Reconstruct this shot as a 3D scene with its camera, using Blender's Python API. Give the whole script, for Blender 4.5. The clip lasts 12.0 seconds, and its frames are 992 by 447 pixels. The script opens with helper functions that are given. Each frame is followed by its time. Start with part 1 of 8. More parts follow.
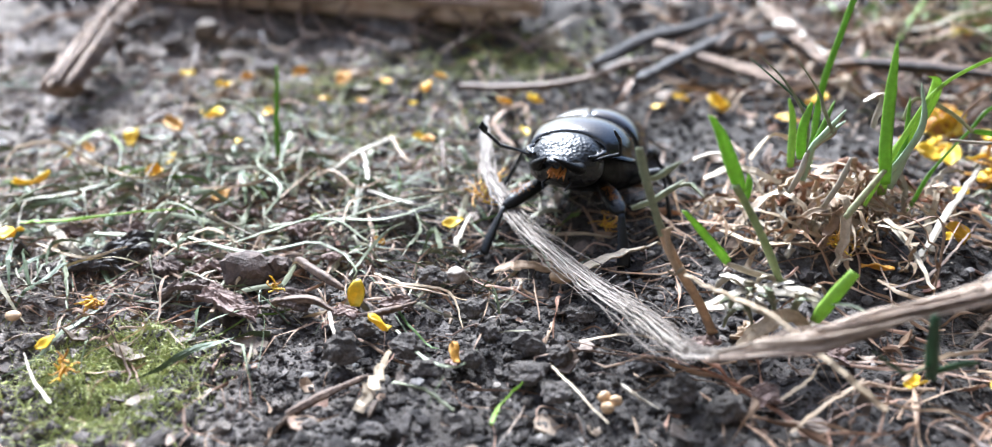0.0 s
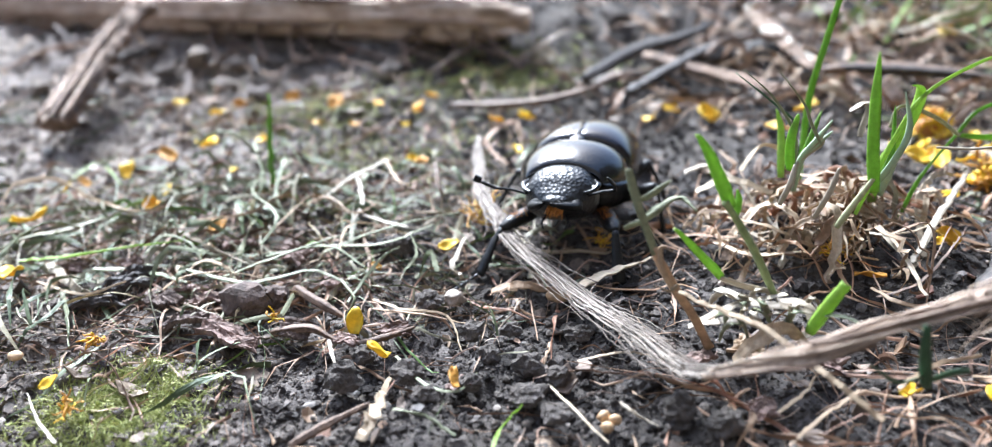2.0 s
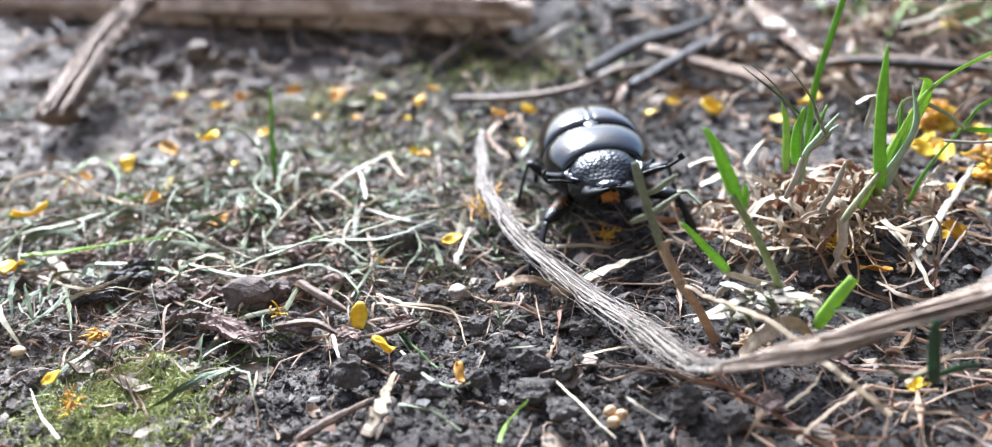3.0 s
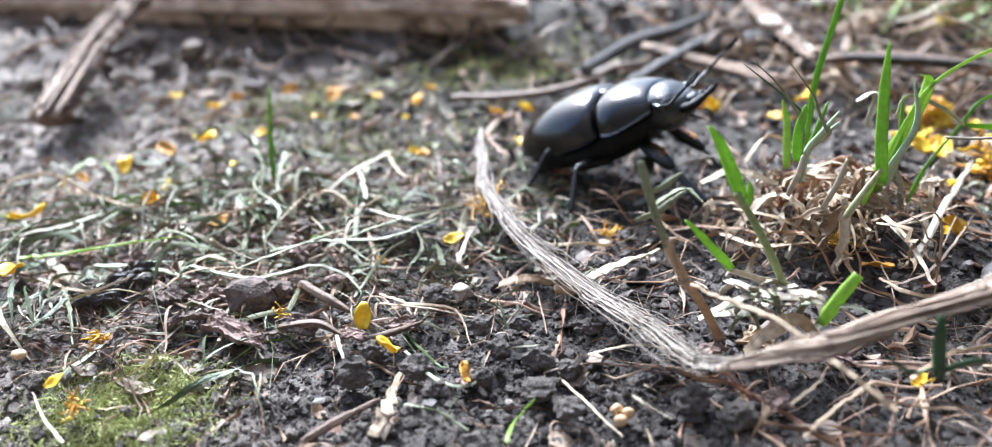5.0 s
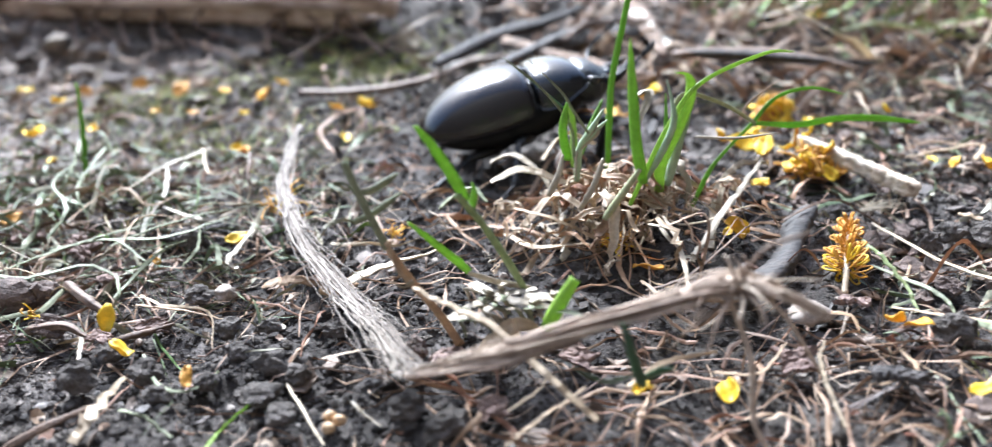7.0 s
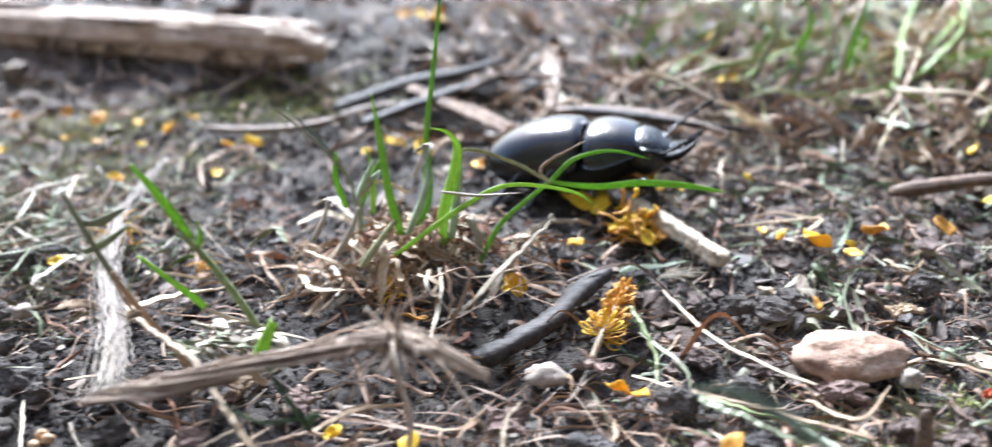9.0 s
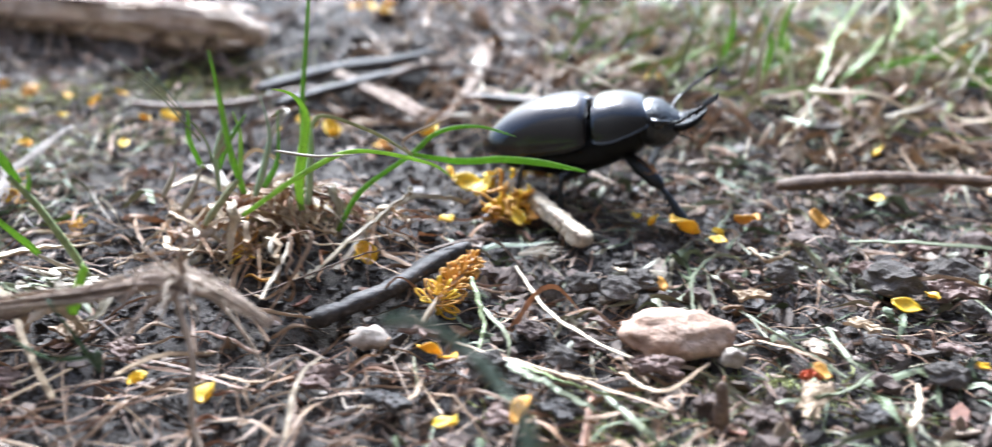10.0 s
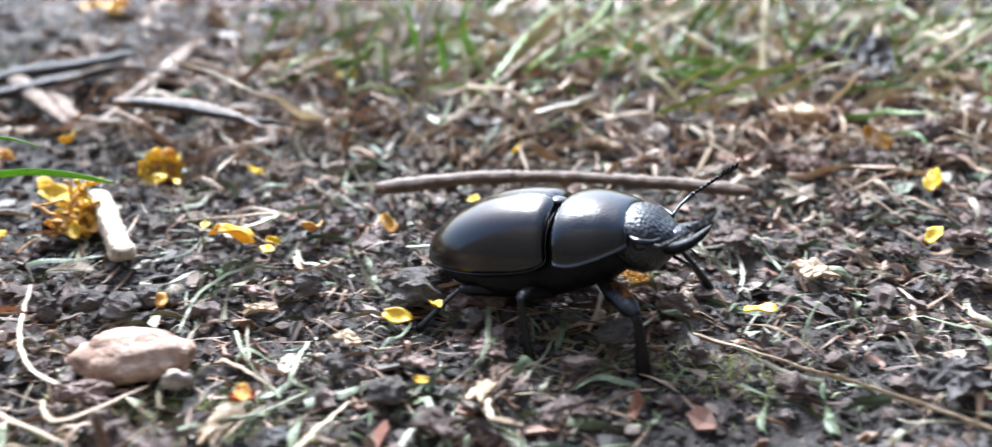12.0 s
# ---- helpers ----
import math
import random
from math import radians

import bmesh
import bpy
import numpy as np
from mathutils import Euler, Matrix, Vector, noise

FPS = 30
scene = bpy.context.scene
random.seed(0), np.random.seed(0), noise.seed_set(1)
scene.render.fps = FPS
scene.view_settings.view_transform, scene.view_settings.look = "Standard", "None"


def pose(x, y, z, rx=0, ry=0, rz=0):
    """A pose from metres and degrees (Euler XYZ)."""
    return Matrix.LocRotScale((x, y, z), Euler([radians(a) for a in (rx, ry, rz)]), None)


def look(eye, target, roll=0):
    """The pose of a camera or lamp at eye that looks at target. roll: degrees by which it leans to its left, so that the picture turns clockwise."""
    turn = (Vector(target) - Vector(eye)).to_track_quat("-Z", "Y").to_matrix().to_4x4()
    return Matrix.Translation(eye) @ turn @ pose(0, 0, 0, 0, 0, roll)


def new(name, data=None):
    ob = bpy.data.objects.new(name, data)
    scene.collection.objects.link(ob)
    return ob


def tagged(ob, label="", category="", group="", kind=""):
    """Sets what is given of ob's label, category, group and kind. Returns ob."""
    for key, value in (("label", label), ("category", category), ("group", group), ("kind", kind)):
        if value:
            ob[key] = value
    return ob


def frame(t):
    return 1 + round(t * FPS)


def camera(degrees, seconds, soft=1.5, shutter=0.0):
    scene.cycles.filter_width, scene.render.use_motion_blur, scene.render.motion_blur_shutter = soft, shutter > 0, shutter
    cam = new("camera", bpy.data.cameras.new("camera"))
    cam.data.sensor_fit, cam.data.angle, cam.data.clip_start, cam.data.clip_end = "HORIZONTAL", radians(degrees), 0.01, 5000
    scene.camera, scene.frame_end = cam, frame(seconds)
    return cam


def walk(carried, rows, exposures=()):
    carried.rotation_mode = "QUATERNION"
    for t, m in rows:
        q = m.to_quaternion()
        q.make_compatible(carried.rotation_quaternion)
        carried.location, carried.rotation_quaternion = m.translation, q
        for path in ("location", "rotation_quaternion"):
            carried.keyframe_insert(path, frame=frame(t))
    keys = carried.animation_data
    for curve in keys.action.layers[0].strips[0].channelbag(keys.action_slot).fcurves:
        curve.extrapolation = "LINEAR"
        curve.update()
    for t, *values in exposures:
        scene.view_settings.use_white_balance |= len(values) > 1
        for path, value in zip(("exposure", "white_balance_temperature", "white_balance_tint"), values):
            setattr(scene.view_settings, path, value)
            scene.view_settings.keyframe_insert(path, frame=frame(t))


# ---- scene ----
cam = camera(59.7, 12.0, soft=1.05, shutter=0.42)
PATH = [
    (0, (0.00188, -0.00280, 0.07563), (-0.0136, 1.7459, -0.8949), -0.58),
    (0.5, (0.00221, -0.00298, 0.07717), (-0.0483, 1.7372, -0.9073), -2.12),
    (1, (0.00177, -0.00362, 0.07764), (-0.0281, 1.7537, -0.8768), -2.01),
    (1.5, (0.00281, -0.00286, 0.07781), (-0.0146, 1.7570, -0.8722), -2.33),
    (2, (0.00271, -0.00274, 0.07826), (-0.0108, 1.7539, -0.8779), -2.72),
    (2.5, (0.00208, -0.00243, 0.07806), (-0.0121, 1.7465, -0.8921), -2.71),
    (4.5, (0.00068, -0.00183, 0.07810), (0.0140, 1.7506, -0.8856), -2.75),
    (5, (-0.00023, -0.00183, 0.07827), (0.0117, 1.7444, -0.8967), -2.76),
    (5.5, (0.00094, -0.00079, 0.07849), (0.0570, 1.7559, -0.8758), -2.78),
    (6, (0.00691, 0.00035, 0.07784), (0.0535, 1.7461, -0.8969), -3.00),
    (6.5, (0.02457, -0.00031, 0.07726), (0.0269, 1.7461, -0.8974), -3.12),
    (6.7, (0.02988, 0.00086, 0.07619), (0.0437, 1.7373, -0.9161), -2.89),
    (8.3, (0.06485, -0.00328, 0.07636), (-0.0994, 1.7655, -0.8426), -1.94),
    (8.5, (0.06838, -0.00324, 0.07647), (-0.1165, 1.7718, -0.8263), -2.09),
    (9, (0.08583, -0.00027, 0.07667), (-0.0968, 1.7792, -0.8179), -1.69),
    (9.5, (0.10104, 0.00204, 0.07454), (-0.0995, 1.7781, -0.8229), -1.76),
    (10, (0.11417, -0.00098, 0.06951), (-0.1296, 1.7907, -0.7852), 0.06),
    (10.5, (0.13373, 0.00226, 0.06825), (-0.1100, 1.8007, -0.7721), 0.13),
    (11, (0.14388, 0.00344, 0.06836), (-0.1188, 1.7985, -0.7736), 0.08),
    (11.5, (0.16608, 0.00900, 0.06907), (-0.0417, 1.8078, -0.7802), 0.00),
    (12, (0.18453, 0.01387, 0.06937), (0.0127, 1.8041, -0.8056), -0.61),
]
walk(cam, [(t, look(eye, target, roll)) for t, eye, target, roll in PATH], [(0.0, 1.74, 5350, 8), (12.0, 1.74, 5350, 8)])

cam.data.dof.use_dof = True
cam.data.dof.focus_distance = 0.131
cam.data.dof.aperture_fstop = 11.5

# ---- light: bright hazy sky, sun behind the subject and to its left ----
SUN_FROM = Vector((-0.24, 0.74, 0.74)).normalized()
world = bpy.data.worlds.new("sky")
scene.world = world
world.use_nodes = True
wn = world.node_tree.nodes
sky = wn.new("ShaderNodeTexSky")
sky.sky_type = "NISHITA"
sky.sun_disc = False
sky.sun_elevation = math.asin(SUN_FROM.z)
sky.sun_rotation = math.atan2(SUN_FROM.x, SUN_FROM.y)
sky.air_density, sky.dust_density, sky.ozone_density = 1.0, 4.0, 1.0
world.node_tree.links.new(sky.outputs[0], wn["Background"].inputs[0])
wn["Background"].inputs[1].default_value = 0.137
sun = new("sun", bpy.data.lights.new("sun", "SUN"))
sun.data.energy, sun.data.angle, sun.data.color = 4.6, radians(20), (1.0, 0.97, 0.925)
sun.matrix_world = look(SUN_FROM * 3, (0, 0, 0))

# ---- materials ----


def material(name):
    m = bpy.data.materials.new(name)
    m.use_nodes = True
    nt = m.node_tree
    return m, nt, nt.nodes["Principled BSDF"]


def node(nt, kind, **inputs):
    n = nt.nodes.new(kind)
    for k, v in inputs.items():
        n.inputs[k.replace("_", " ")].default_value = v
    return n


def ramp(nt, source, stops, constant=False):
    r = nt.nodes.new("ShaderNodeValToRGB")
    e = r.color_ramp.elements
    while len(e) < len(stops):
        e.new(0.5)
    for el, (p, c) in zip(e, stops):
        el.position, el.color = p, (*c, 1)
    if constant:
        r.color_ramp.interpolation = "CONSTANT"
    nt.links.new(source, r.inputs[0])
    return r.outputs[0]


def mix(nt, a, b, fac, how="MIX"):
    n = nt.nodes.new("ShaderNodeMix")
    n.data_type, n.blend_type = "RGBA", how
    for sock, v in ((n.inputs[0], fac), (n.inputs[6], a), (n.inputs[7], b)):
        if isinstance(v, (int, float)):
            sock.default_value = v
        elif isinstance(v, tuple):
            sock.default_value = (*v, 1)
        else:
            nt.links.new(v, sock)
    return n.outputs[2]


def grain(nt, scale, detail=4.0, rough=0.6, stretch=None):
    co = nt.nodes.new("ShaderNodeTexCoord")
    n = node(nt, "ShaderNodeTexNoise", Scale=scale, Detail=detail, Roughness=rough)
    src = co.outputs["Object"]
    if stretch:
        mp = nt.nodes.new("ShaderNodeMapping")
        mp.inputs["Scale"].default_value = stretch
        nt.links.new(src, mp.inputs[0])
        src = mp.outputs[0]
    nt.links.new(src, n.inputs["Vector"])
    return n.outputs["Fac"]


def relief(nt, bsdf, height, distance, strength=1.0):
    b = nt.nodes.new("ShaderNodeBump")
    b.inputs["Strength"].default_value, b.inputs["Distance"].default_value = strength, distance
    nt.links.new(height, b.inputs["Height"])
    nt.links.new(b.outputs[0], bsdf.inputs["Normal"])


def surface(name, stops, rough=0.7, scale=900.0, bump=0.0001, by="island", dirt=0.35, sheen_scale=120.0,
            translucent=0.0, spec=0.5, stretch=None, pale_haze=False):
    """A matt natural surface: base colour picked from stops by piece, mottled at two scales."""
    m, nt, b = material(name)
    if by == "island":
        g = nt.nodes.new("ShaderNodeNewGeometry")
        src = g.outputs["Random Per Island"]
    elif by == "object":
        g = nt.nodes.new("ShaderNodeObjectInfo")
        src = g.outputs["Random"]
    else:
        src = grain(nt, by)
    col = ramp(nt, src, stops)
    fine, wide = grain(nt, scale, stretch=stretch), grain(nt, sheen_scale, 3.0)
    shade = ramp(nt, fine, [(0.3, (1 - dirt,) * 3), (0.7, (1 + dirt * 0.4,) * 3)])
    shade2 = ramp(nt, wide, [(0.3, (1 - dirt * 0.8, 1 - dirt * 0.85, 1 - dirt)), (0.65, (1.0, 1.0, 1.0))])
    col = mix(nt, mix(nt, col, shade, 1.0, "MULTIPLY"), shade2, 1.0, "MULTIPLY")
    if pale_haze:
        # Brighter round a point at the left: paler dry soil plus lens haze, as colour.
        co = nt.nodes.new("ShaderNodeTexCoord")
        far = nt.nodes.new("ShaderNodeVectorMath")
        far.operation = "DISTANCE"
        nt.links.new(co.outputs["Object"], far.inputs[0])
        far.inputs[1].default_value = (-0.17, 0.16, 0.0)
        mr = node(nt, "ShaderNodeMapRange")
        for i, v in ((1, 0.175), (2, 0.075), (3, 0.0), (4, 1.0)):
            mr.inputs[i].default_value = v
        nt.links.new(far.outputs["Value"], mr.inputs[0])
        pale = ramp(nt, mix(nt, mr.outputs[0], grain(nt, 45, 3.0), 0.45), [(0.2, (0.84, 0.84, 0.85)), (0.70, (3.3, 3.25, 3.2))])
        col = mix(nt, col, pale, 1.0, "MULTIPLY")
    nt.links.new(col, b.inputs["Base Color"])
    b.inputs["Roughness"].default_value = rough
    b.inputs["Specular IOR Level"].default_value = spec
    if bump:
        relief(nt, b, fine, bump)
    if translucent:
        out = nt.nodes["Material Output"]
        tr = nt.nodes.new("ShaderNodeBsdfTranslucent")
        nt.links.new(col, tr.inputs[0])
        mx = nt.nodes.new("ShaderNodeMixShader")
        mx.inputs[0].default_value = translucent
        nt.links.new(b.outputs[0], mx.inputs[1])
        nt.links.new(tr.outputs[0], mx.inputs[2])
        nt.links.new(mx.outputs[0], out.inputs[0])
    return m


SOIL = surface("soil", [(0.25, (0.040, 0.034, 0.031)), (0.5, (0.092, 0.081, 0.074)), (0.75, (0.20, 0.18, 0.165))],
               rough=0.88, scale=2600, bump=0.0006, by=160.0, dirt=0.45, sheen_scale=35, spec=0.25, pale_haze=True)
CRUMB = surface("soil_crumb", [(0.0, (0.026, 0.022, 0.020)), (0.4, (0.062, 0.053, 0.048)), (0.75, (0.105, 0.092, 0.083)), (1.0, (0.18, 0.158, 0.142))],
                rough=0.88, scale=2400, bump=0.0007, dirt=0.45, spec=0.25, pale_haze=True)
GRIT = surface("grit", [(0.0, (0.05, 0.045, 0.04)), (0.5, (0.16, 0.14, 0.125)), (0.8, (0.30, 0.26, 0.22)), (1.0, (0.42, 0.33, 0.27))],
               rough=0.7, scale=3000, bump=0.0001)
LITTER = surface("dry_litter", [(0.0, (0.06, 0.036, 0.026)), (0.25, (0.20, 0.115, 0.07)), (0.5, (0.36, 0.23, 0.14)),
                                (0.7, (0.46, 0.33, 0.22)), (0.84, (0.32, 0.15, 0.085)), (1.0, (0.50, 0.42, 0.33))],
                 rough=0.55, scale=1500, bump=0.00008, dirt=0.25, translucent=0.25)
HAY = surface("hay", [(0.0, (0.12, 0.07, 0.042)), (0.3, (0.34, 0.20, 0.115)), (0.6, (0.56, 0.40, 0.25)), (0.85, (0.42, 0.22, 0.115)), (1.0, (0.62, 0.53, 0.39))],
              rough=0.55, scale=1300, bump=0.00008, dirt=0.2, translucent=0.3)
BLEACHED = surface("bleached_hay", [(0.0, (0.11, 0.065, 0.042)), (0.3, (0.30, 0.19, 0.115)), (0.55, (0.48, 0.35, 0.225)), (0.8, (0.34, 0.19, 0.11)), (0.93, (0.50, 0.40, 0.28)), (1.0, (0.60, 0.52, 0.40))],
                   rough=0.55, scale=1300, bump=0.00008, dirt=0.2, translucent=0.3)
GREYGREEN = surface("wilted_grass", [(0.0, (0.075, 0.105, 0.045)), (0.3, (0.145, 0.18, 0.088)), (0.55, (0.235, 0.265, 0.155)), (0.75, (0.29, 0.25, 0.16)), (0.9, (0.33, 0.32, 0.22)), (1.0, (0.39, 0.37, 0.285))],
                    rough=0.55, scale=1400, bump=0.00006, dirt=0.3, translucent=0.15)
FLAKE = surface("leaf_flake", [(0.0, (0.035, 0.028, 0.024)), (0.35, (0.10, 0.074, 0.058)), (0.6, (0.19, 0.138, 0.102)), (0.88, (0.33, 0.25, 0.18)), (1.0, (0.24, 0.095, 0.055))],
                rough=0.65, scale=1800, bump=0.00015, dirt=0.45)
GREEN = surface("green_grass", [(0.0, (0.15, 0.29, 0.032)), (0.5, (0.24, 0.41, 0.05)), (1.0, (0.36, 0.50, 0.10))],
                rough=0.42, scale=1300, bump=0.00005, dirt=0.2, translucent=0.55, by="object")
FARGREEN = surface("turf", [(0.0, (0.12, 0.21, 0.045)), (0.38, (0.24, 0.34, 0.085)), (0.55, (0.42, 0.39, 0.19)), (0.75, (0.52, 0.40, 0.25)), (1.0, (0.68, 0.60, 0.45))],
                   rough=0.5, scale=700, bump=0.00006, dirt=0.2, translucent=0.4)
STEM = surface("grass_stem", [(0.0, (0.26, 0.33, 0.125)), (1.0, (0.42, 0.42, 0.235))], rough=0.5, scale=900, bump=0.00006, by="object", translucent=0.15)
TAN = surface("dry_stalk", [(0.0, (0.34, 0.23, 0.135)), (0.5, (0.52, 0.39, 0.25)), (1.0, (0.66, 0.55, 0.40))],
              rough=0.6, scale=1300, bump=0.0001, by="object", dirt=0.28, translucent=0.22)
HUSK = surface("dead_leaf_husk", [(0.0, (0.31, 0.195, 0.12)), (0.5, (0.47, 0.33, 0.21)), (1.0, (0.62, 0.50, 0.355))],
               rough=0.55, scale=1500, bump=0.0001, by="object", dirt=0.3, translucent=0.3)
RUST = surface("rusty_leaf", [(0.0, (0.20, 0.085, 0.045)), (1.0, (0.36, 0.17, 0.085))], rough=0.6, scale=1500, bump=0.0001, by="object", dirt=0.35, translucent=0.25)
CREAM = surface("cream_stalk", [(0.3, (0.27, 0.18, 0.12)), (0.45, (0.52, 0.42, 0.31)), (0.75, (0.66, 0.58, 0.47))], rough=0.65, scale=1100, bump=0.0003, by=330.0, dirt=0.35)
DEEPGREEN = surface("deep_green_leaf", [(0.0, (0.035, 0.085, 0.04)), (1.0, (0.07, 0.14, 0.06))], rough=0.45, scale=1300, bump=0.00005, dirt=0.2, translucent=0.2, by="object")
PALE = surface("bleached_stalk", [(0.0, (0.30, 0.245, 0.17)), (1.0, (0.47, 0.41, 0.315))],
               rough=0.55, scale=1300, bump=0.00008, by="object", dirt=0.22, translucent=0.15)
FIBRE = surface("bark_fibre", [(0.0, (0.13, 0.10, 0.08)), (0.5, (0.27, 0.22, 0.18)), (1.0, (0.42, 0.37, 0.315))],
                rough=0.7, scale=2200, bump=0.0002, dirt=0.4, by="object")
DULL_LEAF = surface("dull_leaf", [(0.3, (0.22, 0.30, 0.17)), (0.7, (0.38, 0.46, 0.31))], rough=0.6, scale=500, bump=0.0002, by=120.0, dirt=0.2)
WAXY = surface("waxy_blade", [(0.3, (0.10, 0.15, 0.10)), (0.7, (0.17, 0.23, 0.16))], rough=0.5, scale=900, bump=0.0001, by=200.0, dirt=0.2)
VINE = surface("vine", [(0.0, (0.24, 0.17, 0.125)), (0.5, (0.42, 0.32, 0.24)), (1.0, (0.60, 0.49, 0.385))], rough=0.7, scale=1800, bump=0.0002, dirt=0.35, by="object")
BARK = surface("bark", [(0.3, (0.09, 0.055, 0.038)), (0.5, (0.20, 0.128, 0.086)), (0.75, (0.36, 0.26, 0.19))], rough=0.8, scale=700, bump=0.0009,
               by=260.0, dirt=0.55, stretch=(0.25, 1, 1))
WOOD = surface("weathered_wood", [(0.3, (0.38, 0.27, 0.20)), (0.55, (0.57, 0.45, 0.36)), (0.8, (0.70, 0.60, 0.50))], rough=0.75, scale=500, bump=0.0008,
               by=170.0, dirt=0.4, stretch=(0.12, 1, 1))
TWIG = surface("dark_twig", [(0.3, (0.022, 0.018, 0.016)), (0.6, (0.058, 0.046, 0.039)), (0.85, (0.12, 0.095, 0.075))], rough=0.7, scale=1500, bump=0.0003,
               by=700.0, dirt=0.5, stretch=(0.3, 1, 1))
BROWN = surface("brown_twig", [(0.3, (0.085, 0.05, 0.032)), (0.6, (0.175, 0.108, 0.068)), (0.85, (0.28, 0.19, 0.125))], rough=0.65, scale=1500, bump=0.0002,
                by=700.0, dirt=0.4)
PETAL = surface("yellow_petal", [(0.0, (0.78, 0.52, 0.012)), (0.5, (0.82, 0.58, 0.02)), (1.0, (0.80, 0.44, 0.012))], rough=0.5, scale=1500, bump=0.00006,
                by="object", dirt=0.22, translucent=0.3)
OCHRE = surface("withered_petal", [(0.0, (0.52, 0.22, 0.03)), (0.6, (0.64, 0.32, 0.035)), (1.0, (0.44, 0.165, 0.035))], rough=0.6, scale=1500, bump=0.00008,
                dirt=0.35, translucent=0.2)
MAUVE = surface("mauve_bark", [(0.3, (0.13, 0.082, 0.068)), (0.6, (0.25, 0.168, 0.138)), (0.85, (0.38, 0.275, 0.225))], rough=0.75, scale=1700, bump=0.0003,
                by=600.0, dirt=0.4)
RED = surface("red_leaf", [(0.0, (0.42, 0.07, 0.02)), (1.0, (0.55, 0.12, 0.03))], rough=0.6, scale=1500, bump=0.0001, by=600.0, dirt=0.3)
STONE = surface("pink_stone", [(0.28, (0.21, 0.11, 0.07)), (0.5, (0.39, 0.25, 0.17)), (0.72, (0.50, 0.38, 0.30))], rough=0.7, scale=900, bump=0.0005,
                by=130.0, dirt=0.35)
CLOD = surface("brown_clod", [(0.3, (0.075, 0.055, 0.046)), (0.55, (0.15, 0.108, 0.09)), (0.8, (0.25, 0.19, 0.16))], rough=0.85, scale=2600, bump=0.0004, by=420.0)
SEED = surface("seed", [(0.3, (0.45, 0.29, 0.15)), (0.7, (0.62, 0.43, 0.25))], rough=0.55, scale=1500, bump=0.0001, by=500.0)
MOSS = surface("moss", [(0.0, (0.20, 0.24, 0.05)), (0.5, (0.38, 0.41, 0.12)), (1.0, (0.55, 0.55, 0.25))], rough=0.7, scale=2500, bump=0.0, dirt=0.3, translucent=0.2)


def chitin(name, low, high, rough, dots, bump, shine):
    m, nt, b = material(name)
    nt.links.new(ramp(nt, grain(nt, 300), [(0.3, low), (0.7, high)]), b.inputs["Base Color"])
    co = nt.nodes.new("ShaderNodeTexCoord")
    v = node(nt, "ShaderNodeTexVoronoi", Scale=dots)
    nt.links.new(co.outputs["Object"], v.inputs["Vector"])
    relief(nt, b, v.outputs["Distance"], bump)
    rr = ramp(nt, grain(nt, 700), [(0.35, (rough * 0.8,) * 3), (0.7, (rough * 1.3,) * 3)])
    nt.links.new(rr, b.inputs["Roughness"])
    b.inputs["Specular IOR Level"].default_value = shine
    return m


ELYTRA = chitin("wing_case", (0.0030, 0.0017, 0.0015), (0.0062, 0.0036, 0.0030), 0.18, 2600, 0.000010, 0.5)
BLACK = chitin("black_shell", (0.0010, 0.0012, 0.0014), (0.0021, 0.0024, 0.0028), 0.17, 2300, 0.00002, 0.5)
HEADM = chitin("rough_shell", (0.0030, 0.0034, 0.004), (0.0075, 0.0082, 0.0092), 0.38, 1700, 0.00014, 0.5)
EYEM = chitin("eye_shell", (0.004, 0.004, 0.005), (0.007, 0.007, 0.008), 0.1, 5200, 0.000004, 0.6)
BELLYM = chitin("belly_shell", (0.0012, 0.0011, 0.0011), (0.0026, 0.0023, 0.0022), 0.55, 2200, 0.00004, 0.18)
LEGM = chitin("leg_shell", (0.0016, 0.0016, 0.0018), (0.0036, 0.0034, 0.0034), 0.40, 2200, 0.00005, 0.3)
HAIR = surface("amber_hair", [(0.0, (0.55, 0.20, 0.03)), (1.0, (0.75, 0.33, 0.06))], rough=0.6, scale=3000, bump=0.0001)

# ---- builders ----


def lattice(ix, iy, seed):
    n = np.sin(ix * 127.1 + iy * 311.7 + seed * 74.7) * 43758.5453
    return n - np.floor(n)


def vnoise(x, y, seed=0):
    ix, iy = np.floor(x), np.floor(y)
    fx, fy = x - ix, y - iy
    fx, fy = fx * fx * (3 - 2 * fx), fy * fy * (3 - 2 * fy)
    a, b = lattice(ix, iy, seed), lattice(ix + 1, iy, seed)
    c, d = lattice(ix, iy + 1, seed), lattice(ix + 1, iy + 1, seed)
    return (a * (1 - fx) + b * fx) * (1 - fy) + (c * (1 - fx) + d * fx) * fy - 0.5


def step(a, b, v):
    k = np.clip((v - a) / (b - a), 0, 1)
    return k * k * (3 - 2 * k)


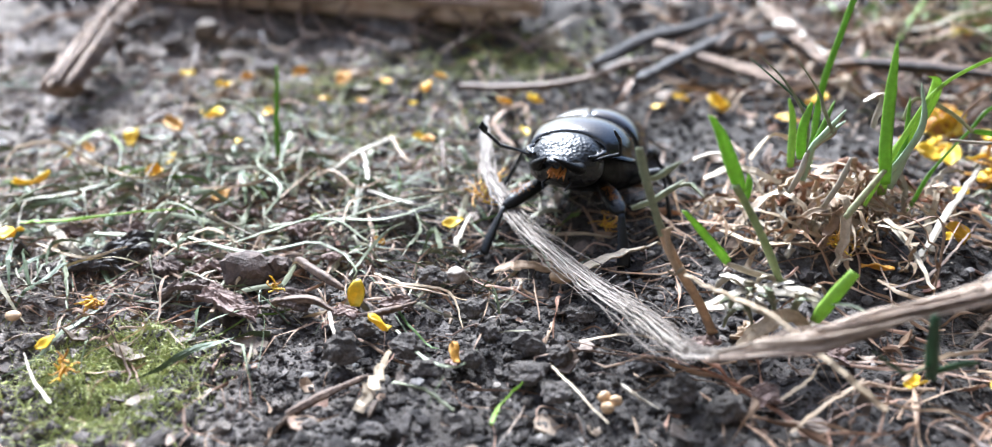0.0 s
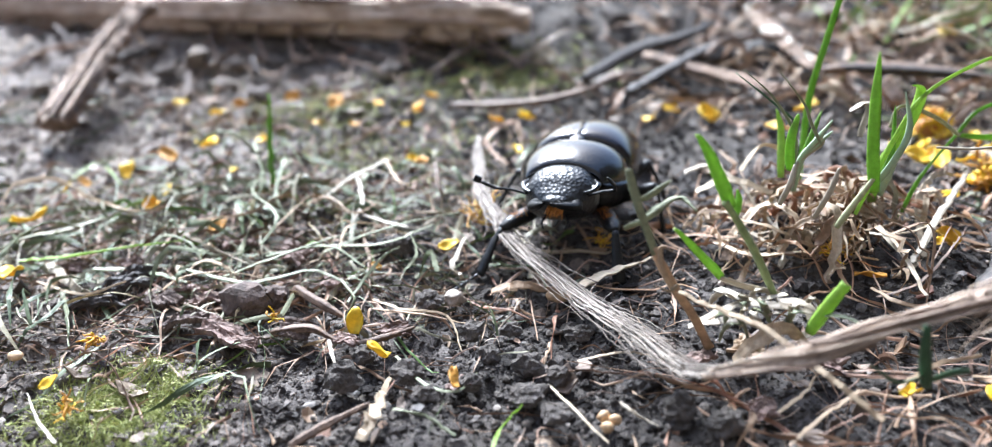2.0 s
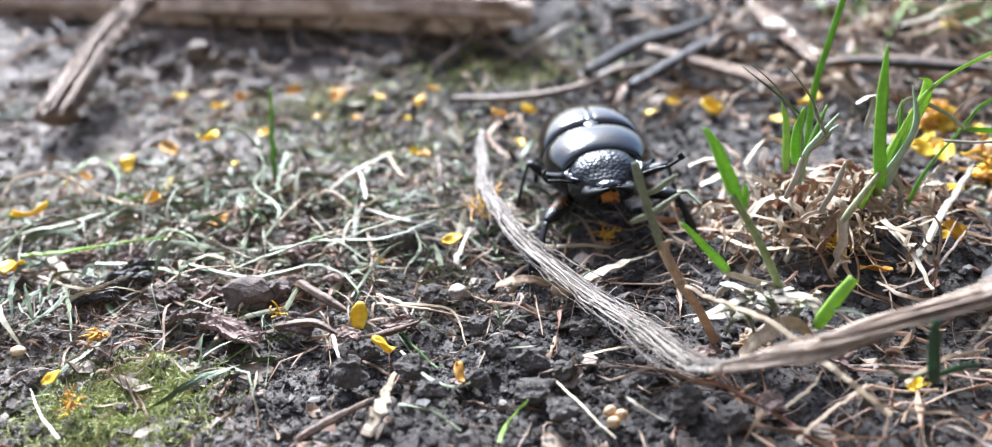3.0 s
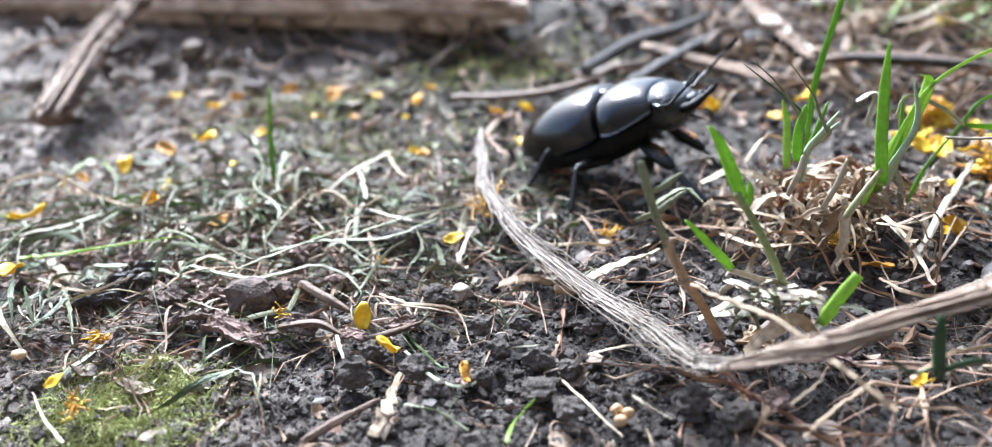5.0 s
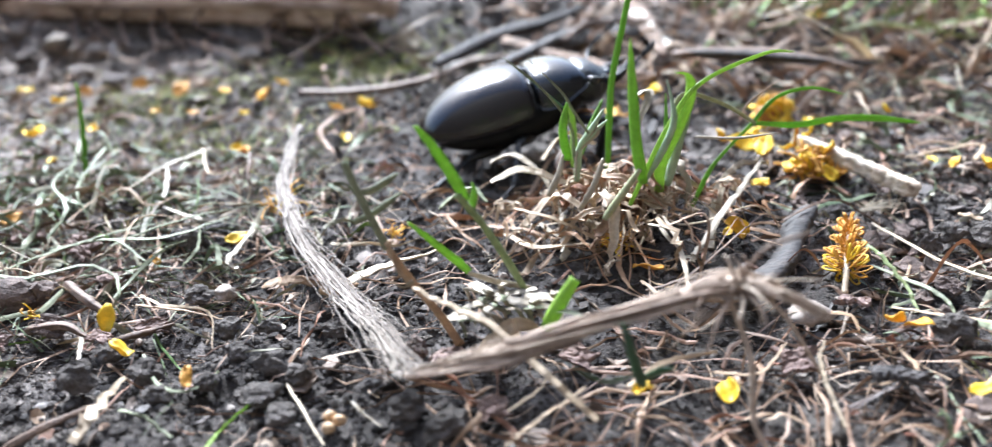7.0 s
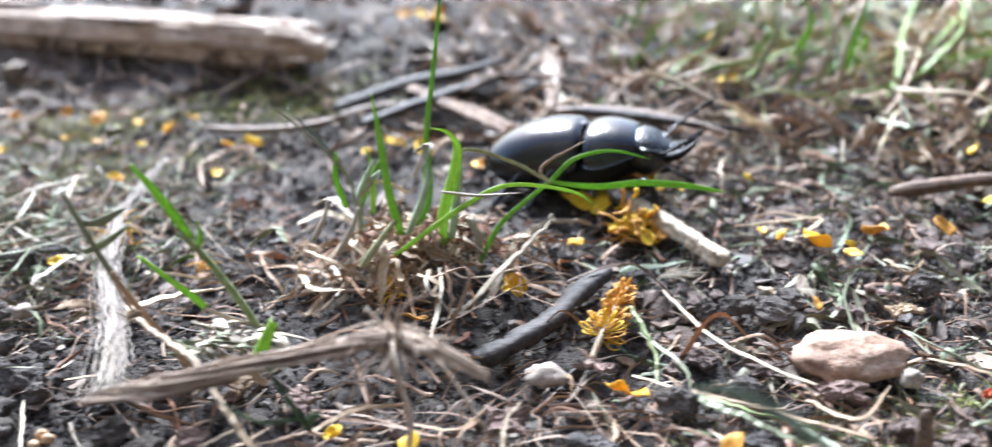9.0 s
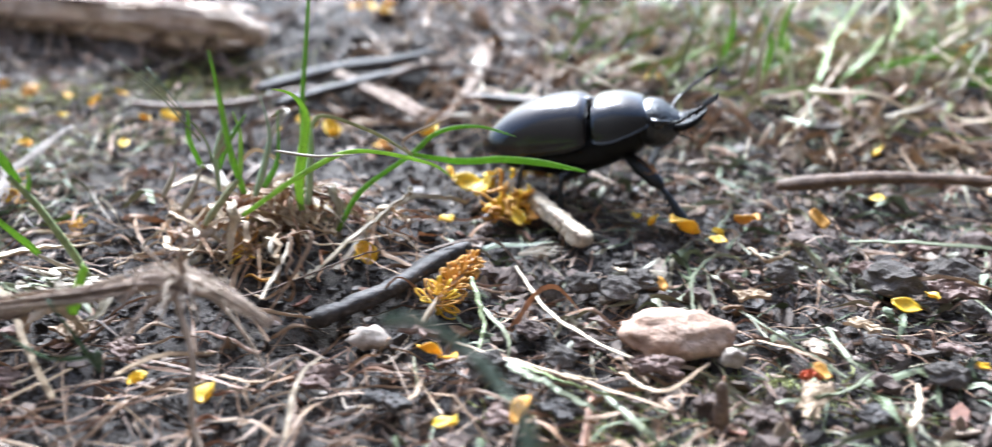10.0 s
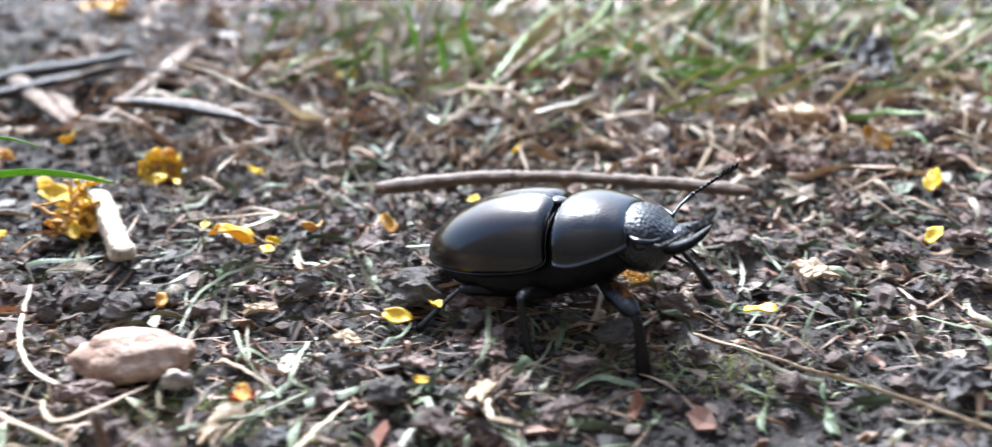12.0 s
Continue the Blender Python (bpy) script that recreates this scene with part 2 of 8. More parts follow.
def height(x, y):
    """The ground: nearly flat, crumbly, with a mound under the tuft and a rise at the back."""
    x, y = np.asarray(x, float), np.asarray(y, float)
    near = 1 / (1 + (np.hypot(x - 0.1, y - 0.15) / 0.5) ** 4)
    z = 0.0032 * vnoise(x / 0.030, y / 0.030, 1) + 0.0020 * vnoise(x / 0.011, y / 0.011, 2)
    z = z + near * (0.0019 * vnoise(x / 0.0042, y / 0.0042, 3) + 0.0013 * vnoise(x / 0.0021, y / 0.0021, 4))
    z = z - 0.0012 + 0.0055 * np.exp(-((x - 0.064) ** 2 + (y - 0.128) ** 2) / 0.018 ** 2)
    z = z + 0.010 * step(0.215, 0.26, y) * (1 - step(0.05, 0.09, x)) + 0.006 * step(0.165, 0.26, y) * step(0.05, 0.09, x)
    z = z - 0.003 * np.exp(-((x - 0.214) ** 2 + (y - 0.105) ** 2) / 0.016 ** 2)
    return z


def h0(x, y):
    return float(height(x, y))


def g0(x, y):
    """The level on which single things lie: the soil, or the litter that fills its hollows."""
    return max(h0(x, y), 0.0006)


def mesh_object(name, verts, faces, mat, smooth=True):
    me = bpy.data.meshes.new(name)
    me.from_pydata([tuple(v) for v in verts], [], [tuple(f) for f in faces])
    me.materials.append(mat)
    if smooth:
        me.shade_smooth()
    return new(name, me)


def part(name, shape, mat, parent, label="", smooth=True):
    """One mesh under a thing or a part; shape: (verts, faces) in the parent's space."""
    ob = mesh_object(name, shape[0], shape[1], mat, smooth)
    ob.parent = parent
    return tagged(ob, label)


def thing(name, label, category, group="", at=None):
    ob = new(name)
    ob.empty_display_size = 0.002
    if at is not None:
        ob.matrix_basis = at
    return tagged(ob, label, category, group)


def joined(shapes):
    verts, faces = [], []
    for v, f in shapes:
        k = len(verts)
        verts.extend(v)
        faces.extend([tuple(i + k for i in q) for q in f])
    return verts, faces


def moved(shape, m):
    return [m @ Vector(v) for v in shape[0]], shape[1]


def smooth_line(pts, steps):
    """A Catmull-Rom line through pts."""
    p = np.array(pts, float)
    p = np.vstack([2 * p[0] - p[1], p, 2 * p[-1] - p[-2]])
    out = []
    for i in range(1, len(p) - 2):
        a, b, c, d = p[i - 1:i + 3]
        for k in range(steps):
            t = k / steps
            out.append(0.5 * (2 * b + (c - a) * t + (2 * a - 5 * b + 4 * c - d) * t * t + (3 * b - a - 3 * c + d) * t ** 3))
    out.append(p[-2])
    return np.array(out)


def sweep(line, widths, thick, n=6, twist=0.0, fold=0.0, rough=0.0, seed=0, ref=None):
    """A closed body along a line. widths, thick: half sizes across and up, one number or one a point; fold: V of a blade."""
    line = np.asarray(line, float)
    k = len(line)
    rng = np.random.RandomState(seed)
    w, h = np.broadcast_to(widths, (k,)).astype(float), np.broadcast_to(thick, (k,)).astype(float)
    tan = np.gradient(line, axis=0)
    tan /= np.linalg.norm(tan, axis=1)[:, None] + 1e-12
    if ref is None:
        ref = (0.0, 0.0, 1.0) if abs(tan[:, 2]).mean() < 0.75 else (0.25, 1.0, 0.0)
    side = np.cross(tan, np.array(ref))
    side /= np.linalg.norm(side, axis=1)[:, None] + 1e-12
    up = np.cross(side, tan)
    tw = np.linspace(0, twist, k)[:, None]
    side, up = side * np.cos(tw) + up * np.sin(tw), up * np.cos(tw) - side * np.sin(tw)
    verts = []
    for i in range(k):
        for j in range(n):
            a = 2 * math.pi * (j + 0.5 * (i % 2) * 0) / n
            r = 1 + rough * (rng.rand() - 0.5) * 2
            s, c = math.cos(a), math.sin(a)
            verts.append(line[i] + side[i] * w[i] * s * r + up[i] * (h[i] * c * r + fold * w[i] * abs(s)))
    faces = [(i * n + j, i * n + (j + 1) % n, (i + 1) * n + (j + 1) % n, (i + 1) * n + j) for i in range(k - 1) for j in range(n)]
    faces += [tuple(range(n - 1, -1, -1)), tuple(range((k - 1) * n, k * n))]
    return verts, faces


def taper(k, a, b, c=None, peak=0.5):
    """A profile over k points: from a over b (at peak) to c, or straight from a to b."""
    t = np.linspace(0, 1, k)
    return a + (b - a) * t if c is None else np.interp(t, [0, peak, 1], [a, b, c])


def lump(size, seed, rough=0.25, detail=2, flat=1.0):
    bm = bmesh.new()
    bmesh.ops.create_icosphere(bm, subdivisions=detail, radius=1.0)
    off = Vector((seed * 3.17, seed * 1.31, seed * 0.77))
    for v in bm.verts:
        d = 1 + rough * noise.fractal(v.co * 1.1 + off, 0.8, 2.1, 4) + 0.45 * rough * noise.noise(v.co * 4.3 + off) + 0.3 * rough * noise.noise(v.co * 9.7 + off)
        v.co = Vector((v.co.x * size[0] * d, v.co.y * size[1] * d, v.co.z * size[2] * d * (flat if v.co.z < 0 else 1)))
    bm.verts.index_update()
    out = [v.co.copy() for v in bm.verts], [tuple(v.index for v in f.verts) for f in bm.faces]
    bm.free()
    return out


def sheet(nx, ny, fn, thick):
    """A thin closed sheet: fn(u, v) gives the top, u and v from 0 to 1; the underside lies thick below."""
    top = [Vector(fn(i / (nx - 1), j / (ny - 1))) for i in range(nx) for j in range(ny)]
    low = [v - Vector((0, 0, thick)) for v in top]
    n = nx * ny
    q = lambda i, j: i * ny + j
    faces = []
    for i in range(nx - 1):
        for j in range(ny - 1):
            faces += [(q(i, j), q(i + 1, j), q(i + 1, j + 1), q(i, j + 1)), (n + q(i, j), n + q(i, j + 1), n + q(i + 1, j + 1), n + q(i + 1, j))]
    rim = [q(i, 0) for i in range(nx)] + [q(nx - 1, j) for j in range(1, ny)] + [q(i, ny - 1) for i in range(nx - 2, -1, -1)] + [q(0, j) for j in range(ny - 2, 0, -1)]
    for a, b in zip(rim, rim[1:] + rim[:1]):
        faces.append((b, a, n + a, n + b))
    return top + low, faces


# ---- ground ----


def spread(lo, hi, fine, far, count):
    inner = np.arange(lo, hi, fine)
    g = (far ** (1 / count))
    outer = fine * 2 * g ** np.arange(1, count + 1)
    outer = np.cumsum(outer)
    return np.concatenate([lo - outer[::-1], inner, inner[-1] + outer])


gx, gy = spread(-0.15, 0.32, 0.0009, 30000, 42), spread(0.05, 0.30, 0.0009, 30000, 42)
mx, my = np.meshgrid(gx, gy, indexing="ij")
mz = height(mx, my)
nyy = len(gy)
quads = np.arange(len(gx) * nyy).reshape(len(gx), nyy)
quads = np.stack([quads[:-1, :-1], quads[1:, :-1], quads[1:, 1:], quads[:-1, 1:]], -1).reshape(-1, 4)
ground = mesh_object("ground", np.stack([mx, my, mz], -1).reshape(-1, 3).tolist(), quads.tolist(), SOIL)
tagged(ground, "dark grey crumbly garden soil under dry litter", "soil", kind="structure")

# Added walls out of view: they cut sky light and darken reflections on the beetle.
for wx, wy, sx, sy, wname in ((0.1, -0.62, 3.4, 0.1, "wall_south"), (3.6, 0.68, 0.1, 1.2, "wall_east")):
    wv = [(wx + a * sx, wy + b * sy, c) for a in (-1, 1) for b in (-1, 1) for c in (-0.1, 4.8)]
    tagged(mesh_object(wname, wv, [(0, 1, 3, 2), (4, 6, 7, 5), (0, 4, 5, 1), (2, 3, 7, 6), (0, 2, 6, 4), (1, 5, 7, 3)], TWIG, False), "plain dark wall out of view, added to block sky light", "wall", kind="structure")

# ---- loose mass on the ground ----


def scatter(n, rng, box, density):
    """n places in box (x0, x1, y0, y1), thinned by density(x, y) between 0 and 1."""
    got = np.zeros((0, 2))
    while len(got) < n:
        p = rng.rand(n * 2, 2) * [box[1] - box[0], box[3] - box[2]] + [box[0], box[2]]
        got = np.vstack([got, p[rng.rand(len(p)) < density(p[:, 0], p[:, 1])]])
    return got[:n]


def crumbs(name, n, seed, box, density, lo, hi, mat, label, category, detail=1, power=2.6, sink=0.35):
    rng = np.random.RandomState(seed)
    bm = bmesh.new()
    bmesh.ops.create_icosphere(bm, subdivisions=detail, radius=1.0)
    bm.verts.index_update()
    base = np.array([v.co for v in bm.verts])
    tri = np.array([[v.index for v in f.verts] for f in bm.faces])
    bm.free()
    p = scatter(n, rng, box, density)
    r = lo + (hi - lo) * rng.rand(n) ** power
    k = len(base)
    v = base[None] * (1 + 0.75 * (rng.rand(n, k, 1) - 0.5))
    v = v * (r[:, None, None] * (0.65 + 0.7 * rng.rand(n, 1, 3)) * [1, 1, 0.75])
    a = rng.rand(n) * 6.28
    c, s = np.cos(a)[:, None], np.sin(a)[:, None]
    v = np.stack([v[..., 0] * c - v[..., 1] * s, v[..., 0] * s + v[..., 1] * c, v[..., 2]], -1)
    v += np.stack([p[:, 0], p[:, 1], height(p[:, 0], p[:, 1]) + r * sink], -1)[:, None]
    f = tri[None] + (np.arange(n) * k)[:, None, None]
    ob = mesh_object(name, v.reshape(-1, 3).tolist(), f.reshape(-1, 3).tolist(), mat, smooth=False)
    return tagged(ob, label, category, kind="stuff")


def strands(name, n, seed, box, density, length, radius, mat, label, category, lift=0.001, curl=1.0, seg=8, flat=0.3, rise=0.0, heading=None, sides=4):
    """Many thin bent stalks lying on the ground, in one mesh."""
    rng = np.random.RandomState(seed)
    p = scatter(n, rng, box, density)
    L = length[0] + (length[1] - length[0]) * rng.rand(n) ** 1.8
    R = radius[0] + (radius[1] - radius[0]) * rng.rand(n) ** 3
    a = rng.rand(n) * 6.28 if heading is None else heading[0] + heading[1] * rng.randn(n)
    bend = curl * rng.randn(n) * 0.5
    jig = curl * (rng.randn(n, seg + 1) * 0.07 + (rng.rand(n, seg + 1) < 0.13) * rng.randn(n, seg + 1) * 0.75)
    t = np.linspace(0, 1, seg + 1)
    ang = a[:, None] + bend[:, None] * t[None] + np.cumsum(jig, 1)
    d = L[:, None] / seg
    x = p[:, :1] + np.cumsum(np.cos(ang) * d, 1)
    y = p[:, 1:] + np.cumsum(np.sin(ang) * d, 1)
    arch = lift * rng.rand(n)[:, None] * np.sin(math.pi * t)[None] * (0.5 + rng.rand(n)[:, None]) + 0.4 * lift * (vnoise(x / 0.004, y / 0.004, seed) + 0.5)
    up = rise * rng.rand(n)[:, None] * t[None] ** 1.3
    hh = height(x, y)
    hh = np.maximum(hh, (np.roll(hh, 1, 1) + np.roll(hh, -1, 1) + hh) / 3)
    z = hh + R[:, None] * 0.8 + arch + up
    P = np.stack([x, y, z], -1)
    tan = np.gradient(P, axis=1)
    tan /= np.linalg.norm(tan, axis=2, keepdims=True) + 1e-12
    side = np.cross(tan, [0, 0, 1.0])
    side /= np.linalg.norm(side, axis=2, keepdims=True) + 1e-9
    nrm = np.cross(side, tan)
    roll = 0.7 * rng.randn(n)[:, None, None] + rng.randn(n)[:, None, None] * t[None, :, None] * 3.0
    s2, n2 = side * np.cos(roll) + nrm * np.sin(roll), nrm * np.cos(roll) - side * np.sin(roll)
    prof = R[:, None] * (1 - 0.8 * t[None] ** 3) * (0.8 + 0.4 * rng.rand(n, seg + 1))
    ringv = []
    for j in range(sides):
        g = 2 * math.pi * j / sides
        ringv.append(P + s2 * (prof * math.cos(g))[..., None] + n2 * (prof * flat * math.sin(g))[..., None])
    V = np.stack(ringv, 2).reshape(-1, 3)
    idx = np.arange(n * (seg + 1) * sides).reshape(n, seg + 1, sides)
    nx = np.roll(idx, -1, 2)
    F = np.stack([idx[:, :-1], nx[:, :-1], nx[:, 1:], idx[:, 1:]], -1).reshape(-1, 4).tolist()
    F += idx[:, 0, ::-1].tolist() + idx[:, -1].tolist()
    ob = mesh_object(name, V.tolist(), F, mat, smooth=flat > 0.6)
    return tagged(ob, label, category, kind="stuff")


def flakes(name, n, seed, box, density, size, mat, label, category, tilt=0.5):
    """Many small curled scraps of leaf and bark, each a bent plate with thickness."""
    rng = np.random.RandomState(seed)
    p = scatter(n, rng, box, density)
    r = size[0] + (size[1] - size[0]) * rng.rand(n) ** 2
    m = 6
    ang = np.linspace(0, 2 * math.pi, m, endpoint=False)
    rad = 0.55 + 0.6 * rng.rand(n, m)
    asp = 0.35 + 0.5 * rng.rand(n, 1)
    u, v = np.cos(ang)[None] * rad, np.sin(ang)[None] * rad * asp
    curl = (rng.rand(n, 1) - 0.3) * 0.9
    w = curl * u * u
    top = np.concatenate([np.stack([u, v, w], -1), np.zeros((n, 1, 3))], 1)
    top = np.concatenate([top, top - [0, 0, 0.14]], 1) * r[:, None, None]
    a, tx, ty = rng.rand(n) * 6.28, tilt * rng.randn(n), tilt * rng.randn(n)
    out = top.copy()
    y, z = out[..., 1] * np.cos(tx)[:, None] - out[..., 2] * np.sin(tx)[:, None], out[..., 1] * np.sin(tx)[:, None] + out[..., 2] * np.cos(tx)[:, None]
    x, z = out[..., 0] * np.cos(ty)[:, None] + z * np.sin(ty)[:, None], z * np.cos(ty)[:, None] - out[..., 0] * np.sin(ty)[:, None]
    x, y = x * np.cos(a)[:, None] - y * np.sin(a)[:, None], x * np.sin(a)[:, None] + y * np.cos(a)[:, None]
    V = np.stack([x, y, z], -1) + np.stack([p[:, 0], p[:, 1], height(p[:, 0], p[:, 1]) + r * 0.3], -1)[:, None]
    one = []
    for j in range(m):
        k = (j + 1) % m
        one += [(6, j, k), (13, m + 1 + k, m + 1 + j), (j, m + 1 + j, m + 1 + k), (j, m + 1 + k, k)]
    F = (np.array(one)[None] + (np.arange(n) * 14)[:, None, None]).reshape(-1, 3)
    ob = mesh_object(name, V.reshape(-1, 3).tolist(), F.tolist(), mat, smooth=False)
    return tagged(ob, label, category, kind="stuff")


def bump_at(x, y, cx, cy, rx, ry):
    return np.exp(-(((x - cx) / rx) ** 2 + ((y - cy) / ry) ** 2))


def dusty(x, y):
    """Smooth trodden soil with few crumbs."""
    return 1 - 0.85 * np.clip(bump_at(x, y, -0.10, 0.175, 0.06, 0.022) + bump_at(x, y, 0.213, 0.103, 0.018, 0.010), 0, 1)


def bare(x, y):
    """Where the soil lies open."""
    b = bump_at(x, y, -0.01, 0.09, 0.045, 0.016) + bump_at(x, y, 0.02, 0.13, 0.016, 0.022) + bump_at(x, y, -0.06, 0.085, 0.03, 0.018)
    b = b + bump_at(x, y, -0.09, 0.185, 0.06, 0.025) + bump_at(x, y, 0.213, 0.103, 0.022, 0.014) + 0.7 * bump_at(x, y, 0.118, 0.13, 0.02, 0.012)
    return np.clip(b + 0.5 * vnoise(x / 0.012, y / 0.012, 31), 0, 1)


NEAR, FAR = (-0.14, 0.31, 0.05, 0.25), (-0.35, 0.55, 0.22, 0.62)
crumbs("soil_crumbs", 52000, 11, NEAR, lambda x, y: (0.4 + 0.6 * bare(x, y)) * dusty(x, y), 0.00014, 0.0009, CRUMB, "dark crumbs of dry garden soil", "soil", power=3)
crumbs("soil_clods", 700, 12, NEAR, lambda x, y: (0.25 + 0.75 * bare(x, y)) * dusty(x, y), 0.0008, 0.0018, CRUMB, "larger dark clods of dry soil", "soil", detail=2, power=2.2, sink=0.25)
crumbs("fine_crumbs", 24000, 16, (-0.10, 0.25, 0.068, 0.14), lambda x, y: (0.35 + 0.65 * bare(x, y)) * dusty(x, y), 0.00010, 0.00042, CRUMB, "fine grains of dry soil", "soil", power=1.6)
crumbs("bark_lumps", 520, 17, (0.09, 0.31, 0.06, 0.21), lambda x, y: 0.9 * dusty(x, y), 0.0007, 0.0022, CLOD, "rounded lumps of brown bark and earth", "leaf litter", detail=2, power=2.0, sink=0.5)
crumbs("grit", 2600, 13, NEAR, lambda x, y: 0.5 + 0.5 * bare(x, y), 0.0002, 0.0009, GRIT, "pale grit and tiny pebbles", "grit", power=3)
crumbs("brown_crumbs", 2800, 15, (0.08, 0.31, 0.055, 0.20), lambda x, y: 0.25 + 0.75 * step(0.09, 0.14, x) * dusty(x, y), 0.0003, 0.0013, CLOD, "brown crumbs of bark and rotted leaf", "leaf litter", power=2.6)
crumbs("far_clods", 2500, 14, FAR, lambda x, y: 0.6 + 0 * x, 0.0008, 0.005, CRUMB, "clods of soil further back", "soil", power=2.5)

strands("wilted_grass_mat", 900, 51, (-0.15, 0.012, 0.10, 0.215), lambda x, y: np.clip(bump_at(x, y, -0.055, 0.142, 0.06, 0.026) + 0.16, 0, 1) * (1 - 0.75 * bare(x, y)),
        (0.005, 0.026), (0.00013, 0.00065), GREYGREEN, "tangle of wilted grey-green grass clippings", "grass", lift=0.003, curl=0.9, flat=0.15)
strands("dry_grass_mat", 1500, 22, (-0.15, 0.03, 0.10, 0.215), lambda x, y: np.clip(bump_at(x, y, -0.05, 0.14, 0.07, 0.035) + 0.12, 0, 1) * (1 - 0.8 * bare(x, y)),
        (0.004, 0.022), (0.0001, 0.0004), LITTER, "thin dry straw and rootlets among the clippings", "straw", lift=0.002, curl=1.0)
strands("tuft_straw", 165, 23, (0.025, 0.12, 0.085, 0.165), lambda x, y: np.clip(1.3 * bump_at(x, y, 0.058, 0.130, 0.020, 0.010) + 0.015, 0, 1),
        (0.008, 0.028), (0.00012, 0.0006), HAY, "dead tan grass leaves heaped round the tuft", "straw", lift=0.004, curl=0.75, rise=0.002, flat=0.18, seg=11)
strands("front_straw", 400, 24, (0.03, 0.13, 0.06, 0.10), lambda x, y: 0.8 + 0 * x, (0.006, 0.026), (0.00015, 0.0005), LITTER, "loose dry straw over dark soil", "straw", lift=0.002, curl=0.8)
strands("side_straw", 2500, 25, (0.09, 0.31, 0.06, 0.20), lambda x, y: 0.9 - 0.75 * bare(x, y), (0.003, 0.017), (0.00008, 0.0005), LITTER,
        "thin dry straw and rootlets strewn over the soil", "straw", lift=0.0017, curl=0.9)
strands("side_clippings", 1300, 26, (0.09, 0.31, 0.06, 0.20), lambda x, y: 0.9 - 0.75 * bare(x, y), (0.004, 0.017), (0.00015, 0.0008), GREYGREEN,
        "wilted grey-green grass clippings on the soil", "grass", lift=0.0018, curl=0.9, flat=0.16)
strands("sparse_straw", 420, 27, (-0.13, 0.09, 0.055, 0.125), lambda x, y: 0.9 + 0 * x, (0.003, 0.014), (0.00008, 0.0003), LITTER, "stray rootlets and straw on bare soil", "straw", lift=0.0012, curl=1.2)
strands("back_straw", 1900, 28, (0.05, 0.42, 0.178, 0.36), lambda x, y: np.clip(0.3 + bump_at(x, y, 0.2, 0.21, 0.1, 0.05), 0, 1), (0.008, 0.032), (0.00018, 0.0009), BLEACHED,
        "thick mat of dead tan grass behind", "straw", lift=0.006, curl=0.7, rise=0.003, flat=0.25)
strands("back_litter", 1500, 29, (-0.30, 0.12, 0.19, 0.50), lambda x, y: 0.7 + 0 * x, (0.008, 0.04), (0.0002, 0.0009), LITTER, "scattered straw on the ground behind", "straw", lift=0.003, curl=0.9)
strands("far_grass", 720, 30, (0.09, 0.50, 0.20, 0.42), lambda x, y: np.clip(0.2 + 1.1 * bump_at(x, y, 0.21, 0.244, 0.09, 0.036), 0, 1), (0.016, 0.05), (0.0004, 0.0011), FARGREEN,
        "loose green and straw-coloured turf grass behind", "grass", lift=0.006, curl=0.45, rise=0.024, flat=0.2, heading=(0.5, 1.3), seg=9)
strands("green_clippings", 110, 33, (-0.14, 0.02, 0.10, 0.2), lambda x, y: np.clip(bump_at(x, y, -0.05, 0.14, 0.06, 0.03), 0, 1), (0.006, 0.022), (0.00012, 0.0005), FARGREEN,
        "fresh green clippings among the wilted grass", "grass", lift=0.003, curl=0.9, flat=0.18)
flakes("bark_scraps", 3300, 41, (-0.14, 0.31, 0.055, 0.23), lambda x, y: 0.35 + 0.65 * step(0.08, 0.13, x) * (1 - bare(x, y)) + 0.25 * bump_at(x, y, -0.06, 0.115, 0.03, 0.012),
       (0.0006, 0.0030), FLAKE, "scraps of brown leaf and bark", "leaf litter")
flakes("pale_scraps", 420, 42, (-0.12, 0.31, 0.06, 0.22), lambda x, y: 0.4 + 0.6 * step(0.02, 0.06, x), (0.0005, 0.0022), LITTER, "small pale scraps of dry leaf", "leaf litter")
flakes("far_scraps", 1500, 43, (-0.35, 0.5, 0.2, 0.55), lambda x, y: 0.7 + 0 * x, (0.0015, 0.006), FLAKE, "brown leaf scraps further back", "leaf litter", tilt=0.3)
flakes("fallen_leaves", 420, 46, (0.15, 0.40, 0.165, 0.32), lambda x, y: np.clip(0.25 + step(0.19, 0.24, x), 0, 1), (0.0022, 0.0075), FLAKE, "torn brown leaves lying behind", "leaf litter", tilt=0.35)
flakes("pale_leaves", 120, 47, (0.17, 0.42, 0.17, 0.32), lambda x, y: np.clip(0.2 + step(0.2, 0.26, x), 0, 1), (0.0020, 0.0055), GREYGREEN, "pale grey-green torn leaves lying behind", "leaf litter", tilt=0.4)
strands("moss", 4600, 44, (-0.085, -0.035, 0.07, 0.106), lambda x, y: np.clip(1.1 * bump_at(x, y, -0.053, 0.094, 0.010, 0.007) + 0.9 * bump_at(x, y, -0.075, 0.112, 0.008, 0.004) + 0.35 * bump_at(x, y, -0.050, 0.083, 0.008, 0.005), 0, 1),
        (0.0008, 0.0024), (0.00008, 0.0002), MOSS, "low yellow-green moss on the soil", "moss", lift=0.0004, curl=0.8, seg=3, rise=0.0014, sides=3)
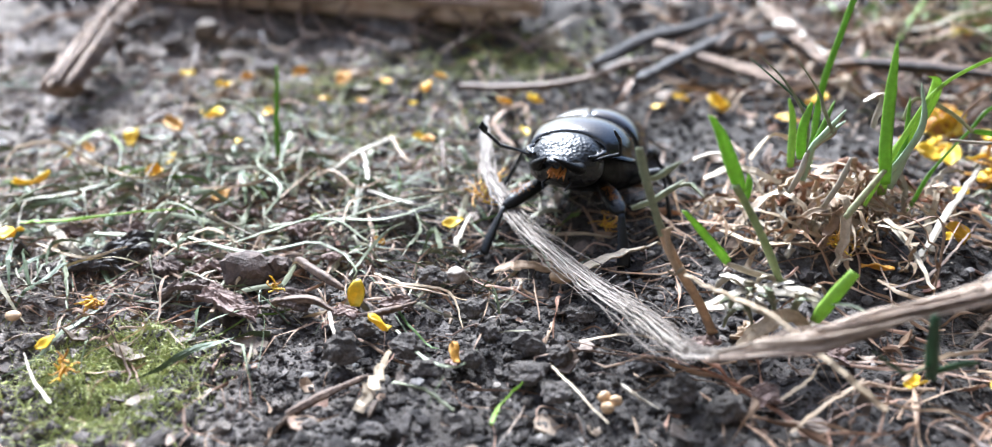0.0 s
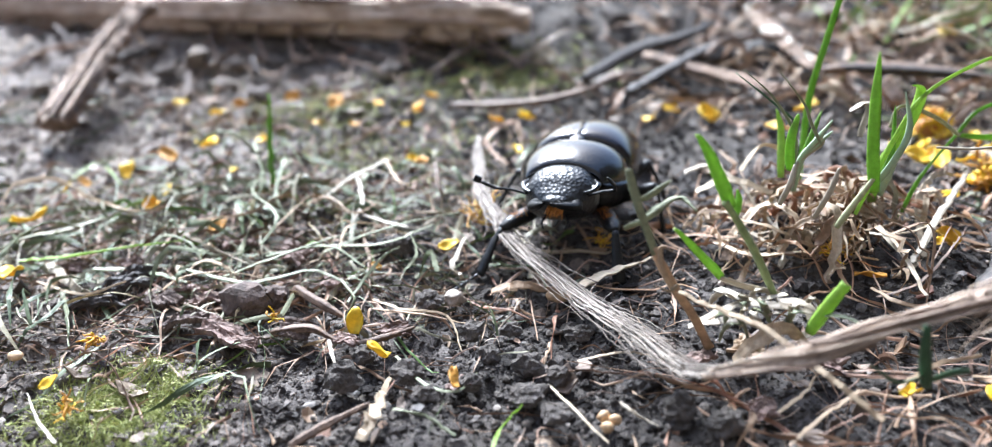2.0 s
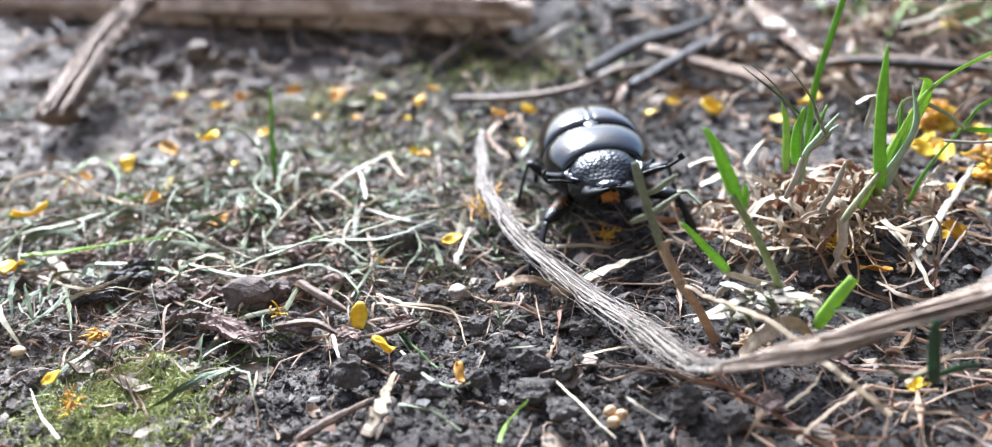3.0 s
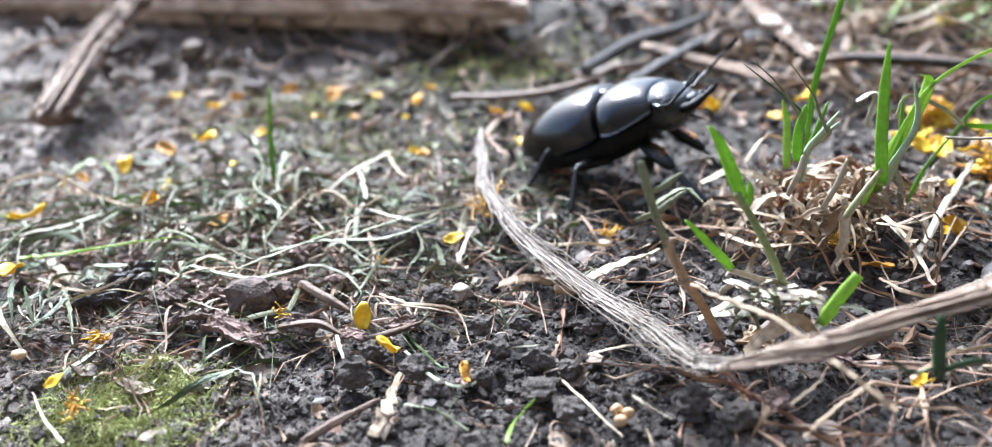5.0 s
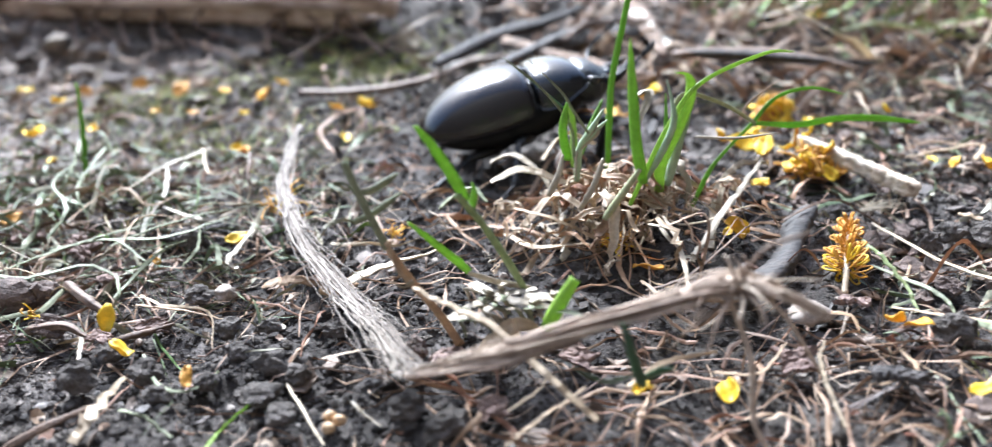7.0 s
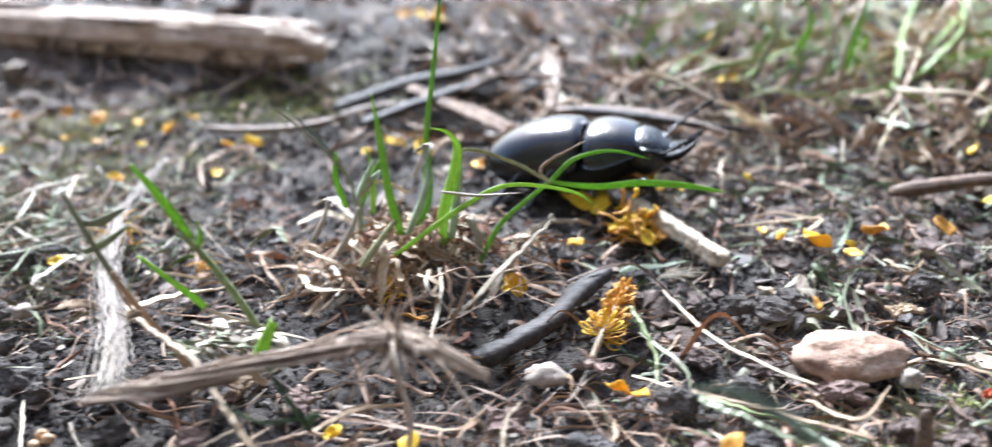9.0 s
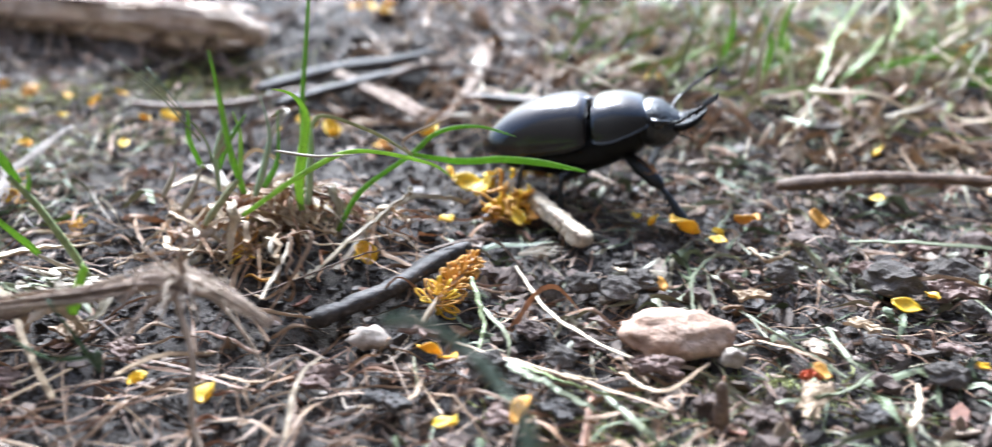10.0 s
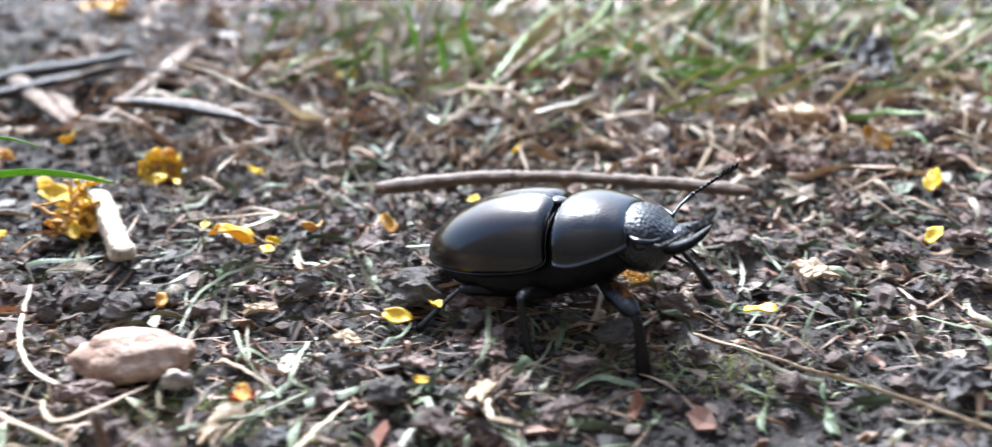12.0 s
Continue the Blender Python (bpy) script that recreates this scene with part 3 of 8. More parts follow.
strands("back_moss", 1300, 48, (-0.10, 0.06, 0.17, 0.245), lambda x, y: np.clip(bump_at(x, y, 0.004, 0.222, 0.020, 0.010) + 0.7 * bump_at(x, y, -0.045, 0.205, 0.02, 0.012) + 0.6 * bump_at(x, y, -0.02, 0.178, 0.02, 0.008), 0, 1),
        (0.0015, 0.0045), (0.00015, 0.0004), MOSS, "low dull green moss on the ground behind", "moss", lift=0.0008, curl=0.8, seg=3, rise=0.0022, sides=3)
strands("side_moss", 1600, 45, (0.10, 0.25, 0.075, 0.135), lambda x, y: np.clip(bump_at(x, y, 0.137, 0.098, 0.012, 0.005) + bump_at(x, y, 0.20, 0.115, 0.012, 0.005) + bump_at(x, y, 0.115, 0.088, 0.01, 0.004), 0, 1),
        (0.0008, 0.0024), (0.00008, 0.0002), MOSS, "thin moss between straws", "moss", lift=0.0004, curl=0.8, seg=3, rise=0.0012, sides=3)

# ---- the beetle ----
S = 0.00112


def loft(rows, n=28):
    """A closed body along x from rows of (x, half width, top, bottom), in the beetle's unit."""
    fine = smooth_line(np.array(rows, float), 5)
    verts = []
    for x, w, t, b in fine:
        mid, hu, hd = (t * 0.42 + b * 0.58), t - (t * 0.42 + b * 0.58), (t * 0.42 + b * 0.58) - b
        for j in range(n):
            a = 2 * math.pi * j / n
            c, s = math.cos(a), math.sin(a)
            c, s = math.copysign(abs(c) ** 0.8, c), math.copysign(abs(s) ** 0.85, s)
            verts.append((x * S, max(w, 0.05) * c * S, (mid + (hu if s > 0 else hd) * s) * S))
    k = len(fine)
    faces = [(i * n + j, (i + 1) * n + j, (i + 1) * n + (j + 1) % n, i * n + (j + 1) % n) for i in range(k - 1) for j in range(n)]
    faces += [tuple(range(n)), tuple(range(k * n - 1, (k - 1) * n - 1, -1))]
    return verts, faces


def shell(prof, a0, a1, m, flare, bend, flip, seam=0.0):
    """A domed plate over the back, between the angles a0 and a1 from the middle line, with a raised outer rim."""
    top = []
    for i, (x, w, t, b) in enumerate(prof):
        u = i / (len(prof) - 1)
        for j in range(m):
            a = a0 + (a1 - a0) * j / (m - 1)
            k = min(1.0, abs(a))
            c, s = math.cos(0.5 * math.pi * k), math.sin(0.5 * math.pi * k)
            y, z = w * s ** 0.9, b + (t - b) * max(0.0, c) ** 0.85
            if seam:
                y = max(y, 0.04)
                z -= seam * math.exp(-(y / 0.2) ** 2)
            over = abs(a) - 1.0
            if over > 0:
                y, z = (w + flare, b + 0.12) if over < 0.06 else (w + flare * 0.5, b - 0.12)
            top.append(Vector(((x + bend(u, y / max(w, 0.1))) * S, math.copysign(y, a) * S, z * S)))
    k = len(prof)
    low = [Vector((v.x, v.y * 0.95, v.z - 0.25 * S)) for v in top]
    n = k * m
    q = lambda i, j: i * m + j
    faces = []
    for i in range(k - 1):
        for j in range(m - 1):
            f = (q(i, j), q(i + 1, j), q(i + 1, j + 1), q(i, j + 1))
            faces += [f[::-1] if flip else f, tuple(n + v for v in (f if flip else f[::-1]))]
    rim = [q(i, 0) for i in range(k)] + [q(k - 1, j) for j in range(1, m)] + [q(i, m - 1) for i in range(k - 2, -1, -1)] + [q(0, j) for j in range(m - 2, 0, -1)]
    for a, b in zip(rim, rim[1:] + rim[:1]):
        faces.append((b, a, n + a, n + b) if flip else (a, b, n + b, n + a))
    return top + low, faces


def limb(pts, radii, n=8, rough=0.06, seed=1, flat=0.8):
    line = smooth_line([[c * S for c in p] for p in pts], 4)
    r = np.interp(np.linspace(0, 1, len(line)), np.linspace(0, 1, len(radii)), radii) * S
    return sweep(line, r, r * flat, n, rough=rough, seed=seed)


# femur, shin and foot lengths; hip; where the foot stands beside the body
LEGS = {"front_leg": (8.4, 8.0, 5.4, (5.8, 4.6, 2.6), (17.0, 11.0)),
        "middle_leg": (7.8, 7.8, 5.4, (-1.5, 5.0, 0.9), (-1.0, 14.2)),
        "hind_leg": (7.8, 8.0, 5.6, (-6.5, 4.4, 0.7), (-14.0, 12.0))}


def leg_parts(body, name, side):
    """A thigh with a shin and a foot; each is built along x from its own joint."""
    la, lb, lc = LEGS[name][:3]
    rng = np.random.RandomState(len(name) + side)
    fat = 1.25 if name == "front_leg" else 1.0
    thigh = part(name, limb([(-0.6, 0, 0), (la * 0.4, 0, 0.15), (la * 0.8, 0, 0.1), (la, 0, 0)], [0.9, 1.25 * fat, 1.05 * fat, 0.62], 12, 0.03), LEGM, body, "stout black leg")
    wide = 1.15 if name == "front_leg" else 0.72
    shin = [limb([(-0.1, 0, 0), (lb * 0.3, 0, 0.12), (lb * 0.7, 0, 0.1), (lb, 0, 0)], [0.5, wide * 0.62, wide * 0.9, wide], 10, 0.05, flat=0.55)]
    for i in range(7 if name == "front_leg" else 5):
        u = (0.25 + 0.75 * i / 6) * lb
        d = side * (0.75 + 0.55 * u / lb) * (1.3 if name == "front_leg" else 0.8)
        base = wide * (0.5 + 0.45 * u / lb)
        shin.append(limb([(u - 0.2, math.copysign(base * 0.6, side), 0), (u + 0.1, math.copysign(base, side) + d * 0.25, 0.05), (u + 0.5, math.copysign(base, side) + d * 0.6, 0)], [0.34, 0.24, 0.04], 6))
        if i % 2:
            shin.append(limb([(u, -side * base * 0.6, 0), (u + 0.5, -side * (base + 0.5), -0.2)], [0.2, 0.03], 5))
    lower = part("shin", joined(shin), LEGM, thigh, "broad black toothed shin")
    toes = []
    for i in range(5):
        p, q = lc * (i / 5 + 0.02), lc * ((i + 0.92) / 5)
        toes.append(limb([(p, 0, 0.25), ((p + q) / 2, 0, 0.32), (q, 0, 0.22)], [0.17, 0.25, 0.3], 7, 0.02))
    for s2 in (-0.5, 0.5):
        toes.append(limb([(lc, 0, 0.2), (lc + 0.5, s2, 0.25), (lc + 0.9, s2 * 1.5, -0.15)], [0.15, 0.11, 0.03], 5))
    foot = part("foot", joined(toes), LEGM, thigh, "thin jointed black foot with two claws")
    if name == "front_leg":
        hair = []
        for i in range(120):
            u = la * (0.28 + 0.42 * rng.rand())
            v = rng.randn() * 0.45
            hair.append(limb([(u, side * -0.2 + v, 0.75), (u + 0.35 + 0.2 * rng.randn(), side * -0.2 + v * 1.15, 1.45 - 0.3 * v * v)], [0.09, 0.02], 4))
        part("hair_patch", joined(hair), HAIR, thigh, "amber hair patch")
    return thigh, lower, foot


def make_beetle():
    b = thing("beetle", "shiny black stag beetle with brown-tinged wing cases, walking over the litter", "beetle")
    part("abdomen", loft([(-19.2, 1.4, 5.8, 4.6), (-17.5, 4.4, 6.0, 3.0), (-13, 7.2, 6.2, 1.4), (-6, 8.2, 6.6, 0.4), (0, 7.4, 8.0, 0.2), (3.5, 6.7, 9.0, 1.0), (7, 5.6, 9.0, 2.2), (9, 4.3, 9.0, 3.6)], 32), BELLYM, b)
    prof = smooth_line([(-20.3, 0.9, 5.7, 5.2), (-19.6, 3.2, 7.2, 5.0), (-17.7, 5.5, 9.1, 5.0), (-14.4, 7.4, 11.1, 5.0), (-10, 8.55, 12.6, 5.1),
                        (-5.5, 8.95, 13.2, 5.4), (-2.2, 8.8, 13.0, 5.8), (-0.8, 8.2, 12.3, 6.3), (-0.45, 7.4, 11.2, 6.6)], 6)
    for side in (-1, 1):
        part("wing_case", shell(prof, 0.0, side * 1.1, 26, 0.2, lambda u, v: 0.0, side > 0, 0.24), ELYTRA, b, "smooth dark wing case with a brown cast")
    part("scutellum", moved(lump((1.5 * S, 1.3 * S, 0.4 * S), 3, 0.05, 3), pose(-0.7 * S, 0, 12.05 * S, 0, 10, 0)), BLACK, b)
    prof = smooth_line([(0.0, 6.6, 10.9, 7.6), (0.35, 7.8, 12.0, 6.8), (1.2, 8.5, 12.5, 6.4), (3.4, 8.7, 12.7, 6.4), (5.8, 8.1, 12.4, 6.9), (7.8, 7.1, 11.8, 7.5), (8.9, 6.4, 11.2, 7.9), (9.2, 5.9, 10.5, 8.2)], 6)
    part("pronotum", shell(prof, -1.1, 1.1, 52, 0.2, lambda u, v: 0.9 * max(0.0, u - 0.55) / 0.45 * (v * v - 0.35), False), BLACK, b, "shiny black neck shield with a raised edge")
    head = part("head", loft([(7.6, 4.4, 10.2, 4.4), (8.8, 5.2, 10.9, 3.4), (10.4, 5.6, 10.9, 3.0), (12.0, 5.4, 10.2, 3.2), (13.2, 4.4, 9.2, 3.8), (14.3, 3.1, 8.4, 4.8), (14.8, 2.2, 7.9, 5.6)], 32), HEADM, b, "pitted dull black head")
    part("clypeus", moved(lump((1.1 * S, 2.0 * S, 0.55 * S), 6, 0.08, 2), pose(14.8 * S, 0, 7.6 * S, 0, 14, 0)), HEADM, head)
    for side in (-1, 1):
        part("eye", moved(lump((0.95 * S, 0.75 * S, 0.8 * S), 5, 0.02, 3), pose(11.2 * S, side * 5.1 * S, 7.9 * S)), EYEM, head, "glossy black eye")
        part("brow", limb([(9.9, side * 4.9, 8.9), (11.2, side * 5.75, 8.6), (12.6, side * 5.1, 8.2), (13.4, side * 4.0, 8.2)], [0.25, 0.5, 0.42, 0.25]), BLACK, head)
        jaw = [limb([(13.4, side * 2.6, 6.6), (15.2, side * 3.2, 6.7), (17.0, side * 2.6, 7.3), (18.4, side * 1.5, 8.1), (19.1, side * 0.5, 8.7)], [1.15, 1.0, 0.8, 0.5, 0.12], 10, 0.05),
               limb([(16.6, side * 2.4, 7.4), (17.1, side * 1.0, 8.2)], [0.6, 0.1], 7), limb([(15.6, side * 2.6, 7.2), (16.0, side * 1.5, 7.6)], [0.5, 0.15], 7)]
        part("mandible", joined(jaw), BELLYM, head, "short curved black jaw with a tooth")
        elbow = (14.8, side * 9.0, 9.2)
        ant = part("antenna", limb([(12.9, side * 4.7, 7.6), (13.6, side * 6.8, 8.5), elbow], [0.26, 0.24, 0.34], 8), LEGM, b, "thin elbowed black feeler")
        segs = []
        for i in range(7):
            u = i * 0.52
            segs.append(moved(lump((0.36 * S, 0.27 * S, 0.28 * S), i, 0.05, 2), pose((15.1 + u) * S, side * (9.1 + 0.1 * i) * S, (9.4 + 0.62 * u) * S, 0, -32, 0)))
        part("feeler", joined(segs), LEGM, ant)
        club = [limb([(18.6, side * 9.8, 11.5), (20.9, side * 9.9, 12.7)], [0.24, 0.3, 0.2], 7)]
        club += [limb([(18.9 + 0.6 * i, side * 9.8, 11.7 + 0.33 * i), (19.3 + 0.6 * i, side * 9.4, 12.5 + 0.33 * i)], [0.3, 0.16], 6) for i in range(4)]
        part("club", joined(club), LEGM, ant)
        part("palp", limb([(13.8, side * 1.2, 5.0), (15.6, side * 2.0, 4.4), (16.6, side * 1.6, 3.6)], [0.24, 0.22, 0.14], 7), LEGM, head)
    rng = np.random.RandomState(5)
    tuft = [limb([(14.6 + 0.3 * rng.rand(), y, 6.0 + 0.3 * rng.randn()), (15.9 + rng.rand() * 0.5, y * 1.1, 5.7 + 0.4 * rng.randn())], [0.11, 0.02], 4) for y in np.linspace(-1.2, 1.2, 60)]
    part("mouth_brush", joined(tuft), HAIR, head, "amber hair brush at the mouth")
    return b, {(name, side): leg_parts(b, name, side) for name in LEGS for side in (-1, 1)}


beetle, beetle_legs = make_beetle()

# ---- makers of the single things ----
tally = [0]


def seeded():
    tally[0] += 1
    return tally[0]


def stalk(name, label, category, pts, r, mat, flat=0.8, end=0.5, group=""):
    """A dry stem or leaf strip with slight kinks; it is one mesh."""
    k = seeded()
    rng = np.random.RandomState(k)
    if name == "straw":
        r, flat = r * 0.8, 0.45
    line = smooth_line(pts, 7)
    line[1:-1] += rng.randn(len(line) - 2, 3) * r * (0.2 if flat > 0.3 else 0.07)
    n = len(line)
    line[:, 2] = np.maximum(line[:, 2], height(line[:, 0], line[:, 1]) + r * flat * 0.7)
    w = taper(n, 0.75, 1.0, end, 0.35) * r * (0.9 + 0.2 * rng.rand(n))
    ob = mesh_object(name, *sweep(line, w, w * flat, 7, twist=rng.randn() * (1.2 if flat < 0.6 else 0.3), fold=0.35 if flat < 0.6 else 0, rough=0.12 if flat > 0.3 else 0.03, seed=k), mat, smooth=flat > 0.6 or flat < 0.3)
    return tagged(ob, label, category, group)


def stick(name, label, category, pts, r, mat, flat=0.85, end=0.6, group=""):
    """A woody piece: knobbly, ridged along its length, with broken ends."""
    k = seeded()
    rng = np.random.RandomState(k + 500)
    line = smooth_line(pts, 12)
    n, m = len(line), 14
    line[1:-1] += rng.randn(n - 2, 3) * r * 0.05
    line[:, 2] = np.maximum(line[:, 2], height(line[:, 0], line[:, 1]) + r * flat * 0.6)
    w = np.interp(np.linspace(0, 1, n), [0, 0.06, 0.5, 0.95, 1], [0.7, 1, 0.95, end, end * 0.65]) * r
    w = w * (1 + 0.16 * vnoise(np.arange(n) / 5.0, np.full(n, k * 1.7), 3) * 2)
    v, f = sweep(line, w, w * flat, m, rough=0.05, seed=k)
    ridge = 1 + 0.16 * rng.randn(m)
    c = np.repeat(line, m, 0)
    v = c + (np.array(v) - c) * np.tile(ridge, n)[:, None]
    return tagged(mesh_object(name, v.tolist(), f, mat), label, category, group)


def boulder(name, label, category, x, y, size, turn, seed, rough, mat):
    v = lump(size, seed, rough, 4 if size[0] > 0.005 else 3, 0.8)
    low = min(p.z for p in v[0])
    ob = mesh_object(name, *v, mat, smooth=mat not in (CRUMB, CLOD))
    ob.matrix_basis = pose(x, y, g0(x, y) - low * 0.55, 0, 0, turn)
    return tagged(ob, label, category)


def shard(name, label, category, x, y, w, d, h, turn, tilt, mat):
    """An angular flat piece of bark or leaf with a jagged edge."""
    k = seeded()
    w, d, h = w * 0.78, d * 0.72, h * 1.15

    def top(u, v):
        a, b = u * 2 - 1, v * 2 - 1
        edge = 1 + 0.5 * noise.noise(Vector((a * 1.7 + k, b * 1.7, 0.3))) + 0.18 * noise.noise(Vector((a * 5 + k, b * 5, 1.3)))
        z = 0.5 * noise.noise(Vector((a * 1.3, b * 1.3 + k, 2))) + 0.32 * noise.noise(Vector((a * 2, b * 7 + k, 4))) + 0.2 * noise.noise(Vector((a * 6, b * 15 + k, 7))) - 0.35 * a * a
        return (a * w * edge, b * d * edge, z * h)
    s = moved(sheet(21, 13, top, h * 0.45), pose(0, 0, 0, tilt, tilt * 0.4, turn))
    low = min(p.z for p in s[0])
    ob = mesh_object(name, *s, mat, smooth=False)
    ob.matrix_basis = pose(x, y, g0(x, y) - low * 0.8)
    return tagged(ob, label, category)


def blade(owner, pts, half, mat, end=0.1, fold=0.35):
    """A grass blade: a part of its shoot or tuft."""
    line = smooth_line(pts, 7)
    n = len(line)
    w = np.interp(np.linspace(0, 1, n), [0, 0.2, 0.7, 0.93, 1], [0.75, 1.0, 0.85, 0.35 + 0.5 * end, end]) * half
    thick = np.maximum(w * (0.16 if fold > 0.05 else 0.85), 0.00007)
    span = np.ptp(line, axis=0)
    ref = (0.25, 0.85, 0.45) if fold > 0.05 and span[1] < 0.8 * math.hypot(span[0], span[2]) else None
    return part("blade" if fold > 0.05 else "stem", sweep(line, w, thick, 8, twist=0.5 if fold > 0.05 else 0, fold=fold, seed=seeded(), ref=ref), mat, owner)


def dead_leaves(owner, cx, cy, n, spread_r):
    """Dead leaves that hang over from the middle of a tuft, each broad, creased and curled at its tip."""
    rng = np.random.RandomState(77)
    for i in range(n):
        a, d = rng.rand() * 6.28, spread_r * (0.25 + 0.85 * rng.rand())
        bx, by = cx + 0.010 * rng.randn() * 0.6, cy + 0.007 * rng.randn() * 0.7
        ex, ey = bx + math.cos(a) * d, by + math.sin(a) * d * 0.75
        hz, top = h0(bx, by), 0.003 + 0.006 * rng.rand()
        pts = [(bx, by, hz), (bx * 0.7 + ex * 0.3, by * 0.7 + ey * 0.3, hz + top), (bx * 0.3 + ex * 0.7 + 0.002 * rng.randn(), by * 0.3 + ey * 0.7 + 0.002 * rng.randn(), hz + top * 0.8),
               (ex, ey, h0(ex, ey) + 0.001 + 0.003 * rng.rand())]
        c, turn = 0.0009 + 0.0014 * rng.rand(), rng.rand() * 6.28
        pts += [(ex + c * math.cos(turn), ey + c * math.sin(turn), pts[-1][2] + c * 0.8), (ex + c * 0.2 * math.cos(turn + 2), ey + c * 0.6 * math.sin(turn + 2), pts[-1][2] + c * 1.5)]
        line = smooth_line(pts, 5)
        k = len(line)
        line[2:-1] += rng.randn(k - 3, 3) * 0.0003
        w = taper(k, 0.5, 1.0, 0.08, 0.4) * (0.00025 + 0.0008 * rng.rand() ** 1.8)
        part("dead_leaf", sweep(line, w, np.maximum(w * 0.07, 0.00004), 8, twist=rng.randn() * 3.0, fold=0.55, rough=0.03, seed=i), (HUSK, HUSK, TAN, RUST, TAN, PALE)[rng.randint(6)], owner)


def petal_shape(size, curl, cup, seed):
    rng = np.random.RandomState(seed)
    a, b = rng.rand() * 3, 0.5 + 0.35 * rng.rand()

    def top(u, v):
        s, w = u - 0.5, (v - 0.5) * 2
        wide = b * math.sin(math.pi * min(0.97, 0.12 + 0.83 * u)) ** 0.6
        z = cup * (w * w) * 0.32 * wide + curl * s * s * 1.3 + 0.06 * math.sin(7 * u + a + 3 * v)
        return (s * size, w * wide * 0.5 * size, z * size)
    return sheet(8, 7, top, size * 0.05)


def petal(x, y, size, turn, tilt, roll, mat):
    k = seeded()
    rng = np.random.RandomState(k)
    shape = petal_shape(size, (rng.rand() - 0.25) * 0.9, 0.3 + rng.rand(), k)
    m = pose(0, 0, 0, roll, -tilt, turn)
    shape = moved(shape, m)
    low = min(v.z for v in shape[0])
    ob = mesh_object("petal", *shape, mat)
    ob.matrix_basis = pose(x, y, g0(x, y) - low * 0.9 + 0.0018)
    fresh = mat == PETAL
    return tagged(ob, "bright yellow fallen petal, slightly curled" if fresh else "withered orange-brown petal on the soil", "petal", "fallen petals" if fresh else "withered petals")


def threads(x, y, size, n, stretch, turn, fat=1.0):
    """A withered flower head: a knot of curled orange filaments; fat: stubby ones."""
    k = seeded()
    rng = np.random.RandomState(k)
    head = thing("withered_flower", "withered orange flower with curled thread-like filaments", "flower", "withered flowers", pose(x, y, g0(x, y) + 0.0010, 0, 0, turn))
    reach = 0.72 / fat ** 0.5
    for i in range(n):
        o = np.array([rng.randn() * size * 0.2 * stretch, rng.randn() * size * 0.14, size * 0.05 + abs(rng.randn()) * size * 0.32])
        pts, d = [o], rng.randn(3) * size * 0.13 * reach
        for j in range(5):
            d = d * 0.7 + rng.randn(3) * size * 0.11 * reach
            q = pts[-1] + d
            q[2] = max(q[2], size * 0.02)
            pts.append(q)
        line = smooth_line(pts, 3)
        r = max(size * 0.027, 0.00013) * (0.7 + 0.8 * rng.rand()) * fat
        part("filament", sweep(line, taper(len(line), r, r, r * 0.4, 0.6), r * 0.7, 5, seed=i), OCHRE if rng.rand() < 0.65 else PETAL, head)


def flower_spike(a, b):
    """A withered flower spike lying on its side: ringlets all round an axis from a to b, smaller towards the tip."""
    rng = np.random.RandomState(83)
    a, b = np.array(a), np.array(b)
    floor = g0(a[0], a[1])
    head = thing("withered_flower", "withered orange flower spike of tightly curled ringlets", "flower", "withered flowers", pose(a[0], a[1], floor))
    a, b = np.array([0, 0, a[2] - floor]), b - [a[0], a[1], floor]
    ax = (b - a) / np.linalg.norm(b - a)
    p = np.cross(ax, [0, 0, 1.0])
    p /= np.linalg.norm(p)
    q = np.cross(p, ax)
    part("spike_stem", sweep(smooth_line([tuple(a - ax * 0.0035 - q * 0.001), tuple(a), tuple((a + b) / 2 + q * 0.0003), tuple(b)], 6), 0.00045, 0.0004, 7, rough=0.15), HUSK, head, "dry tan stem of the spike")
    for i in range(84):
        u = (i + rng.rand()) / 84
        turn = i * 2.4 + rng.rand() * 0.5
        out = p * math.cos(turn) + q * math.sin(turn)
        side = np.cross(ax, out)
        r = 0.0015 * (1 - u) ** 0.8 + 0.0004
        curl = (0.00055 + 0.00040 * (1 - u)) * (0.8 + 0.4 * rng.rand())
        lean = ax * 0.75 + out * 0.65 + rng.randn(3) * 0.18
        lean /= np.linalg.norm(lean)
        o = a + (b - a) * u + out * r * 0.35
        pts = [tuple(o)]
        for k in range(8):
            w = k / 7 * (5.4 + 1.2 * rng.rand())
            pts.append(tuple(o + out * (r * 0.65 + curl * math.sin(w)) + lean * curl * (1 - math.cos(w)) + side * curl * 0.10 * k * (1 if i % 2 else -1) * 0.5))
        line = smooth_line(pts, 2)
        g = 0.00019 + 0.00007 * rng.rand()
        part("filament", sweep(line, taper(len(line), g * 0.8, g, g * 0.5, 0.6), g * 0.6, 5, seed=i), PETAL if u < 0.22 and i % 3 else OCHRE, head)


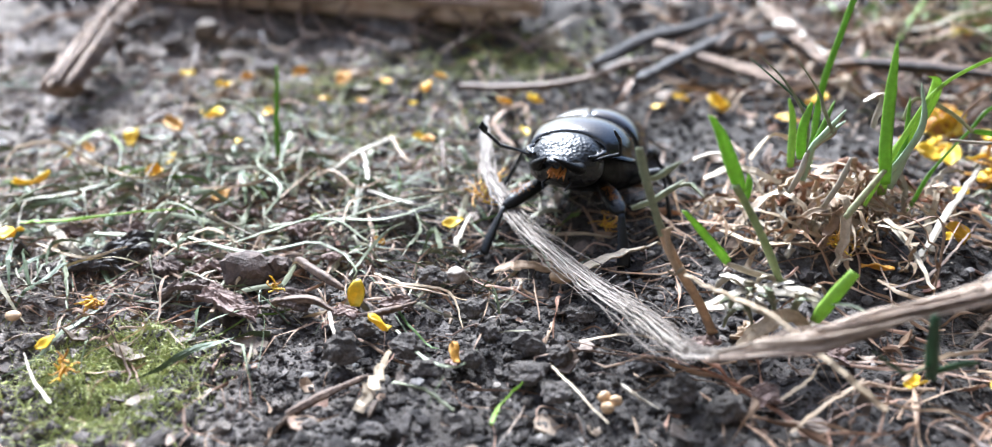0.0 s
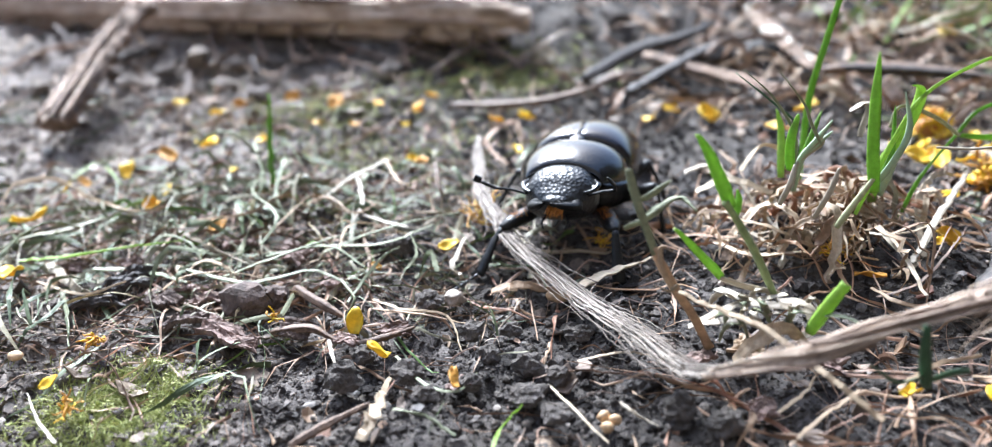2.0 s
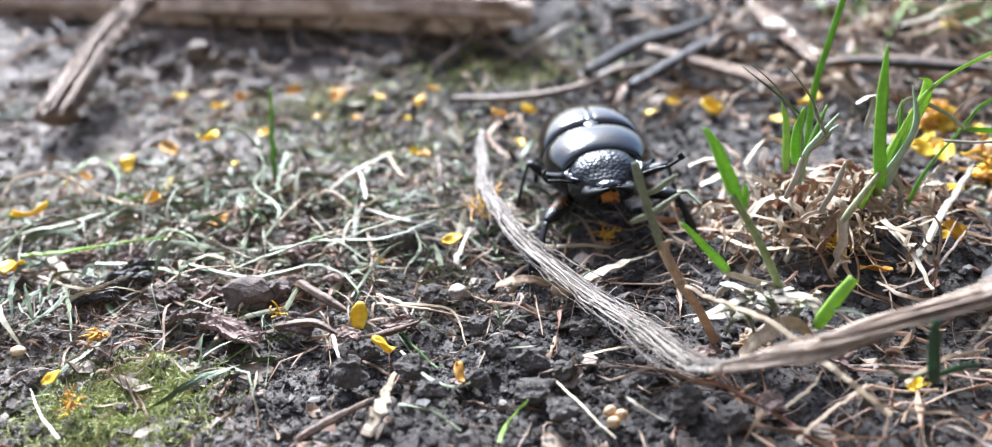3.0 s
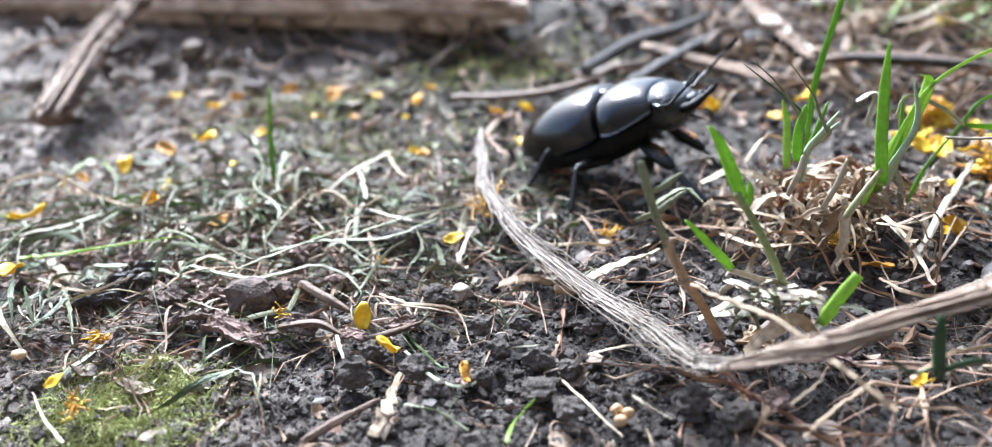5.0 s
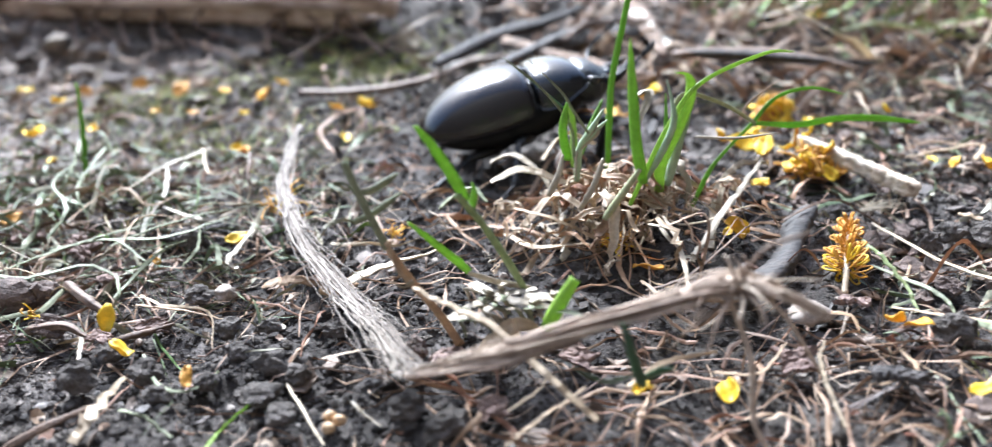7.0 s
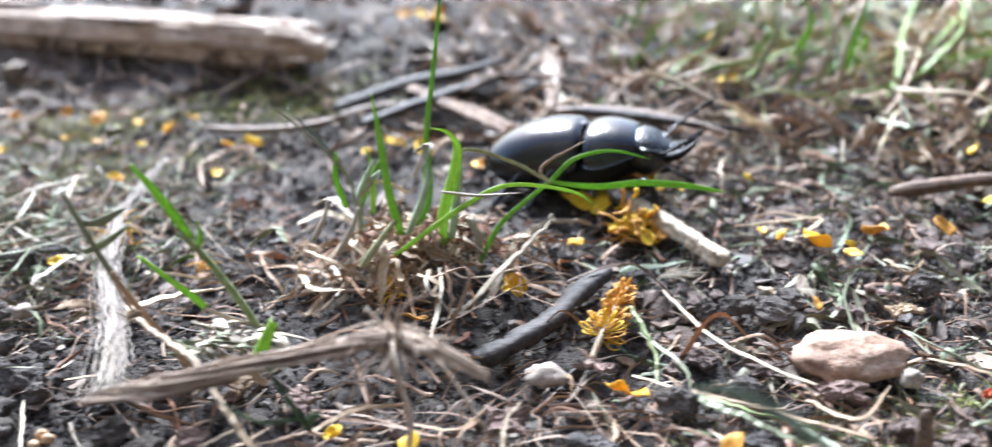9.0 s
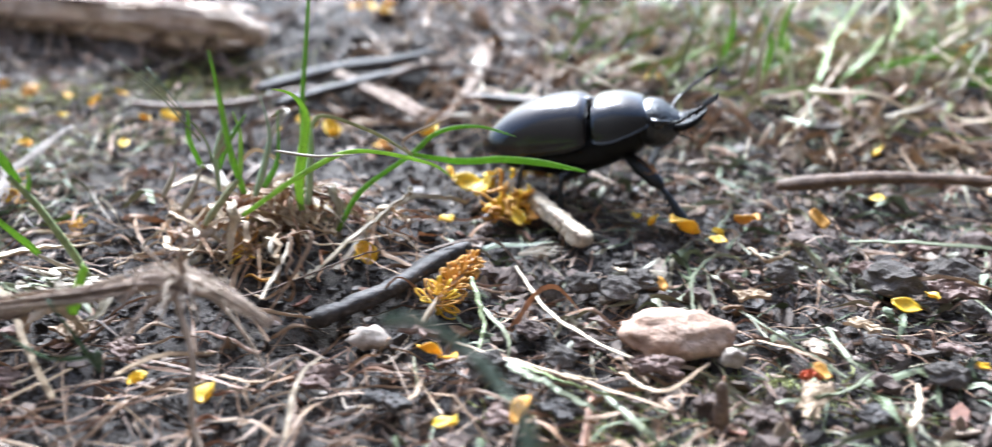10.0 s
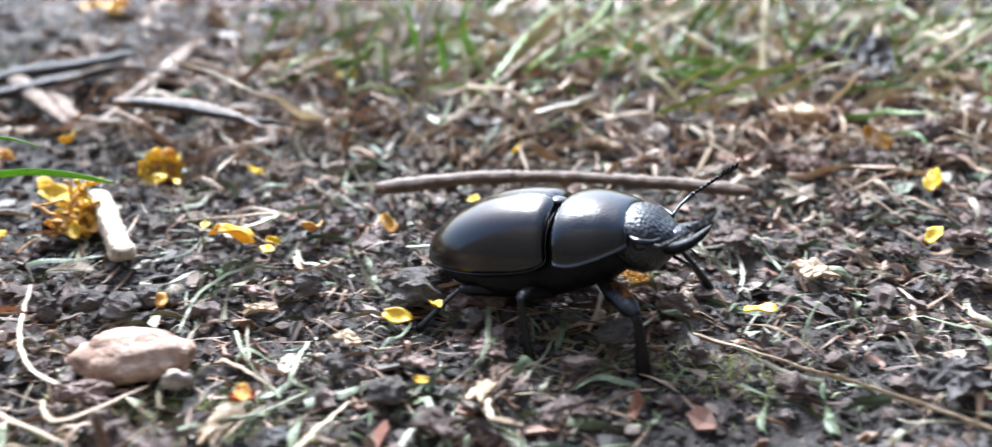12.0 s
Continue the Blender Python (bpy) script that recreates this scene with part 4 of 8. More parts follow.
def seed_hairs(x, y, size, turn):
    """A fan of fine pale bristles from a grass seed head."""
    k = seeded()
    rng = np.random.RandomState(k)
    head = thing("seed_bristles", "fan of fine pale grass seed bristles", "seed head", "", pose(x, y, g0(x, y) + 0.0012, 0, 0, turn))
    for i in range(34):
        a, r = rng.randn() * 0.32, size * (0.6 + 0.5 * rng.rand())
        o = np.array([rng.rand() * size * 0.3, rng.randn() * size * 0.05, 0.0])
        d = np.array([math.cos(a) * r, math.sin(a) * r, r * (0.05 + 0.25 * rng.rand())])
        part("bristle", sweep(smooth_line([o, o + d * 0.5 + [0, 0, r * 0.06], o + d], 4), np.linspace(0.00008, 0.00003, 9), np.linspace(0.00008, 0.00003, 9), 4), PALE, head)


def flower_head(x, y, size):
    head = thing("flower_head", "closed yellow flower head gone partly brown", "flower", "", pose(x, y, h0(x, y) + size * 0.38))
    part("core", lump((size * 0.42, size * 0.36, size * 0.34), 7, 0.15, 3), OCHRE, head)
    for i in range(9):
        a = i * 2.39996
        s = petal_shape(size * 0.6, 0.9, 0.9, 40 + i)
        m = pose(0, 0, 0, 0, 0, math.degrees(a)) @ pose(size * 0.26, 0, size * (0.16 - 0.02 * i), 0, 35 + 6 * i, 0)
        part("petal", moved(s, m), PETAL if i % 3 else OCHRE, head)


def log(pts, r):
    """The log: a body of weathered wood with split fibres and loose bark flaps under it."""
    rng = np.random.RandomState(9)
    owner = thing("log", "weathered pale brown log with peeling bark and dark underside", "log")
    line = smooth_line(pts, 24)
    n, m = len(line), 30
    v, f = sweep(line, r, r * 0.95, m, rough=0.02, seed=4)
    prof = 1 + 0.10 * rng.randn(m)
    c = np.repeat(line, m, 0)
    lump_along = 1 + 0.22 * vnoise(np.repeat(np.arange(n), m) / 9.0, np.tile(np.arange(m) / 5.0, n), 8)
    ends = np.repeat(np.clip((n - 1 - np.arange(n)) / 14, 0.3, 1) ** 0.6, m) * (1 - 0.25 * np.repeat(np.arange(n) > n - 6, m) * np.tile(rng.rand(m), n))
    v = c + (np.array(v) - c) * (np.tile(prof, n) * lump_along * ends)[:, None]
    part("trunk", (v.tolist(), f), WOOD, owner)
    for i in range(16):
        k = int((0.42 + 0.57 * rng.rand()) * (n - 1))
        k2 = min(n - 1, k + rng.randint(10, 30))
        a = -0.2 + 2.2 * rng.rand()
        seg = line[k:k2 + 1:3] + np.array([0, -math.cos(a) * r * 1.02, math.sin(a) * r * 0.98])
        if len(seg) > 2:
            w = taper(len(seg), 0.3, 1.0, 0.2) * r * (0.12 + 0.16 * rng.rand())
            part("bark_flap", sweep(seg, w, w * 0.35, 6, rough=0.2, seed=i), BARK if i % 2 else WOOD, owner)
    for i in range(14):
        o = line[int((0.45 + 0.5 * rng.rand()) * (n - 1))] + np.array([0, -r * 0.8, -r * 0.1])
        part("root_fibre", sweep(smooth_line([o, o + [0.004 * rng.randn(), -0.004, -r * 0.5], o + [0.010 * rng.randn(), -0.009 - 0.006 * rng.rand(), -r * 1.1]], 5), 0.0005, 0.0004, 5, rough=0.2), BROWN, owner)


def fibre_strip(pts, half):
    """A flat strip of bark bast, split into many parallel strands and frayed."""
    rng = np.random.RandomState(15)
    owner = thing("bark_fibre_strip", "long frayed strip of pale grey-brown bark fibre", "bark fibre")
    line = smooth_line(pts, 12)
    n = len(line)
    t = np.linspace(0, 1, n)
    tan = np.gradient(line, axis=0)
    tan /= np.linalg.norm(tan, axis=1)[:, None]
    side = np.cross(tan, [0, 0, 1.0])
    side /= np.linalg.norm(side, axis=1)[:, None]
    wid = np.interp(t, [0, 0.12, 0.35, 0.6, 0.85, 1], [0.5, 0.8, 0.75, 1.1, 0.95, 0.6]) * half
    part("strip", sweep(line - np.array([0, 0, 0.0004]), wid * 0.5, wid * 0.1, 8, rough=0.3, seed=2), TWIG, owner)
    strands_made = []
    for i in range(95):
        u = (rng.rand() * 2 - 1) * 1.05
        a, b = sorted((rng.rand() * 1.3 - 0.15, rng.rand() * 1.3 - 0.15))
        if b - a < 0.25:
            b = a + 0.25
        keep = [j for j in range(n) if a <= t[j] <= b]
        if len(keep) < 5:
            continue
        j = np.array(keep)
        wob = np.cumsum(rng.randn(len(j))) * 0.00013
        seg = line[j] + side[j] * (wid[j] * u + wob)[:, None] + np.array([0, 0, 1.0]) * (0.00012 + 0.0003 * rng.rand() + 0.0002 * np.sin(np.arange(len(j)) * 0.3 + i))[:, None]
        if rng.rand() < 0.45:
            fray = np.linspace(0, 1, len(j)) ** 4
            seg += np.outer(fray, side[j[-1]] * math.copysign(0.0035 * rng.rand(), u) + np.array([0, 0, 0.0012 * rng.rand()]))
        r = 0.00005 + 0.00014 * rng.rand() ** 1.5
        strands_made.append(sweep(seg, r, r * 0.7, 5, rough=0.15, seed=i))
    for s in strands_made:
        part("strand", s, FIBRE, owner)
    hairs = []
    for i in range(70):
        j = rng.randint(2, n - 2)
        o = line[j] + side[j] * wid[j] * (rng.rand() * 2 - 1)
        d = tan[j] * rng.randn() * 0.002 + side[j] * rng.randn() * 0.0016 + np.array([0, 0, rng.rand() * 0.0012])
        hairs.append(sweep(smooth_line([o, o + d * 0.6 + rng.randn(3) * 0.0002, o + d * 1.2], 4), 0.00005, 0.00005, 3))
    part("loose_fibres", joined(hairs), FIBRE, owner)


def knotted_twig(pts, r):
    """A dry fibrous stem that rises from the strip to a knot and down again."""
    rng = np.random.RandomState(16)
    owner = thing("dry_vine", "dry fibrous brown vine stem with a frayed knot", "vine")
    line = smooth_line(pts, 12)
    n = len(line)
    w = np.interp(np.linspace(0, 1, n), [0, 0.2, 0.6, 0.72, 0.82, 1], [0.6, 1.0, 0.95, 1.5, 1.1, 0.45]) * r
    part("stem", sweep(line, w, w * 0.8, 12, rough=0.12, seed=3), VINE, owner)
    for i in range(75):
        a = rng.rand() * 6.28
        i0 = rng.randint(0, n - 14)
        j = np.arange(i0, min(n, i0 + rng.randint(12, 45)))
        loose = 1 + 1.1 * rng.rand() ** 3 + 0.25 * np.sin(j * 0.4 + i)
        off = np.stack([0 * j, np.cos(a + j * 0.05) * w[j] * loose, np.sin(a + j * 0.05) * w[j] * 0.8 * loose], -1)
        q = 0.00007 + 0.0002 * rng.rand() ** 2
        part("strand", sweep(line[j] + off, q, q, 5, rough=0.15, seed=i), VINE if i % 4 else BROWN, owner)
    knot = line[int(0.72 * n)]
    for i in range(34):
        d = np.array([rng.randn() * 0.9, rng.randn() * 0.5 - 0.2, rng.randn() * 0.6]) * 0.006
        q = 0.0001 + 0.00025 * rng.rand()
        part("frayed_end", sweep(smooth_line([knot, knot + d * 0.5 + rng.randn(3) * 0.0006, knot + d + [0, 0, -0.002 * rng.rand()]], 5), np.linspace(q, q * 0.4, 11), q * 0.7, 5, seed=i), VINE, owner)
    leg = [(0.0640, 0.0826, 0.0180), (0.0665, 0.0800, 0.0110), (0.0668, 0.0770, 0.0040), (0.0690, 0.0745, 0.0)]
    part("side_root", sweep(smooth_line(leg, 8), 0.00035, 0.0003, 8, rough=0.2, seed=8), VINE, owner)


def bark_strip(pts, half):
    """The slanting strip of bark: a ridged body with loose splinters along it."""
    rng = np.random.RandomState(31)
    owner = thing("bark_strip", "slanting strip of brown bark propped against the log", "bark")
    line = smooth_line(pts, 14)
    n = len(line)
    w = half * (0.85 + 0.3 * rng.rand(n)) * np.interp(np.linspace(0, 1, n), [0, 0.1, 1], [0.6, 1, 0.95])
    part("bark_body", sweep(line, w, w * 0.45, 12, rough=0.16, seed=5), BARK, owner)
    for i in range(14):
        a = rng.randint(0, n - 12)
        j = np.arange(a, min(n, a + rng.randint(10, 26)))
        off = np.array([rng.randn() * 0.5, -0.35 - 0.2 * rng.rand(), 0.45]) * half
        q = half * (0.08 + 0.14 * rng.rand())
        part("splinter", sweep(line[j] + off, taper(len(j), 0.4, 1, 0.2) * q, q * 0.4, 5, rough=0.2, seed=i), BARK if i % 5 else WOOD, owner)


# ---- log, sticks and roots at the back ----
log([(-0.36, 0.330, 0.0140), (-0.22, 0.292, 0.0140), (-0.12, 0.267, 0.0135), (-0.06, 0.2525, 0.0130), (-0.015, 0.2440, 0.0123), (0.0130, 0.2385, 0.0115)], 0.0076)
bark_strip([(-0.1018, 0.1880, 0.0050), (-0.1012, 0.1930, 0.0070), (-0.1005, 0.2186, 0.0130), (-0.0948, 0.2400, 0.0205)], 0.0050)
stick("root", "dark gnarled root half sunk in the soil", "root", [(-0.0084, 0.2001, 0.0020), (0.0009, 0.1985, 0.0020), (0.0147, 0.1978, 0.0030), (0.0259, 0.2019, 0.0040), (0.0337, 0.2079, 0.0050), (0.0498, 0.2128, 0.0050)], 0.00101, BROWN, 0.80, 0.50)
stick("wood_strip", "weathered pale strip of wood", "wood", [(0.0462, 0.2156, 0.0050), (0.0584, 0.2072, 0.0050), (0.0680, 0.1960, 0.0050), (0.0787, 0.1933, 0.0040)], 0.00198, BARK, 0.45, 0.50)
stick("stick", "long brown stick lying behind the grass", "stick", [(0.0805, 0.1935, 0.0090), (0.0957, 0.1938, 0.0090), (0.1096, 0.1879, 0.0090), (0.1197, 0.1815, 0.0080)], 0.00131, BROWN, 0.80, 0.50)
stick("wood_strip", "pale broken piece of wood", "wood", [(0.0778, 0.2451, 0.0090), (0.0796, 0.2229, 0.0080), (0.0794, 0.1967, 0.0080)], 0.00252, BARK, 0.50, 0.50)
stick("root", "thin brown root over the soil", "root", [(0.0245, 0.2034, 0.0060), (0.0395, 0.2202, 0.0070), (0.0544, 0.2281, 0.0080), (0.0652, 0.2378, 0.0090)], 0.00171, TWIG, 0.80, 0.50)
stick("stem", "dull dark stem lying across the litter", "stem", [(0.0819, 0.1947, 0.0090), (0.0950, 0.1916, 0.0090), (0.1093, 0.1865, 0.0090), (0.1246, 0.1842, 0.0080)], 0.00125, TWIG, 0.80, 0.50)
stick("wood_strip", "pale split piece of wood", "wood", [(0.0421, 0.2173, 0.0070), (0.0560, 0.2037, 0.0060), (0.0704, 0.1915, 0.0040)], 0.00239, BARK, 0.40, 0.50)
stick("root", "dark root running over the soil", "root", [(0.0340, 0.1923, 0.0060), (0.0458, 0.2044, 0.0070), (0.0592, 0.2181, 0.0080), (0.0724, 0.2262, 0.0090)], 0.00168, TWIG, 0.80, 0.50)
stick("root", "thin brown root over the soil", "root", [(0.0566, 0.2114, 0.0080), (0.0667, 0.2220, 0.0090), (0.0891, 0.2157, 0.0090), (0.1021, 0.2004, 0.0090)], 0.00081, BROWN, 0.80, 0.50)
stick("stick", "long straight brown stick on the litter", "stick", [(0.1476, 0.1604, 0.0040), (0.1660, 0.1655, 0.0045), (0.1842, 0.1673, 0.0045), (0.2018, 0.1669, 0.0040), (0.2178, 0.1641, 0.0040)], 0.00155, BROWN, 0.80, 0.90)
stalk("straw", "bleached bent grass stalk", "straw", [(0.1759, 0.1951, 0.0080), (0.1874, 0.2031, 0.0090), (0.1963, 0.2105, 0.0110), (0.2033, 0.2241, 0.0130), (0.2100, 0.2358, 0.0160)], 0.00104, PALE, 0.80, 0.50)
stalk("straw", "long straight tan straw over bare soil", "straw", [(0.2024, 0.1199, 0.0010), (0.2124, 0.1148, 0.0010), (0.2254, 0.1081, 0.0010), (0.2376, 0.1004, 0.0010)], 0.00049, TAN, 0.80, 0.80)
stalk("straw", "straight grey-green grass stem", "straw", [(0.1571, 0.1416, 0.0020), (0.1691, 0.1406, 0.0030), (0.1815, 0.1402, 0.0030), (0.1925, 0.1432, 0.0020)], 0.00053, GREYGREEN, 0.80, 0.90)
boulder("stone", "rounded tan pebble on litter", "stone", 0.2366, 0.2084, (0.0062, 0.0050, 0.0034), 16, 2, 0.42, SEED)
boulder("stone", "pale grey stone among dry leaves", "stone", 0.2755, 0.2130, (0.0051, 0.0041, 0.0035), -6, 19, 0.42, GRIT)
boulder("clod", "dark rounded lump below the log", "soil clod", -0.0688, 0.2616, (0.0092, 0.0073, 0.0061), 10, 31, 0.42, TWIG)
boulder("clod", "dark rounded lump below the log", "soil clod", -0.0902, 0.2724, (0.0075, 0.0060, 0.0058), 6, 6, 0.42, TWIG)
boulder("clod", "dark lump of soil", "soil clod", 0.0747, 0.2229, (0.0043, 0.0034, 0.0036), -10, 36, 0.42, TWIG)
stalk("straw", "pale crumpled dry leaf stalk", "straw", [(0.0778, 0.2507, 0.0090), (0.0787, 0.2224, 0.0080), (0.0829, 0.2068, 0.0070)], 0.00236, PALE, 0.50, 0.50)

# ---- the frayed bark fibre strip and the knotted twig ----
fibre_strip([(-0.0013, 0.1640, 0.0080), (-0.0012, 0.1519, 0.0070), (-0.0007, 0.1417, 0.0060), (0.0027, 0.1312, 0.0050), (0.0070, 0.1210, 0.0045), (0.0142, 0.1083, 0.0045), (0.0200, 0.0970, 0.0060), (0.0250, 0.0864, 0.0075), (0.0275, 0.0792, 0.0115)], 0.00066)
knotted_twig([(0.0262, 0.0797, 0.0110), (0.0330, 0.0783, 0.0138), (0.0400, 0.0782, 0.0158), (0.0510, 0.0812, 0.0170), (0.0625, 0.0828, 0.0195), (0.0690, 0.0830, 0.0185), (0.0760, 0.0822, 0.0150)], 0.00088)

stalk("stem", "pale grey-green stem leaning at the flower spike", "stem", [(0.0945, 0.1150, 0.0048), (0.0962, 0.1105, 0.0040), (0.0978, 0.1060, 0.0022), (0.0978, 0.1010, 0.0008)], 0.00042, STEM, 0.60, 0.50)
# ---- green shoots and the grass tuft ----
shoot = thing("grass_shoot", "broad green grass shoot with a brown sheathed base", "grass", "grass shoots")
blade(shoot, [(0.0191, 0.0970, 0.0310), (0.0199, 0.0970, 0.0280), (0.0212, 0.0970, 0.0238), (0.0232, 0.0970, 0.0182)], 0.00062, GREYGREEN, 1.00, 0.10)
blade(shoot, [(0.0228, 0.0970, 0.0192), (0.0245, 0.0970, 0.0155), (0.0265, 0.0970, 0.0118), (0.0291, 0.0970, 0.0075), (0.0317, 0.0970, 0.0020)], 0.00078, HUSK, 0.95, 0.10)
blade(shoot, [(0.0256, 0.0960, 0.0131), (0.0242, 0.0960, 0.0157), (0.0235, 0.0960, 0.0192), (0.0243, 0.0960, 0.0201)], 0.00048, TAN, 0.10, 0.35)
blade(shoot, [(0.0263, 0.0960, 0.0136), (0.0249, 0.0955, 0.0130), (0.0234, 0.0950, 0.0144)], 0.00057, PALE, 0.10, 0.35)
blade(shoot, [(0.0201, 0.0970, 0.0264), (0.0221, 0.0980, 0.0263), (0.0254, 0.1000, 0.0277)], 0.00070, GREYGREEN, 0.10, 0.35)
blade(shoot, [(0.0190, 0.0980, 0.0217), (0.0219, 0.0980, 0.0230), (0.0257, 0.0990, 0.0255)], 0.00056, GREYGREEN, 0.10, 0.35)
shoot = thing("grass_shoot", "bright green grass shoot on a pale stem", "grass", "grass shoots")
blade(shoot, [(0.0412, 0.1000, 0.0085), (0.0381, 0.1000, 0.0150), (0.0353, 0.1000, 0.0201), (0.0326, 0.0995, 0.0244)], 0.00061, STEM, 0.90, 0.00)
blade(shoot, [(0.0334, 0.0996, 0.0231), (0.0312, 0.0994, 0.0278), (0.0295, 0.0992, 0.0314), (0.0279, 0.0990, 0.0344)], 0.00110, GREEN, 0.35, 0.75)
blade(shoot, [(0.0343, 0.1000, 0.0217), (0.0347, 0.1005, 0.0238), (0.0345, 0.1010, 0.0254)], 0.00056, GREEN, 0.10, 0.35)
shoot = thing("grass_shoot", "short flat green blade lying low", "grass", "grass shoots")
blade(shoot, [(0.0332, 0.1005, 0.0115), (0.0296, 0.1000, 0.0158), (0.0259, 0.0990, 0.0208)], 0.00095, GREEN, 0.40, 0.75)
blade(shoot, [(0.0332, 0.1005, 0.0115), (0.0373, 0.1000, 0.0101), (0.0419, 0.1000, 0.0090)], 0.00068, PALE, 0.40, 0.35)
shoot = thing("grass_shoot", "pale green folded leaf at the twig", "grass", "grass shoots")
blade(shoot, [(0.0433, 0.0910, 0.0082), (0.0450, 0.0910, 0.0122), (0.0469, 0.0910, 0.0160)], 0.00103, GREEN, 0.70, 0.60)
blade(shoot, [(0.0449, 0.0910, 0.0112), (0.0469, 0.0890, 0.0120), (0.0495, 0.0870, 0.0112)], 0.00062, GREYGREEN, 0.10, 0.35)
shoot = thing("grass_shoot", "dark green blurred leaves close under the twig", "grass", "grass shoots")
blade(shoot, [(0.0539, 0.0800, 0.0074), (0.0521, 0.0790, 0.0136), (0.0509, 0.0780, 0.0185)], 0.00078, DEEPGREEN, 0.50, 0.35)
blade(shoot, [(0.0534, 0.0800, 0.0094), (0.0489, 0.0780, 0.0103), (0.0444, 0.0770, 0.0142)], 0.00072, DEEPGREEN, 0.30, 0.35)
blade(shoot, [(0.0540, 0.0800, 0.0084), (0.0555, 0.0780, 0.0113), (0.0569, 0.0770, 0.0125)], 0.00064, DEEPGREEN, 0.30, 0.35)
tuft = thing("grass_tuft", "tuft of fresh green grass among dead tan leaves", "grass")
blade(tuft, [(0.0583, 0.1415, 0.0060), (0.0586, 0.1430, 0.0160), (0.0590, 0.1436, 0.0230), (0.0605, 0.1436, 0.0320), (0.0618, 0.1434, 0.0400), (0.0630, 0.1430, 0.0480)], 0.00062, GREEN, 0.50, 0.35)
blade(tuft, [(0.0595, 0.1140, 0.0171), (0.0582, 0.1140, 0.0234), (0.0574, 0.1145, 0.0313), (0.0569, 0.1147, 0.0391)], 0.00095, GREEN, 0.10, 0.35)
blade(tuft, [(0.0504, 0.1240, 0.0166), (0.0495, 0.1230, 0.0232), (0.0447, 0.1210, 0.0305), (0.0396, 0.1200, 0.0355)], 0.00032, GREYGREEN, 0.10, 0.35)
blade(tuft, [(0.0491, 0.1220, 0.0176), (0.0482, 0.1210, 0.0230), (0.0489, 0.1210, 0.0277)], 0.00080, GREEN, 0.20, 0.35)
blade(tuft, [(0.0509, 0.1240, 0.0166), (0.0527, 0.1250, 0.0210), (0.0552, 0.1280, 0.0252)], 0.00055, GREEN, 0.15, 0.35)
blade(tuft, [(0.0600, 0.1170, 0.0155), (0.0625, 0.1160, 0.0212), (0.0639, 0.1160, 0.0263), (0.0628, 0.1170, 0.0320)], 0.00058, DULL_LEAF, 0.10, 0.35)
blade(tuft, [(0.0612, 0.1180, 0.0166), (0.0634, 0.1190, 0.0209), (0.0636, 0.1210, 0.0284)], 0.00049, GREEN, 0.10, 0.35)
blade(tuft, [(0.0536, 0.1120, 0.0125), (0.0563, 0.1130, 0.0161), (0.0592, 0.1142, 0.0197)], 0.00060, STEM, 0.60, 0.00)
blade(tuft, [(0.0500, 0.1120, 0.0143), (0.0522, 0.1130, 0.0180), (0.0535, 0.1140, 0.0216)], 0.00050, PALE, 0.40, 0.20)
blade(tuft, [(0.0456, 0.1150, 0.0152), (0.0472, 0.1160, 0.0184), (0.0479, 0.1170, 0.0211)], 0.00050, PALE, 0.40, 0.20)
blade(tuft, [(0.0518, 0.1180, 0.0238), (0.0494, 0.1170, 0.0279), (0.0476, 0.1160, 0.0313), (0.0428, 0.1140, 0.0372)], 0.00031, GREYGREEN, 0.10, 0.35)
blade(tuft, [(0.0664, 0.1120, 0.0252), (0.0719, 0.1120, 0.0247), (0.0780, 0.1120, 0.0252)], 0.00027, PALE, 0.10, 0.00)
blade(tuft, [(0.0660, 0.1262, 0.0225), (0.0683, 0.1280, 0.0253), (0.0759, 0.1310, 0.0217), (0.0816, 0.1330, 0.0174)], 0.00045, STEM, 0.50, 0.35)
blade(tuft, [(0.0816, 0.1330, 0.0174), (0.0893, 0.1350, 0.0158), (0.0970, 0.1360, 0.0162), (0.1045, 0.1360, 0.0158), (0.1110, 0.1360, 0.0148)], 0.00080, GREEN, 0.15, 0.35)
blade(tuft, [(0.0700, 0.1255, 0.0060), (0.0737, 0.1280, 0.0123), (0.0812, 0.1335, 0.0172), (0.0856, 0.1360, 0.0206), (0.0920, 0.1380, 0.0213), (0.0985, 0.1390, 0.0195)], 0.00048, GREEN, 0.10, 0.35)
blade(tuft, [(0.0816, 0.1330, 0.0174), (0.0800, 0.1345, 0.0196), (0.0871, 0.1400, 0.0223)], 0.00035, HUSK, 0.10, 0.35)
blade(tuft, [(0.0642, 0.1243, 0.0100), (0.0642, 0.1243, 0.0148), (0.0664, 0.1226, 0.0225), (0.0674, 0.1218, 0.0277), (0.0664, 0.1200, 0.0312), (0.0643, 0.1185, 0.0325)], 0.00100, GREEN, 0.10, 0.55)
blade(tuft, [(0.0655, 0.1245, 0.0110), (0.0668, 0.1240, 0.0190), (0.0680, 0.1230, 0.0250)], 0.00080, DULL_LEAF, 0.15, 0.45)
blade(tuft, [(0.0488, 0.1214, 0.0262), (0.0455, 0.1235, 0.0288), (0.0402, 0.1264, 0.0329)], 0.00030, DEEPGREEN, 0.10, 0.35)
blade(tuft, [(0.0510, 0.1310, 0.0120), (0.0510, 0.1335, 0.0190), (0.0500, 0.1343, 0.0233)], 0.00070, GREEN, 0.15, 0.35)
